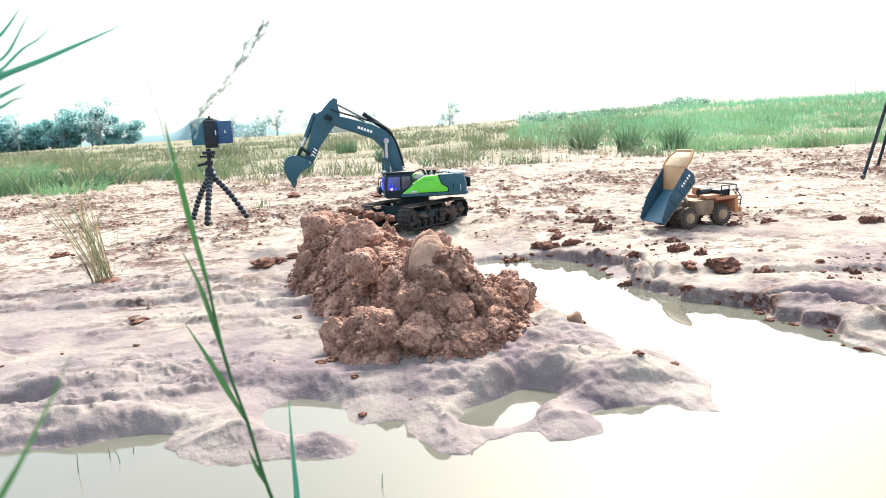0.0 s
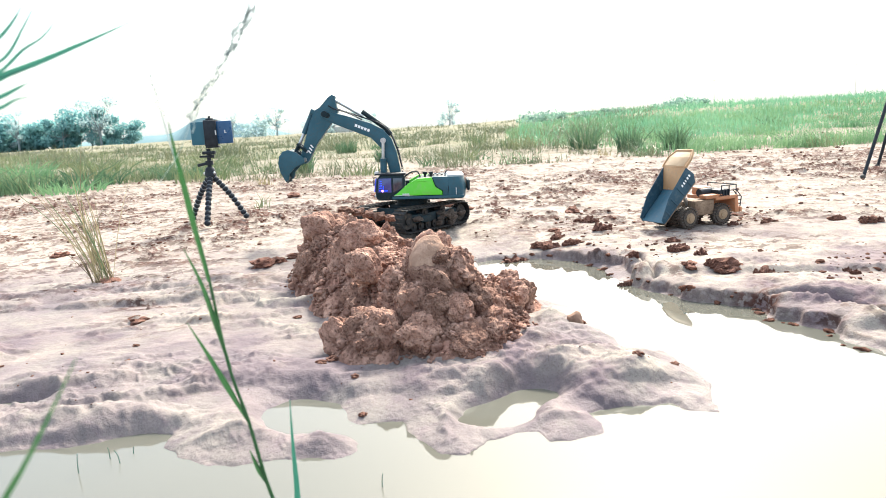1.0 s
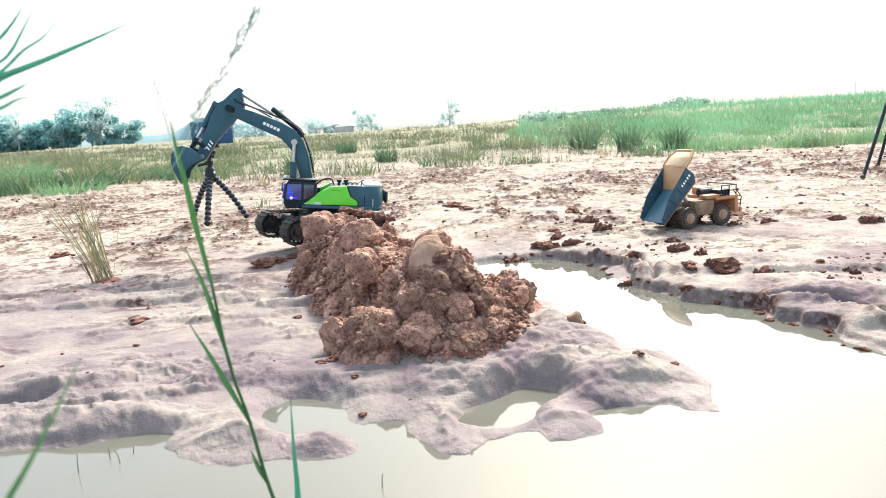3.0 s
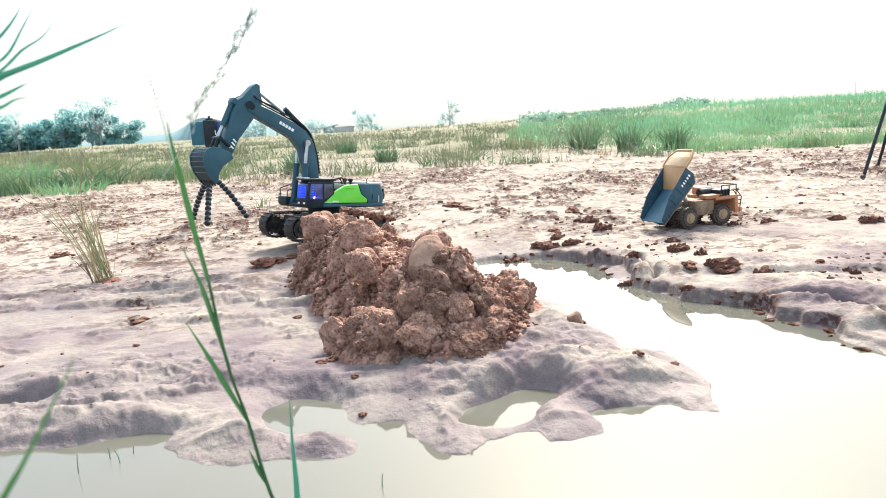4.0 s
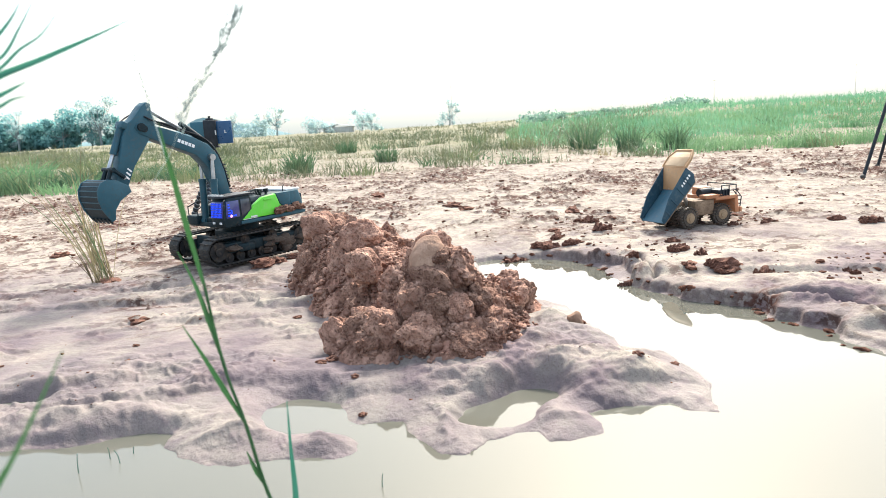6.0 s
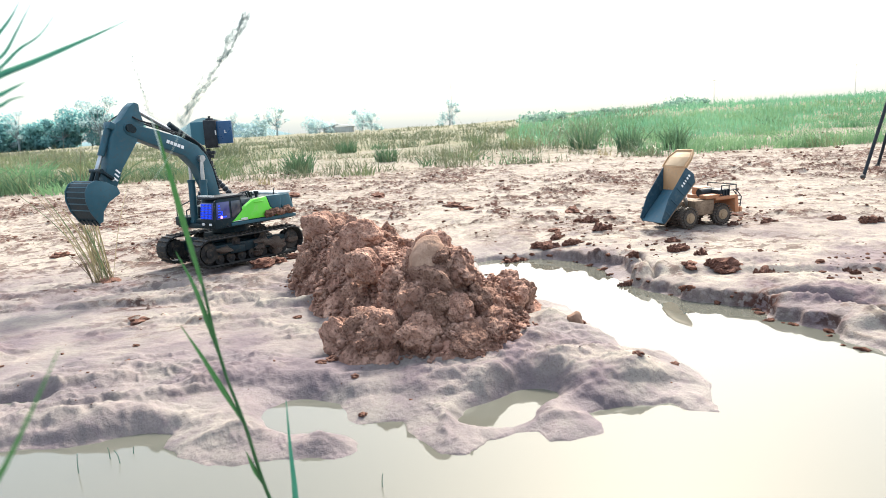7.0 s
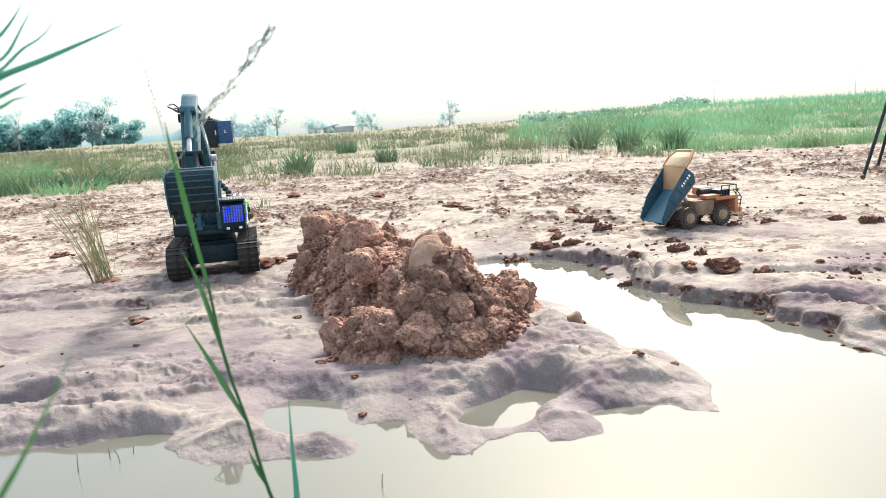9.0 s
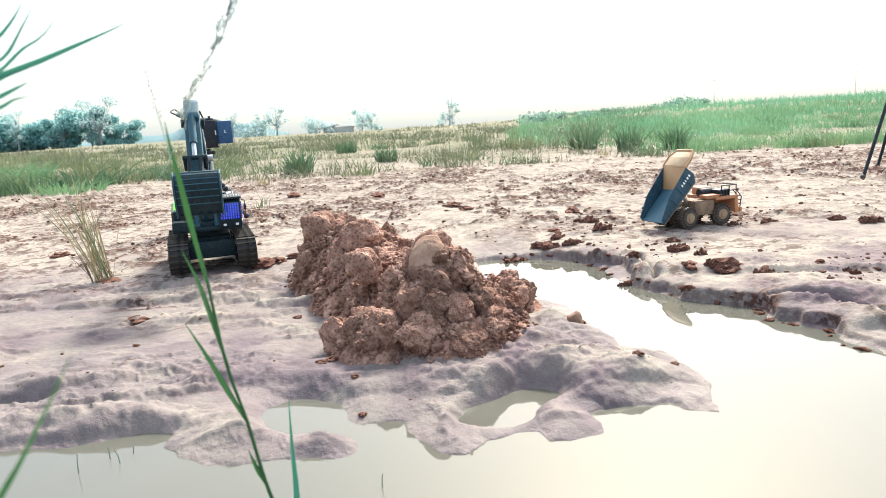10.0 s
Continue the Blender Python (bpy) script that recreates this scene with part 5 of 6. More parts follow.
    # thin added panel that paints the canopy's inner face as brightly lit
    bm = bmesh.new()
    add_profile(bm, [(0.160, 0.0505), (0.160, 0.0520), (0.190, 0.0530), (0.211, 0.0514), (0.211, 0.0500), (0.190, 0.0515)], -0.050, 0.050, 0.0004)
    taper(bm)
    part("canopy_lit_face", bm, M_CANOPY_LIT, bed, "inner face of the canopy, bright light in its pale colour")
    bm = bmesh.new()
    add_tube(bm, [(0.157, -0.059, 0.050), (0.190, -0.059, 0.052), (0.217, -0.040, 0.050), (0.217, 0.040, 0.050), (0.190, 0.059, 0.052), (0.157, 0.059, 0.050)], 0.003)
    part("canopy_edge", bm, M_TAN, bed)
    bm = bmesh.new()
    add_rod(bm, (0.04, -0.02, 0.05), (0.0, -0.02, 0.115), 0.006, n=10)
    add_rod(bm, (0.04, 0.02, 0.05), (0.0, 0.02, 0.115), 0.006, n=10)
    part("lift_ram", bm, M_STEEL, tk)


build_truck()


# ---- flexible tripod with a phone ----
def build_flex_tripod():
    tp = thing("flexible_tripod", "black beaded flexible-leg tripod standing on the mud", "tripod", pose(-0.902, 2.72, 0.05))
    hub = Vector((0.0, 0.0, 0.195))
    bead = bmesh.new()
    add_ball(bead, (0, 0, 0), 0.0125, 12, 8, (1, 1, 0.85))
    bead = mesh_of(bead, "bead", M_BLACK)
    ringm = bmesh.new()
    add_rod(ringm, (0, 0, -0.0010), (0, 0, 0.0010), 0.0098, n=12)
    ringm = mesh_of(ringm, "bead_ring", M_RINGS)
    for foot, bow in (((-0.125, 0.10, 0.012), (-0.05, 0.01, 0.02)), ((0.008, -0.125, 0.012), (0.0, -0.02, 0.03)), ((0.108, 0.055, 0.012), (0.05, 0.01, 0.03))):
        leg = new("leg")
        leg.parent = tp
        f = Vector(foot)
        mid = (hub + f) / 2 + Vector(bow) * 0.12
        pts = curve_points([hub + (f - hub) * 0.06, mid, f], 11)
        for k, p in enumerate(pts):
            d = (pts[min(k + 1, 11)] - pts[max(k - 1, 0)]).normalized()
            q = Vector((0, 0, 1)).rotation_difference(d).to_matrix().to_4x4()
            share("bead", bead, leg, Matrix.Translation(p) @ q)
            if k < 11:
                share("bead_ring", ringm, leg, Matrix.Translation((p + pts[k + 1]) / 2) @ q)
    bm = bmesh.new()
    add_rod(bm, (0, 0, 0.185), (0, 0, 0.208), 0.024, 0.019, n=20)
    add_ball(bm, (0.0, 0.0, 0.205), 0.019)
    part("hub", bm, M_BLACK, tp)
    bm = bmesh.new()
    for a in (200, 330, 90):
        add_ball(bm, (0.021 * math.cos(radians(a)), 0.021 * math.sin(radians(a)), 0.196), 0.006, 8, 6)
    part("rivet", bm, M_STEEL, tp)
    bm = bmesh.new()
    add_rod(bm, (0, 0, 0.21), (0.003, 0, 0.292), 0.0085, n=12)
    add_rod(bm, (0.001, 0, 0.228), (0.001, 0, 0.245), 0.015, n=16)
    add_box(bm, (-0.022, -0.006, 0.232), (0.045, 0.012, 0.012), 0.003, rot=Matrix.Rotation(radians(-10), 3, "Y"))
    add_box(bm, (-0.012, -0.006, 0.262), (0.04, 0.012, 0.008), 0.002)
    add_box(bm, (0.006, -0.006, 0.276), (0.05, 0.018, 0.012), 0.003)
    add_box(bm, (0.018, -0.006, 0.262), (0.014, 0.014, 0.014), 0.003)
    part("ball_head", bm, M_BLACK, tp)
    bm = bmesh.new()
    add_box(bm, (0.022, -0.012, 0.350), (0.050, 0.010, 0.10), 0.004)
    add_box(bm, (0.022, 0.004, 0.298), (0.050, 0.03, 0.008), 0.002)
    add_box(bm, (0.022, 0.004, 0.398), (0.050, 0.03, 0.008), 0.002)
    add_rod(bm, (0.020, 0, 0.398), (0.020, 0, 0.416), 0.005, n=10)
    add_box(bm, (0.020, 0, 0.404), (0.028, 0.012, 0.008), 0.002)
    clamp = part("phone_clamp", bm, M_BLACK, tp)
    bm = bmesh.new()
    add_box(bm, (0.044, -0.018, 0.352), (0.004, 0.002, 0.018))
    part("clamp_mark", bm, M_SILVER, clamp)
    ph = thing("phone", "dark blue phone in a teal case held sideways in the clamp", "phone", pose(-0.878, 2.722, 0.402))
    bm = bmesh.new()
    add_box(bm, (0, 0, 0), (0.160, 0.009, 0.088), 0.004)
    part("body", bm, M_NAVY, ph)
    bm = bmesh.new()
    add_box(bm, (-0.044, -0.0035, 0), (0.074, 0.006, 0.090), 0.0025)
    part("case_back", bm, M_TEALP, ph, "glossy teal case back")
    bm = bmesh.new()
    add_box(bm, (0.052, -0.0052, 0.004), (0.004, 0.002, 0.010), 0.0008)
    add_box(bm, (0.054, -0.0052, -0.002), (0.008, 0.002, 0.003), 0.0008)
    part("back_mark", bm, M_SILVER, ph)


build_flex_tripod()


def build_tall_tripod():
    tp = thing("camera_tripod", "tall slim black camera tripod standing on the mud", "tripod", pose(2.05, 3.05, 0.06))
    apex = Vector((0.17, 0.0, 1.15))
    for foot in ((-0.275, -0.20, 0.0), (0.074, 0.25, 0.0), (0.60, -0.15, 0.0)):
        f = Vector(foot)
        bm = bmesh.new()
        add_rod(bm, f, f + (apex - f) * 0.42, 0.007, n=12)
        add_rod(bm, f + (apex - f) * 0.40, f + (apex - f) * 0.72, 0.009, n=12)
        add_rod(bm, f + (apex - f) * 0.70, apex, 0.011, n=12)
        leg = part("leg", bm, M_BLACK, tp)
        for s in (0.41, 0.71):
            bm = bmesh.new()
            add_box(bm, f + (apex - f) * s, (0.026, 0.026, 0.026), 0.005)
            part("leg_lock", bm, M_GREYD, leg)
        bm = bmesh.new()
        add_ball(bm, f + Vector((0, 0, 0.008)), 0.011, 10, 8)
        part("rubber_foot", bm, M_RUBBER, leg)
    bm = bmesh.new()
    add_rod(bm, apex - Vector((0, 0, 0.15)), apex + Vector((0, 0, 0.06)), 0.018, n=12)
    add_box(bm, apex + Vector((0, 0, 0.02)), (0.08, 0.08, 0.05), 0.01)
    part("head", bm, M_BLACK, tp)


build_tall_tripod()


# ---- plants ----
def ribbon(bm, pts, w0, w1, face=(0, -1, 0.1), fold=0.18, peak=0.35):
    """A grass leaf along points: widest at peak of its length, narrowing to a tip, folded along its midrib."""
    pts = [Vector(p) for p in pts]
    n = len(pts) - 1
    rows = []
    for i, p in enumerate(pts):
        s = i / n
        d = (pts[min(i + 1, n)] - pts[max(i - 1, 0)]).normalized()
        f = Vector(face)
        side = d.cross(f).normalized()
        up = side.cross(d)
        w = w0 * (0.45 + 0.55 * s / peak) if s < peak else w0 + (w1 - w0) * ((s - peak) / (1 - peak)) ** 1.3
        rows.append([bm.verts.new(p - side * w / 2 + up * w * fold), bm.verts.new(p), bm.verts.new(p + side * w / 2 + up * w * fold)])
    for a, b in zip(rows, rows[1:]):
        bm.faces.new((a[0], a[1], b[1], b[0]))
        bm.faces.new((a[1], a[2], b[2], b[1]))


def rel(pts, o):
    return [Vector(p) - Vector(o) for p in pts]


POOL_STALKS = ((-0.446, 0.751, 0.0248, 0.0025), (-0.423, 0.784, 0.0150, -0.0019), (-0.404, 0.771, 0.0168, -0.0064), (-0.400, 0.795, 0.0090, 0.0020), (-0.081, 0.680, 0.0160, 0.0028))


def build_reed():
    o = (-0.118, 0.50, -0.03)
    rd = thing("reed", "green reed with long narrow leaves rising from the water", "reed", pose(*o))
    bm = bmesh.new()
    stem = curve_points(rel([(-0.118, 0.5, -0.03), (-0.141, 0.5, 0.072), (-0.151, 0.5, 0.112), (-0.160, 0.5, 0.163), (-0.171, 0.5, 0.212), (-0.179, 0.5, 0.287), (-0.187, 0.495, 0.345)], o), 30)
    add_tube(bm, stem, 0.0019, 6, 0.0010)
    part("stem", bm, L_REED, rd)
    for pts, w in (([(-0.159, 0.5, 0.160), (-0.171, 0.498, 0.189), (-0.183, 0.495, 0.219), (-0.194, 0.49, 0.246)], 0.0046),
                   ([(-0.169, 0.5, 0.205), (-0.176, 0.498, 0.244), (-0.183, 0.497, 0.275), (-0.192, 0.495, 0.301)], 0.0042),
                   ([(-0.1769, 0.497, 0.2751), (-0.1789, 0.488, 0.3129), (-0.1775, 0.472, 0.3489), (-0.1765, 0.460, 0.3725), (-0.1768, 0.455, 0.3924)], 0.0046),
                   ([(-0.150, 0.5, 0.108), (-0.156, 0.498, 0.125), (-0.160, 0.496, 0.140)], 0.0042)):
        bm = bmesh.new()
        ribbon(bm, curve_points(rel(pts, o), 14), w, 0.0004)
        part("leaf", bm, L_REED, rd)
    bm = bmesh.new()
    add_tube(bm, curve_points(rel([(-0.187, 0.495, 0.345), (-0.198, 0.5, 0.398), (-0.206, 0.5, 0.444)], o), 12), 0.0006, 5, 0.0002)
    rnd = random.Random(2)
    for k in range(16):
        s = k / 15
        p = Vector((-0.198 - 0.008 * s, 0.5, 0.398 + 0.046 * s)) - Vector(o)
        add_ball(bm, p + Vector((rnd.uniform(-0.002, 0.002), 0, 0)), 0.0005, 5, 4, (1, 1, 2.2))
    part("thin_panicle", bm, L_SEED, rd)
    # seed head, bending on its own stem
    so = Vector((-0.186, 0.45, 0.352))
    bm = bmesh.new()
    line = curve_points([Vector(p) - so for p in ((-0.186, 0.45, 0.352), (-0.163, 0.44, 0.372), (-0.142, 0.425, 0.396), (-0.121, 0.42, 0.416), (-0.108, 0.42, 0.432), (-0.098, 0.42, 0.4435))], 40)
    add_tube(bm, line, 0.00018, 5, 0.00012)
    for k in range(13, 41):
        for _ in range(6):
            p = line[k] + Vector((rnd.gauss(0, 0.0015), rnd.gauss(0, 0.0010), rnd.gauss(0, 0.0018)))
            d = (line[min(k + 1, 40)] - line[k - 1]).normalized() + Vector((rnd.gauss(0, 0.22), rnd.gauss(0, 0.2), rnd.gauss(0, 0.22)))
            add_rod(bm, p, p + d * rnd.uniform(0.004, 0.008), 0.00042, 0.0001, n=4)
    head = part("seed_head", bm, L_SEED, rd, "grey-brown feathery seed head", m=Matrix.Translation(so - Vector(o)))
    o2 = (-0.132, 0.52, -0.03)
    bl = thing("sedge", "single upright dark green grass blade in the water", "grass", pose(*o2))
    bm = bmesh.new()
    ribbon(bm, curve_points(rel([o2, (-0.133, 0.52, 0.059), (-0.132, 0.52, 0.095), (-0.132, 0.52, 0.13), (-0.131, 0.52, 0.17)], o2), 18), 0.0052, 0.0005)
    part("blade", bm, L_REEDB, bl)
    o3 = (-0.375, 0.24, -0.03)
    lo = thing("sedge", "pale green grass blade leaning over the water", "grass", pose(*o3))
    bm = bmesh.new()
    ribbon(bm, curve_points(rel([o3, (-0.275, 0.24, 0.108), (-0.178, 0.24, 0.244), (-0.165, 0.24, 0.262), (-0.152, 0.24, 0.282), (-0.138, 0.24, 0.305)], o3), 20), 0.0026, 0.0004)
    part("blade", bm, L_REED, lo)
    for k, (sx, sy, sh, tilt) in enumerate(POOL_STALKS):
        sk = thing("grass_stalk", "thin bent grass stalk standing in the pool", "grass", pose(sx, sy, -0.02), group="stalks in the pool")
        bm = bmesh.new()
        add_tube(bm, curve_points([(0, 0, 0), (tilt * 0.4, 0, 0.02 + sh * 0.5), (tilt, 0, 0.02 + sh)], 6), 0.0007, 5, 0.0003)
        part("stalk", bm, L_REEDB, sk)
    o4 = (-0.33, 0.41, -0.03)
    tr = thing("reed", "blue-green reed with fanned leaves against the sky", "reed", pose(*o4))
    bm = bmesh.new()
    add_tube(bm, curve_points(rel([o4, (-0.30, 0.405, 0.2), (-0.272, 0.40, 0.36), (-0.258, 0.40, 0.424), (-0.252, 0.40, 0.45)], o4), 24), 0.003, 6, 0.0014)
    part("stem", bm, L_REEDB, tr)
    for pts, w in (([(-0.262, 0.4, 0.416), (-0.244, 0.4, 0.422), (-0.225, 0.4, 0.427), (-0.201, 0.4, 0.435), (-0.181, 0.4, 0.442), (-0.160, 0.4, 0.450)], 0.0038),
                   ([(-0.259, 0.4, 0.420), (-0.244, 0.4, 0.4245), (-0.230, 0.4, 0.435), (-0.216, 0.4, 0.443), (-0.200, 0.4, 0.461)], 0.0024),
                   ([(-0.257, 0.4, 0.424), (-0.240, 0.4, 0.432), (-0.228, 0.4, 0.447), (-0.216, 0.4, 0.464)], 0.0024),
                   ([(-0.256, 0.4, 0.432), (-0.241, 0.4, 0.443), (-0.231, 0.4, 0.453), (-0.224, 0.4, 0.463)], 0.0025),
                   ([(-0.266, 0.4, 0.404), (-0.247, 0.4, 0.410), (-0.236, 0.4, 0.4145), (-0.229, 0.4, 0.4175)], 0.0028),
                   ([(-0.266, 0.4, 0.400), (-0.248, 0.4, 0.404), (-0.239, 0.4, 0.408), (-0.230, 0.4, 0.4095)], 0.0022),
                   ([(-0.262, 0.4, 0.416), (-0.250, 0.4, 0.418), (-0.240, 0.4, 0.4215), (-0.222, 0.4, 0.4265)], 0.0028)):
        bm = bmesh.new()
        ribbon(bm, curve_points(rel(pts, o4), 16), w, 0.0003)
        part("leaf", bm, L_REEDB, tr)
    return rd, head, bl, lo, tr


REED = build_reed()


def blades(name, n, spot, height, mat, seed, width=0.006, lean=0.35, wide_far=True):
    """Grass in numbers: spot(rng) gives a place, height(rng, x, y) its height. Each blade has two bends."""
    rng = np.random.default_rng(seed)
    x, y = spot(rng, n)
    n = len(x)
    z = ground_height(x, y)[0]
    h = height(rng, x, y)
    az = rng.uniform(0, math.tau, n)
    ln = np.abs(rng.normal(0, lean, n))
    dx, dy = np.cos(az) * ln, np.sin(az) * ln
    w = width * rng.uniform(0.6, 1.4, n)
    if wide_far:
        w = w * np.clip(y / 7.0, 1, 6)
    fa = rng.uniform(-1.0, 1.0, n)
    sx, sy = np.cos(fa) * w / 2, np.sin(fa) * w / 2
    co = np.empty((n, 5, 3))
    for k, (s, ws) in enumerate(((0.0, 1.0), (0.0, -1.0), (0.55, 0.8), (0.55, -0.8), (1.0, 0.0))):
        b = s * s
        co[:, k, 0] = x + dx * h * b + sx * ws
        co[:, k, 1] = y + dy * h * b + sy * ws
        co[:, k, 2] = z - 0.01 + h * s * (1 - 0.25 * ln * s)
    base = np.arange(n)[:, None] * 5
    q = (base + np.array([0, 1, 3, 2])).tolist()
    t = (base + np.array([2, 3, 4])).tolist()
    me = bpy.data.meshes.new(name)
    me.from_pydata(co.reshape(-1, 3).tolist(), [], q + t)
    me.materials.append(mat)
    return new(name, me)


def spread(x0, x1, y0, y1, patch=2.0, cut=-0.05, seed=1, edge=None, clump=0):
    """Places spread evenly in perspective over a stretch, in patches or in clumps."""
    def f(rng, n):
        m = n * 4
        y = y0 * (y1 / y0) ** (rng.random(m) ** 1.15)
        x = y * (x0 + (x1 - x0) * rng.random(m))
        ok = fbm(x / patch, y / patch, 3, seed) > cut
        if edge:
            ok &= edge(x, y)
        x, y = x[ok], y[ok]
        if clump:
            k = max(1, n // clump)
            cx, cy = x[:k], y[:k]
            i = rng.integers(0, len(cx), n)
            w = 0.020 + 0.008 * cy[i]
            return cx[i] + rng.normal(0, 1, n) * w * 1.5, cy[i] + rng.normal(0, 1, n) * w
        return x[:n], y[:n]
    return f


def tall(a, b):
    return lambda rng, x, y: rng.uniform(a, b, len(x)) * (0.75 + 0.8 * np.clip(fbm(x * 0.7, y * 0.7, 2, 6) + 0.3, 0, 1))


def build_field():
    def stuff(ob, label):
        tagged(ob, label, "grass", kind="stuff")
    past = lambda x, y: y - (5.6 + 3.4 * fbm(x * 1.3, y * 0.5 + 3, 3, 9) + np.clip(2.4 - x, 0, 3) * 1.6)
    fringe = lambda x, y: past(x, y) > 0
    uneven = lambda rng, x, y: tall(0.09, 0.20)(rng, x, y) * (0.16 + 0.84 * step(0.0, 6.0, past(x, y))) * (0.65 + 0.9 * np.clip(fbm(x * 0.35, y * 0.2, 3, 66) + 0.35, 0, 1))
    stuff(blades("field_grass", 15000, spread(0.10, 0.85, 5.0, 16, 0.45, 0.07, 3, fringe), uneven, L_LUSH, 21, 0.006, 0.55), "tall lush green grass along the edge of the mud")
    stuff(blades("field_grass", 24000, spread(0.12, 0.85, 7.5, 60, 0.9, -0.34, 33, fringe), uneven, L_HAZE, 41, 0.006, 0.6), "green grass stretching away to the horizon, haze in its colour")
    stuff(blades("field_grass", 4500, spread(0.10, 0.8, 4.9, 9, 0.9, 0.05, 5, clump=40), tall(0.05, 0.17), L_LUSH, 22, 0.005, 0.7), "short green and straw grass in patches")
    stuff(blades("field_grass", 4200, spread(-0.34, 0.30, 5.6, 45, 1.3, -0.02, 7, clump=55), tall(0.06, 0.20), L_OLIVE, 23, 0.005, 1.2), "thin olive grass in small clumps")
    stuff(blades("field_grass", 4500, spread(-0.55, 0.34, 4.8, 45, 1.0, 0.0, 17, clump=60), tall(0.04, 0.15), L_OLIVE, 27, 0.005, 1.3), "straw-coloured dry grass in small clumps")
    stuff(blades("field_grass", 5000, spread(-0.85, -0.50, 4.6, 30, 0.8, 0.05, 8, clump=70), tall(0.05, 0.20), L_FIELD, 24, 0.005, 0.7), "green weedy grass beside the mud")
    stuff(blades("field_grass", 5000, spread(-0.62, -0.22, 4.9, 40, 1.1, 0.08, 12, clump=50), tall(0.04, 0.14), L_FIELD, 25, 0.005, 1.2), "thin green and straw grass in small clumps")
    stuff(blades("field_grass", 9000, spread(-0.85, 0.30, 9, 70, 2.5, -0.1, 19, clump=45), tall(0.10, 0.32), L_OLIVE, 29, 0.006, 1.2), "far straw-green grass across the field")


build_field()


def build_tuft(x, y, n, h, spread_r, mat, seed, label, width=0.005, lean=0.5):
    tf = thing("grass_tuft", label, "grass", pose(x, y, ground_z(x, y) - 0.004), group="grass tufts")
    rnd = random.Random(seed)
    bm = bmesh.new()
    for k in range(n):
        a, r = rnd.uniform(0, math.tau), spread_r * math.sqrt(rnd.random())
        p = Vector((r * math.cos(a), r * math.sin(a), 0))
        hh = h * rnd.uniform(0.3, 1.05) * (1 - 0.35 * r / spread_r)
        b = a + rnd.gauss(0, 1.1)
        out = Vector((math.cos(b), math.sin(b), 0)) * rnd.uniform(0.05, 1.0) ** 1.4 * 1.5 * lean * hh
        pts = curve_points([p, p + out * 0.3 + Vector((0, 0, hh * 0.5)), p + out + Vector((0, 0, hh * rnd.uniform(0.85, 1.0)))], 6)
        ribbon(bm, pts, width * rnd.uniform(0.6, 1.3), 0.0004, face=(rnd.uniform(-0.6, 0.6), -1, 0.1))
    part("foliage", bm, mat, tf)
    return tf


build_tuft(-1.10, 5.42, 190, 0.27, 0.11, L_TUFT, 1, "thick green grass tuft standing on the flat", 0.008)
build_tuft(-0.48, 6.47, 150, 0.20, 0.10, L_TUFT, 2, "round olive-green grass tuft on the flat", 0.008)
build_tuft(-1.13, 8.6, 120, 0.24, 0.13, L_TUFT, 3, "pale olive grass tuft on the flat", 0.010)
build_tuft(-0.55, 4.75, 60, 0.12, 0.12, L_FIELD, 4, "low yellow-green grass tuft on the flat", 0.006)
build_tuft(-2.95, 4.95, 130, 0.20, 0.22, L_TUFT, 5, "low dark green weed clump", 0.012)
for k, (x, y, hh) in enumerate(((-3.3, 5.0, 0.22), (-2.7, 5.3, 0.20), (-3.6, 5.8, 0.28), (-3.05, 6.2, 0.26), (-2.45, 6.0, 0.18), (-3.9, 6.6, 0.30), (-2.2, 6.8, 0.20), (-2.0, 5.6, 0.15), (-2.55, 4.75, 0.13))):
    build_tuft(x, y, 110, hh, 0.24, (L_FIELD, L_TUFT, L_LUSH)[k % 3], 400 + k, "leafy green weed clump at the edge of the field", 0.013, 0.9)
build_tuft(-1.75, 5.1, 120, 0.20, 0.20, L_FIELD, 6, "loose green weed clump", 0.008)
build_tuft(-1.10, 4.35, 24, 0.10, 0.05, L_DRY, 7, "small dry weed sprout in the mud", 0.005)
build_tuft(1.38, 6.5, 150, 0.33, 0.13, L_TUFT, 8, "dark green grass tuft at the field edge", 0.010)
build_tuft(1.66, 5.9, 150, 0.31, 0.11, L_TUFT, 9, "dark green grass tuft at the field edge", 0.010)
build_tuft(2.00, 5.8, 140, 0.28, 0.10, L_TUFT, 10, "dark green grass tuft at the field edge", 0.010)
build_tuft(2.10, 5.3, 40, 0.14, 0.08, L_LUSH, 11, "small green grass tuft on the mud", 0.006)
build_tuft(2.75, 4.85, 60, 0.17, 0.14, L_FIELD, 12, "yellowing grass tuft at the field edge", 0.005)
build_tuft(0.45, 7.3, 70, 0.30, 0.12, L_FIELD, 13, "upright thin grass tuft on the flat", 0.008)
build_tuft(0.85, 7.0, 130, 0.22, 0.20, L_FIELD, 14, "broad olive grass tuft on the flat", 0.009)
build_tuft(1.30, 5.35, 20, 0.10, 0.05, L_DRY, 15, "small dry weed sprout in the mud", 0.005)
build_tuft(-0.82, 3.15, 14, 0.09, 0.04, L_FIELD, 16, "small weed sprout in the mud", 0.005)


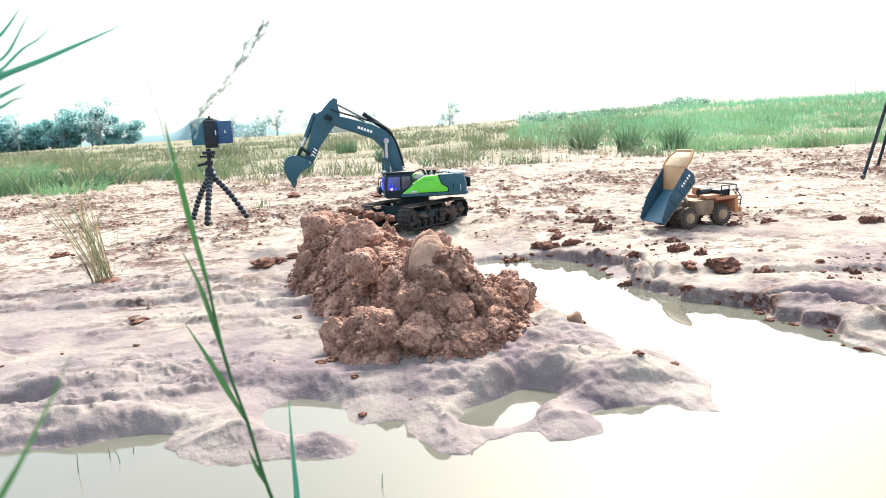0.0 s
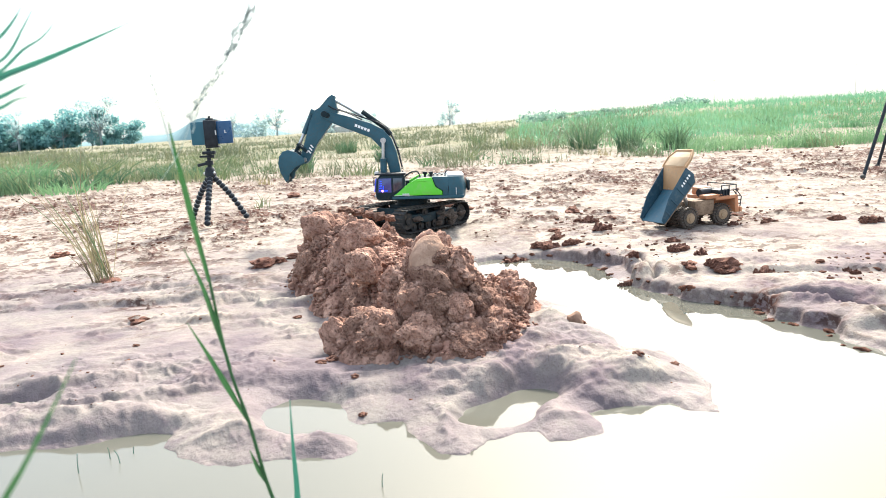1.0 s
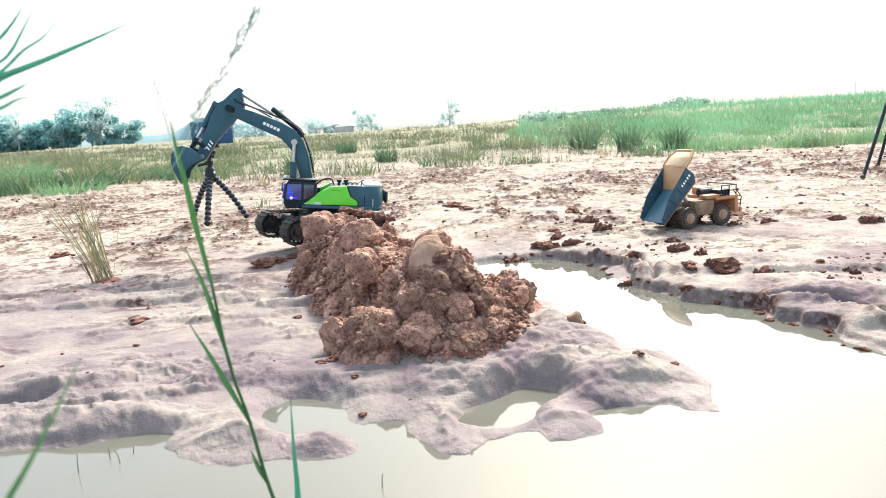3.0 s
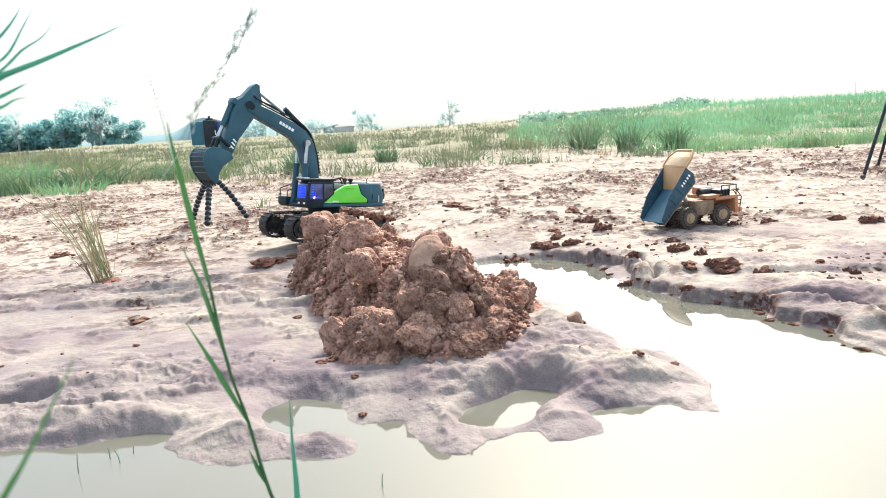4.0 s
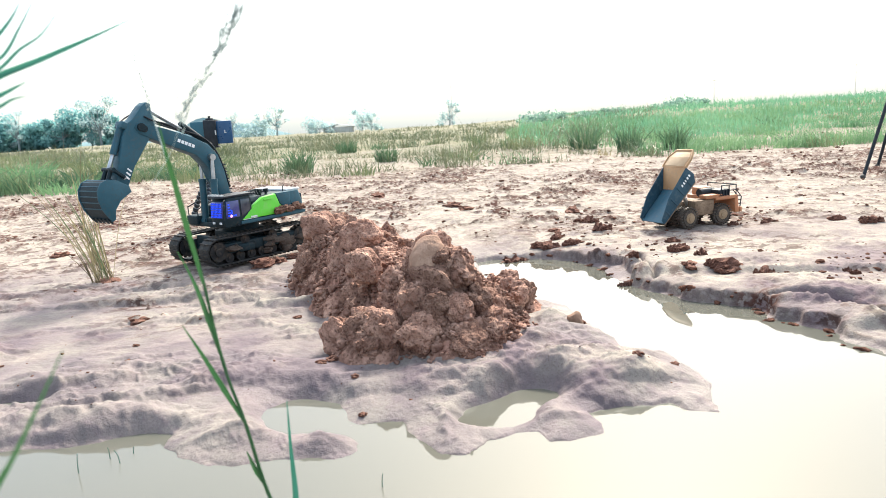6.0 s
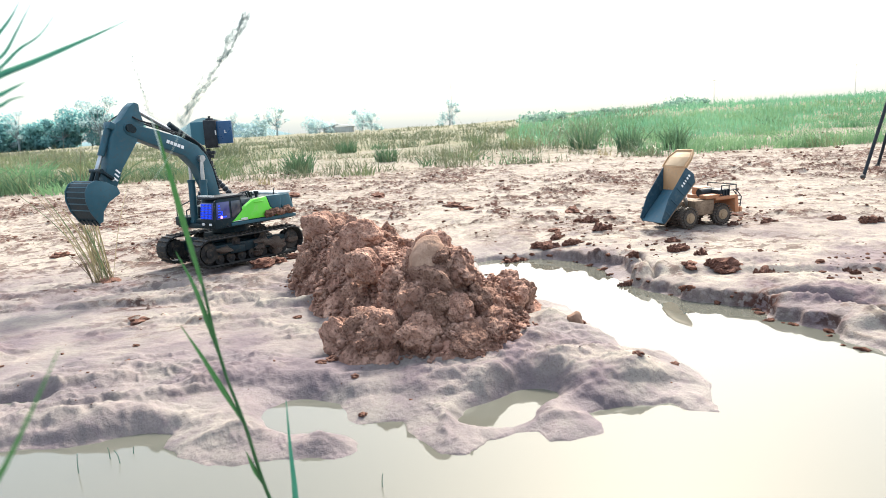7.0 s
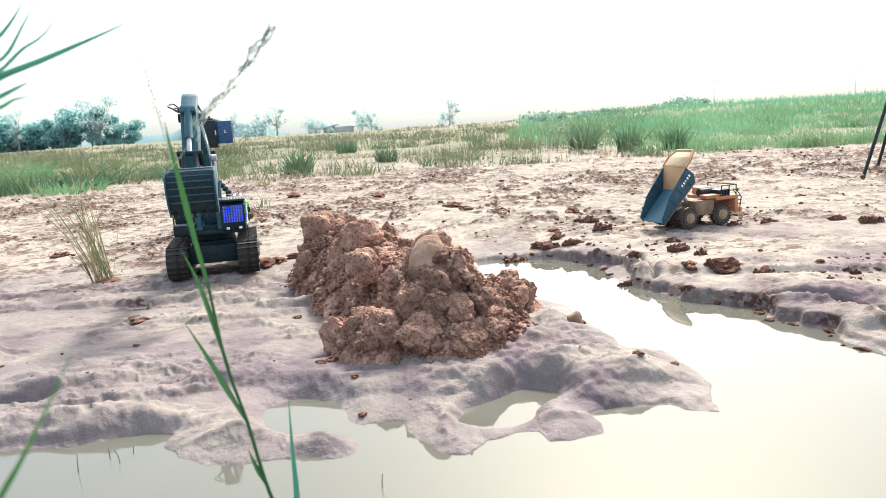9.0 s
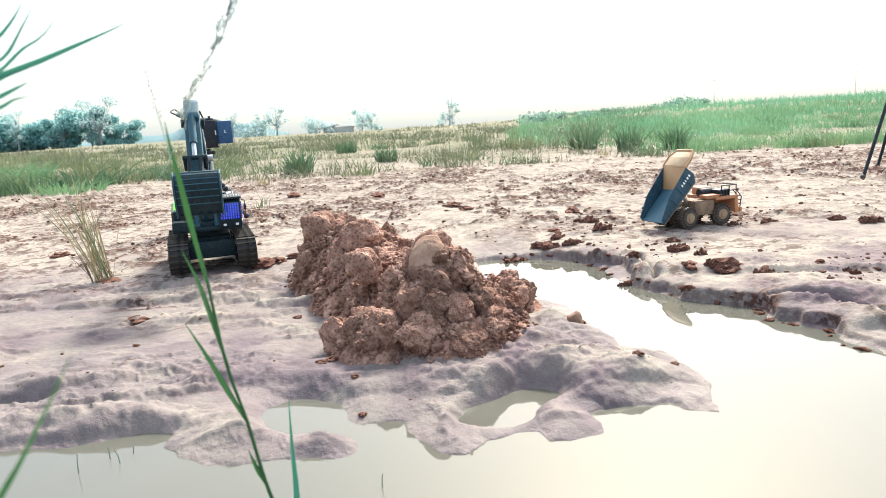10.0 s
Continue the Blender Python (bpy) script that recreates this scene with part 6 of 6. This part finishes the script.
def scatter_tufts():
    """Low grass tufts over the flat, where it meets the field."""
    rnd = random.Random(77)
    spots = [(rnd.uniform(-0.62, 0.60), rnd.uniform(5.0, 11.0)) for _ in range(34)]
    for k, (s, y) in enumerate(spots):
        green = rnd.random() < 0.55
        build_tuft(s * y, y, rnd.randint(25, 60), rnd.uniform(0.08, 0.20), rnd.uniform(0.05, 0.16), L_TUFT if green else L_FIELD, 300 + k,
                   "low dark green grass tuft on the flat" if green else "low straw-green grass tuft on the flat", 0.007, 0.9)


scatter_tufts()


def build_dry_tuft():
    x, y = -0.915, 1.80
    tf = thing("dry_grass_tuft", "straggling half-dry grass tuft rooted in the mud", "grass", pose(x, y, ground_z(x, y) - 0.004))
    rnd = random.Random(8)
    for k in range(46):
        a = rnd.uniform(0, math.tau)
        p = Vector((0.028 * math.cos(a), 0.02 * math.sin(a), 0))
        h = rnd.choice((0.05, 0.10, 0.16, 0.20, 0.26, 0.30)) * rnd.uniform(0.8, 1.15)
        lean = Vector((rnd.gauss(-0.30, 0.22), rnd.gauss(0, 0.2), 0)) * h
        pts = curve_points([p, p + lean * 0.4 + Vector((0, 0, h * 0.5)), p + lean + Vector((0, 0, h))], 8)
        bm = bmesh.new()
        ribbon(bm, pts, rnd.uniform(0.0018, 0.0042), 0.0004, face=(rnd.uniform(-0.5, 0.5), -1, 0))
        part("blade", bm, L_STALK if h < 0.12 else L_DRY if k % 3 else L_FIELD, tf)
    bm = bmesh.new()
    add_tube(bm, curve_points([(0, 0, 0), (-0.03, 0, 0.16), (-0.02, 0, 0.30), (-0.005, 0, 0.38)], 14), 0.0014, 5, 0.0005)
    part("stalk", bm, L_DRY, tf)
    bm = bmesh.new()
    add_tube(bm, curve_points([(0, 0, 0), (-0.02, 0.02, 0.12), (0.01, 0.02, 0.19), (0.03, 0.02, 0.18)], 12), 0.0012, 5, 0.0005)
    part("stalk", bm, L_DRY, tf)
    part("root_clod", lumpy(61, 3, 0.3, 1.6, 0.7), M_CLOD, tf, m=pose(0.012, -0.005, 0.004) @ Matrix.Diagonal((0.035, 0.025, 0.018, 1)))


build_dry_tuft()


# ---- far trees, hill, shed, masts ----
def build_tree(x, y, h, crown, mat, seed, label, squat=0.75, n=900):
    base = ground_z(x, y)
    tr = thing("tree", label, "tree", pose(x, y, base), group="far trees")
    rnd = random.Random(seed)
    bm = bmesh.new()
    add_tube(bm, curve_points([(0, 0, -0.1), (0.1, 0, h * 0.35), (0, 0.1, h * 0.75)], 8), h * 0.03, 6, h * 0.008)
    lobes = []
    for k in range(15):
        a, r = rnd.uniform(0, math.tau), crown * rnd.uniform(0.2, 0.8)
        z = h * rnd.uniform(0.06 if squat > 0.7 else 0.3, 0.9)
        c = Vector((r * math.cos(a), r * math.sin(a) * 0.6, z))
        lobes.append((c, crown * rnd.uniform(0.16, 0.40)))
        add_tube(bm, curve_points([(0, 0, h * 0.3), c * 0.55 + Vector((0, 0, h * 0.1)), c], 5), h * 0.010, 5, h * 0.003)
    part("trunk", bm, M_BARK, tr)
    bm = bmesh.new()
    for k in range(n):
        c, r = rnd.choice(lobes)
        d = Vector((rnd.gauss(0, 1), rnd.gauss(0, 1), rnd.gauss(0, 1))).normalized()
        p = c + Vector((d.x, d.y, d.z * squat)) * r * rnd.random() ** 0.4
        s = crown * rnd.uniform(0.025, 0.065)
        u = Vector((rnd.gauss(0, 1), rnd.gauss(0, 1), rnd.gauss(0, 1))).normalized() * s
        w = u.cross(d).normalized() * s * 0.6
        bm.faces.new([bm.verts.new(p - u), bm.verts.new(p + w), bm.verts.new(p + u), bm.verts.new(p - w)])
    part("crown", bm, mat, tr, smooth=False)
    return tr


def build_far():
    # leaf colours of these trees already hold the haze of the distance
    dense, pale = "dense dark tree on the horizon, haze in its blue-green colour", "thin tree on the horizon, haze in its pale colour"
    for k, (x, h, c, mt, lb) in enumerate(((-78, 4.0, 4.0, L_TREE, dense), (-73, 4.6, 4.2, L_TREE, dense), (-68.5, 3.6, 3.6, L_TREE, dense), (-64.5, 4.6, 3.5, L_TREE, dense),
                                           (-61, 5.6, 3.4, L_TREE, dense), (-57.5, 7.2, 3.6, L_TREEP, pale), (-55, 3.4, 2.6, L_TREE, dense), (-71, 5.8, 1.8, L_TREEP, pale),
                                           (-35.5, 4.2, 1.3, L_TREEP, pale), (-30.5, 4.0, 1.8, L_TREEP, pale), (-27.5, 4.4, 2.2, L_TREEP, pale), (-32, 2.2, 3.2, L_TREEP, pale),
                                           (-20, 2.3, 3.0, L_TREEP, pale), (-13, 3.2, 2.6, L_TREEP, pale), (-11, 2.4, 2.0, L_TREEP, pale), (2.4, 3.9, 2.2, L_TREEP, "small round tree on the horizon, haze in its pale colour"))):
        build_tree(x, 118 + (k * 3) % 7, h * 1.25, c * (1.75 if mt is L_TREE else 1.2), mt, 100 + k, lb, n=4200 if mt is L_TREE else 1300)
    for k, (x, y, h, c) in enumerate(((8.3, 24, 0.32, 1.2), (6.2, 24, 0.24, 0.6), (5.2, 24, 0.26, 0.5), (4.6, 30, 0.40, 1.5), (9.0, 25, 0.26, 1.0))):
        b = build_tree(x, y, h, c, L_BUSH, 200 + k, "low rounded green bush in the tall grass", 0.6, 700)
        b.name = "bush"
        tagged(b, category="bush", group="field bushes")
    # low hill far off, its haze put into the material colour
    bm = bmesh.new()
    n = 40
    top = []
    for i in range(n + 1):
        s = i / n
        x = -190 + 120 * s
        z = 3.0 + 6.0 * math.exp(-((s - 0.62) / 0.10) ** 2) + 3.5 * math.exp(-((s - 0.80) / 0.2) ** 2) + 1.0 * noise.noise((s * 9, 0, 0))
        z *= min(1, 6 * s, 6 * (1 - s))
        top.append([bm.verts.new((x, 330, -1)), bm.verts.new((x, 345, z)), bm.verts.new((x, 380, -1))])
    for a, b in zip(top, top[1:]):
        bm.faces.new((a[0], b[0], b[1], a[1]))
        bm.faces.new((a[1], b[1], b[2], a[2]))
    tagged(part("hill", bm, M_HILL), "low hill on the horizon, haze in its blue-grey colour", "hill", kind="structure")
    # far shed
    sh = thing("shed", "far low pale shed under a sheet roof", "building", pose(-16.9, 121, ground_z(-16.9, 121)))
    bm = bmesh.new()
    add_box(bm, (0, 0, 0.45), (5.0, 3.0, 1.2), 0.02)
    part("wall", bm, M_WALL, sh)
    bm = bmesh.new()
    add_profile(bm, [(-2.9, 1.05), (0, 1.5), (2.9, 1.05), (2.9, 0.98), (0, 1.4), (-2.9, 0.98)], -1.8, 1.8)
    part("roof", bm, M_ROOF, sh)
    for x, y, h in ((1.45, 60, 7.5), (36.3, 60, 3.0), (24.1, 60, 2.4)):
        ml = thing("mast", "thin pale mast far across the field", "mast", pose(x, y, ground_z(x, y)), group="masts")
        bm = bmesh.new()
        add_rod(bm, (0, 0, -0.2), (0, 0, h), 0.03, 0.015, n=8)
        part("pole", bm, M_POLE, ml)
        bm = bmesh.new()
        add_box(bm, (0, 0, h - 0.2), (0.35, 0.05, 0.04))
        part("cross_arm", bm, M_POLE, ml)


build_far()


# ---- clods on the mud ----
def broken_slab(ob, seed, w, hh):
    """A torn piece of crust: one long lump with smaller ones crumbled off round it."""
    rnd = random.Random(900 + seed)
    for k in range(7):
        size = rnd.uniform(0.55, 0.75) if k == 0 else rnd.uniform(0.12, 0.42)
        a = rnd.uniform(0, math.tau)
        r = 0.0 if k == 0 else rnd.uniform(0.4, 1.0)
        m = pose(r * w * math.cos(a), 0.6 * r * w * math.sin(a), hh * 0.12, rnd.uniform(-25, 25), rnd.uniform(-25, 25), rnd.uniform(-40, 40))
        share("piece", CRUST_PIECES[rnd.randrange(10)], ob, m @ Matrix.Diagonal((w * size, w * size * 0.65, hh * (0.35 + 0.75 * size), 1)))


CRUST_PIECES = [mesh_of(lumpy(120 + 7 * k, 3, 0.5, 2.0, 1.0), "piece", M_CLOD) for k in range(10)]


def build_clods():
    def one(x, y, s, k, label):
        g = ground_z(x, y)
        ob = part("clod", lumpy(80 + k, 3, 0.42, 2.0, 0.55), M_CLOD, None, m=pose(x, y, g + 0.12 * s, 0, 0, 40 * k) @ Matrix.Diagonal((s * 1.25, s, s, 1)))
        tagged(ob, label, "clod", "loose clods")
    dark, red = "dark wet clod lying on the mud", "russet clod of crusted mud"
    for k, (x, y, s, lb) in enumerate(((-0.63, 1.36, 0.016, dark), (-0.655, 1.39, 0.008, dark), (-0.50, 1.86, 0.028, red), (-0.47, 1.90, 0.022, red), (-0.43, 1.95, 0.02, red),
                                       (-0.20, 1.01, 0.007, dark), (-0.185, 1.03, 0.008, dark), (-0.14, 0.955, 0.005, dark), (-0.12, 0.86, 0.005, dark), (0.243, 1.20, 0.008, dark),
                                       (0.30, 1.075, 0.010, dark), (0.335, 0.965, 0.006, dark), (0.27, 0.93, 0.006, dark), (-0.57, 1.20, 0.005, dark), (-0.30, 1.33, 0.007, dark),
                                       (0.47, 2.42, 0.026, red), (0.55, 1.50, 0.016, red), (0.62, 1.46, 0.018, red), (0.60, 1.72, 0.016, red), (0.35, 2.1, 0.016, red),
                                       (-0.30, 3.3, 0.03, red), (-0.75, 3.5, 0.03, red), (0.05, 2.75, 0.026, red), (0.1, 2.65, 0.022, red), (-1.25, 2.2, 0.022, red))):
        one(x, y, s, k, lb)
    for k, (x, y, w, hh) in enumerate(((0.629, 1.469, 0.0365, 0.0146), (0.606, 1.501, 0.0186, 0.0131), (0.677, 1.409, 0.0210, 0.0123), (0.609, 1.715, 0.0313, 0.0149), (0.623, 1.618, 0.0228, 0.0141),
                                      (0.621, 1.815, 0.0180, 0.0113), (0.478, 2.220, 0.0386, 0.0193), (0.362, 1.885, 0.0281, 0.0141), (0.473, 2.018, 0.0301, 0.0176), (0.338, 1.992, 0.0330, 0.0149),
                                      (0.289, 1.891, 0.0392, 0.0165), (0.460, 1.624, 0.0161, 0.0121), (0.413, 1.505, 0.0187, 0.0131), (0.874, 2.010, 0.0200, 0.0112), (0.969, 1.996, 0.0331, 0.0112),
                                      (1.188, 2.027, 0.0302, 0.0126), (1.228, 1.926, 0.0319, 0.0168), (0.510, 1.261, 0.0209, 0.0172), (0.527, 1.205, 0.0230, 0.0135), (0.561, 1.107, 0.0183, 0.0096),
                                      (0.609, 1.044, 0.0130, 0.0091), (0.842, 1.386, 0.0080, 0.0103), (0.831, 1.345, 0.0123, 0.0100), (0.189, 1.852, 0.0460, 0.0184))):
        ob = thing("broken_clod", "broken russet slab of crusted mud by the pool", "clod", pose(x, y, ground_z(x, y), 0, 0, 9 * (k % 5) - 18), group="loose clods")
        broken_slab(ob, k, w, hh)
    st = part("stone", lumpy(95, 3, 0.22, 1.3, 0.8), M_HEAPS, None, m=pose(0.232, 1.185, ground_z(0.232, 1.185) + 0.006, 0, 0, 30) @ Matrix.Diagonal((0.015, 0.013, 0.017, 1)))
    tagged(st, "small rounded pinkish lump of clay on the wet mud", "stone")
    rnd = random.Random(17)
    vs, fs = [], []
    bases = []
    for k in range(6):
        b = lumpy(150 + k, 1, 0.5, 1.6, 0.7)
        b.verts.ensure_lookup_table()
        bases.append(([v.co.copy() for v in b.verts], [[v.index for v in f.verts] for f in b.faces]))
        b.free()
    xs, ys = [], []
    while len(xs) < 16000:
        y = 0.85 * (8.0 / 0.85) ** rnd.random()
        x = y * rnd.uniform(-0.72, 0.75)
        xs.append(x)
        ys.append(y)
    X, Y = np.array(xs), np.array(ys)
    Z, C, W, _ = ground_height(X, Y)
    D = shore_distance(X, Y)
    dens = fbm(X * 2.6, Y * 2.6, 3, 41)
    for x, y, z, c, d, q in zip(X, Y, Z, C, D, dens):
        smooth = y < 2.15 and not (x > 0.35 and q > 0.22)
        if d < 0.03 or (smooth and rnd.random() < (0.992 if q < 0.1 else 0.95)) or (not smooth and c < 0.35 and rnd.random() < (0.88 if q < 0.1 else 0.62)):
            continue
        s = 0.0013 + (0.0035 * rnd.random() ** 4 if smooth else 0.005 * rnd.random() ** 4 * (1 + 0.5 * y / 3))
        co, fa = rnd.choice(bases)
        a = rnd.uniform(0, math.tau)
        ca, sa = math.cos(a), math.sin(a)
        o = len(vs)
        st = rnd.uniform(0.8, 1.5)
        vs += [(x + s * (p.x * st * ca - p.y * sa), y + s * (p.x * st * sa + p.y * ca), z + s * (p.z + 0.15)) for p in co]
        fs += [[i + o for i in f] for f in fa]
    me = bpy.data.meshes.new("loose_soil")
    me.from_pydata(vs, [], fs)
    me.materials.append(M_CRUMB)
    tagged(new("loose_soil", me), "scattered russet crumbs of dried mud", "soil crumbs", kind="stuff")


build_clods()


def build_bank_lumps():
    """Broken wet lumps along the lip of the far bank."""
    rnd = random.Random(31)
    vs, fs = [], []
    bases = []
    for k in range(6):
        b = lumpy(170 + k, 3, 0.40, 1.6, 0.85)
        b.verts.ensure_lookup_table()
        bases.append(([v.co.copy() for v in b.verts], [[v.index for v in f.verts] for f in b.faces]))
        b.free()
    line = curve_points([(x, y, 0) for x, y in SHORE_FAR[4:]], 400)
    for k in range(46):
        p = line[rnd.randrange(401)]
        off = abs(rnd.gauss(0, 0.010))
        n = Vector((0.82, 0.57, 0)) if p.y < 1.7 else Vector((0.1, 1, 0))
        x, y = p.x + n.x * off, p.y + n.y * off
        s = rnd.choice((0.003, 0.004, 0.006, 0.008, 0.010)) * rnd.uniform(0.7, 1.2) * (0.55 if y > 1.75 else 1.0)
        z = max(0.0, ground_z(x, y)) - 0.25 * s
        co, fa = rnd.choice(bases)
        a = rnd.uniform(-0.9, 0.2)
        ca, sa, st = math.cos(a), math.sin(a), rnd.uniform(0.9, 1.6)
        o = len(vs)
        vs += [(x + s * (q.x * st * ca - q.y * sa), y + s * (q.x * st * sa + q.y * ca), z + s * 0.8 * q.z) for q in co]
        fs += [[i + o for i in f] for f in fa]
    me = bpy.data.meshes.new("bank_lumps")
    me.from_pydata(vs, [], fs)
    me.materials.append(M_CRUMB)
    me.shade_smooth()
    tagged(new("bank_lumps", me), "dark wet broken lumps along the bank of the pool", "soil lumps", kind="stuff")


build_bank_lumps()


# ---- what moves ----
# seconds, place of the slewing ring on the ground, heading of the tracks, nose-up pitch
TRAVEL = [(0.0, -0.092, 2.376, 0.047, 234, 1.2), (1.0, -0.096, 2.293, 0.048, 230, 1.7), (2.0, -0.258, 2.134, 0.055, 222, 5.0), (2.5, -0.350, 2.088, 0.057, 219, 6.0), (2.7, -0.366, 2.084, 0.057, 218, 6.2),
          (3.8, -0.376, 2.140, 0.051, 219, 6.0), (4.5, -0.371, 2.180, 0.046, 221, 5.2), (5.0, -0.455, 2.050, 0.050, 224, 1.5), (5.5, -0.557, 2.006, 0.042, 226, -2.0),
          (6.8, -0.610, 1.968, 0.037, 229, 0.5), (7.5, -0.614, 1.940, 0.037, 235, 0.8), (8.0, -0.615, 1.900, 0.036, 258, 1.5), (8.5, -0.615, 1.870, 0.037, 273, 1.2),
          (9.0, -0.619, 1.842, 0.037, 285, 0.0), (9.5, -0.640, 1.885, 0.036, 289, -1.0), (10.0, -0.656, 1.915, 0.038, 290, -0.5)]
# seconds, heading of the upper works, boom, stick and bucket angles in the boom's plane
ARM = [(0.0, 193.2, 45.1, 115.7, -57.5), (1.0, 180.6, 46.7, 116.6, -51.5), (2.0, 182.0, 48.5, 119.7, -50.4), (2.7, 183.0, 45.7, 118.6, -53.7), (3.8, 218.5, 50.0, 116.0, -63.1),
       (4.5, 225.2, 48.9, 113.5, -59.5), (5.0, 231.7, 46.1, 113.9, -58.2), (5.5, 231.8, 48.0, 116.4, -56.9), (6.8, 233.2, 46.1, 114.4, -58.8), (7.5, 236.0, 45.2, 113.5, -53.5),
       (8.0, 259.3, 48.5, 115.0, -53.9), (8.5, 273.0, 45.6, 126.5, -62.0), (9.0, 283.8, 49.2, 127.5, -63.0), (9.5, 287.7, 50.9, 127.5, -62.0), (10.0, 287.0, 47.0, 127.8, -62.0)]


def glide(rows, t):
    """Values at t, by a line through the rows that does not overshoot."""
    tt = np.array([r[0] for r in rows])
    v = np.array([r[1:] for r in rows], float)
    k = int(np.clip(np.searchsorted(tt, t) - 1, 0, len(tt) - 2))
    h = np.diff(tt)[:, None]
    dl = np.diff(v, axis=0) / h

    def slope(i):
        if i == 0 or i == len(tt) - 1:
            return dl[0 if i == 0 else -1] * 0.5
        a, b = dl[i - 1], dl[i]
        return np.where(a * b > 0, 2 * a * b / (a + b + 1e-12 * np.sign(a + b + 1e-15)), 0)
    s = (t - tt[k]) / h[k, 0]
    return ((2 * s ** 3 - 3 * s ** 2 + 1) * v[k] + (s ** 3 - 2 * s ** 2 + s) * h[k, 0] * slope(k)
            + (-2 * s ** 3 + 3 * s ** 2) * v[k + 1] + (s ** 3 - s ** 2) * h[k, 0] * slope(k + 1))


def turn_y(deg):
    return Matrix.Rotation(radians(-deg), 4, "Y")


# seconds and lean of the reeds in degrees: whole plant, seed head
SWAY = [(0.0, 0.0, 0.0), (0.5, -0.32, 1.6), (1.0, 0.32, -5.9), (1.5, -0.1, -4.6), (2.0, 0.0, -2.0), (2.5, 0.75, -5.7), (3.2, 0.4, -5.0), (4.0, 0.2, -4.7), (4.5, 0.54, -6.3), (5.0, -0.65, -1.5),
        (5.5, -0.43, -7.7), (6.2, -0.6, -5.0), (7.0, -0.75, -2.9), (7.5, 0.32, -3.8), (8.0, 0.0, -0.6), (8.5, -0.1, -2.4), (9.0, 0.0, 2.0), (9.5, -0.75, -0.8), (10.0, 0.0, -9.8)]


def motions():
    ex, upper, boom, stick, bucket, barrels, rods, stick_rod = EX
    rows = {ob: [] for ob in (ex, upper, boom, stick, bucket, stick_rod, *(b for b, _ in barrels), *(r for r, _ in rods))}
    for i in range(41):
        t = i * 0.25
        x, y, z, track, pitch = glide(TRAVEL, t)
        face, bo, st, bu = glide(ARM, t)
        sw = pose(0, 0, 0, 0, 0, face - track)
        rows[ex].append((t, pose(x, y, z, 0, 0, face) @ turn_y(pitch) @ pose(0, 0, 0, 0, 0, track - face)))
        rows[upper].append((t, sw))
        mb = sw @ pose(FOOT[0], 0, FOOT[1]) @ turn_y(bo)
        rows[boom].append((t, mb))
        cb, sb = math.cos(radians(bo)), math.sin(radians(bo))
        cs, ss = math.cos(radians(st)), math.sin(radians(st))
        px, pz = FOOT[0] + BOOM * cb, FOOT[1] + BOOM * sb
        bx, bz = px - STICK * cs, pz - STICK * ss
        ms = sw @ pose(bx, 0, bz) @ turn_y(st)
        rows[stick].append((t, ms))
        rows[bucket].append((t, sw @ pose(bx, 0, bz) @ turn_y(bu)))
        # lift cylinders between the frame and the boom
        ax, az = 0.095, 0.115
        jx, jz = FOOT[0] + 0.165 * cb - 0.075 * sb, FOOT[1] + 0.165 * sb + 0.075 * cb
        ang = math.degrees(math.atan2(jz - az, jx - ax))
        for ob, yy in barrels:
            rows[ob].append((t, sw @ pose(ax, yy, az) @ turn_y(ang)))
        for ob, yy in rods:
            rows[ob].append((t, sw @ pose(jx, yy, jz) @ turn_y(ang)))
        # stick cylinder's rod, from the boom's top to the stick's tail
        gx, gz = FOOT[0] + 0.175 * cb - 0.110 * sb, FOOT[1] + 0.175 * sb + 0.110 * cb
        ex2, ez2 = bx + 0.218 * cs, bz + 0.218 * ss
        a2 = math.degrees(math.atan2(ez2 - gz, ex2 - gx))
        rows[stick_rod].append((t, sw @ pose(ex2, 0, ez2) @ turn_y(a2)))
        carried = min(1.0, max(0.0, (t - 4.25) / 0.5))
        base, lift = rows[ex][-1][1] @ sw, 0.02 * math.sin(math.pi * carried)
        for ob, s, on_deck, on_heap in DECK_CLODS:
            p = on_heap.lerp(base @ on_deck, carried) + Vector((0, 0, lift))
            rows.setdefault(ob, []).append((t, Matrix.Translation(p) @ pose(0, 0, 0, 0, 0, face - 180)))
    for ob, rr in rows.items():
        walk(ob, rr)
    rd, head, bl, lo, tr = REED
    for ob, f in ((rd, 1.0), (bl, 0.8), (lo, 0.9), (tr, 0.25)):
        b = ob.matrix_basis.copy()
        walk(ob, [(t, b @ turn_y(-a * f)) for t, a, _ in SWAY])
    hb = head.matrix_basis.copy()
    walk(head, [(t, hb @ turn_y(-s)) for t, _, s in SWAY])


motions()
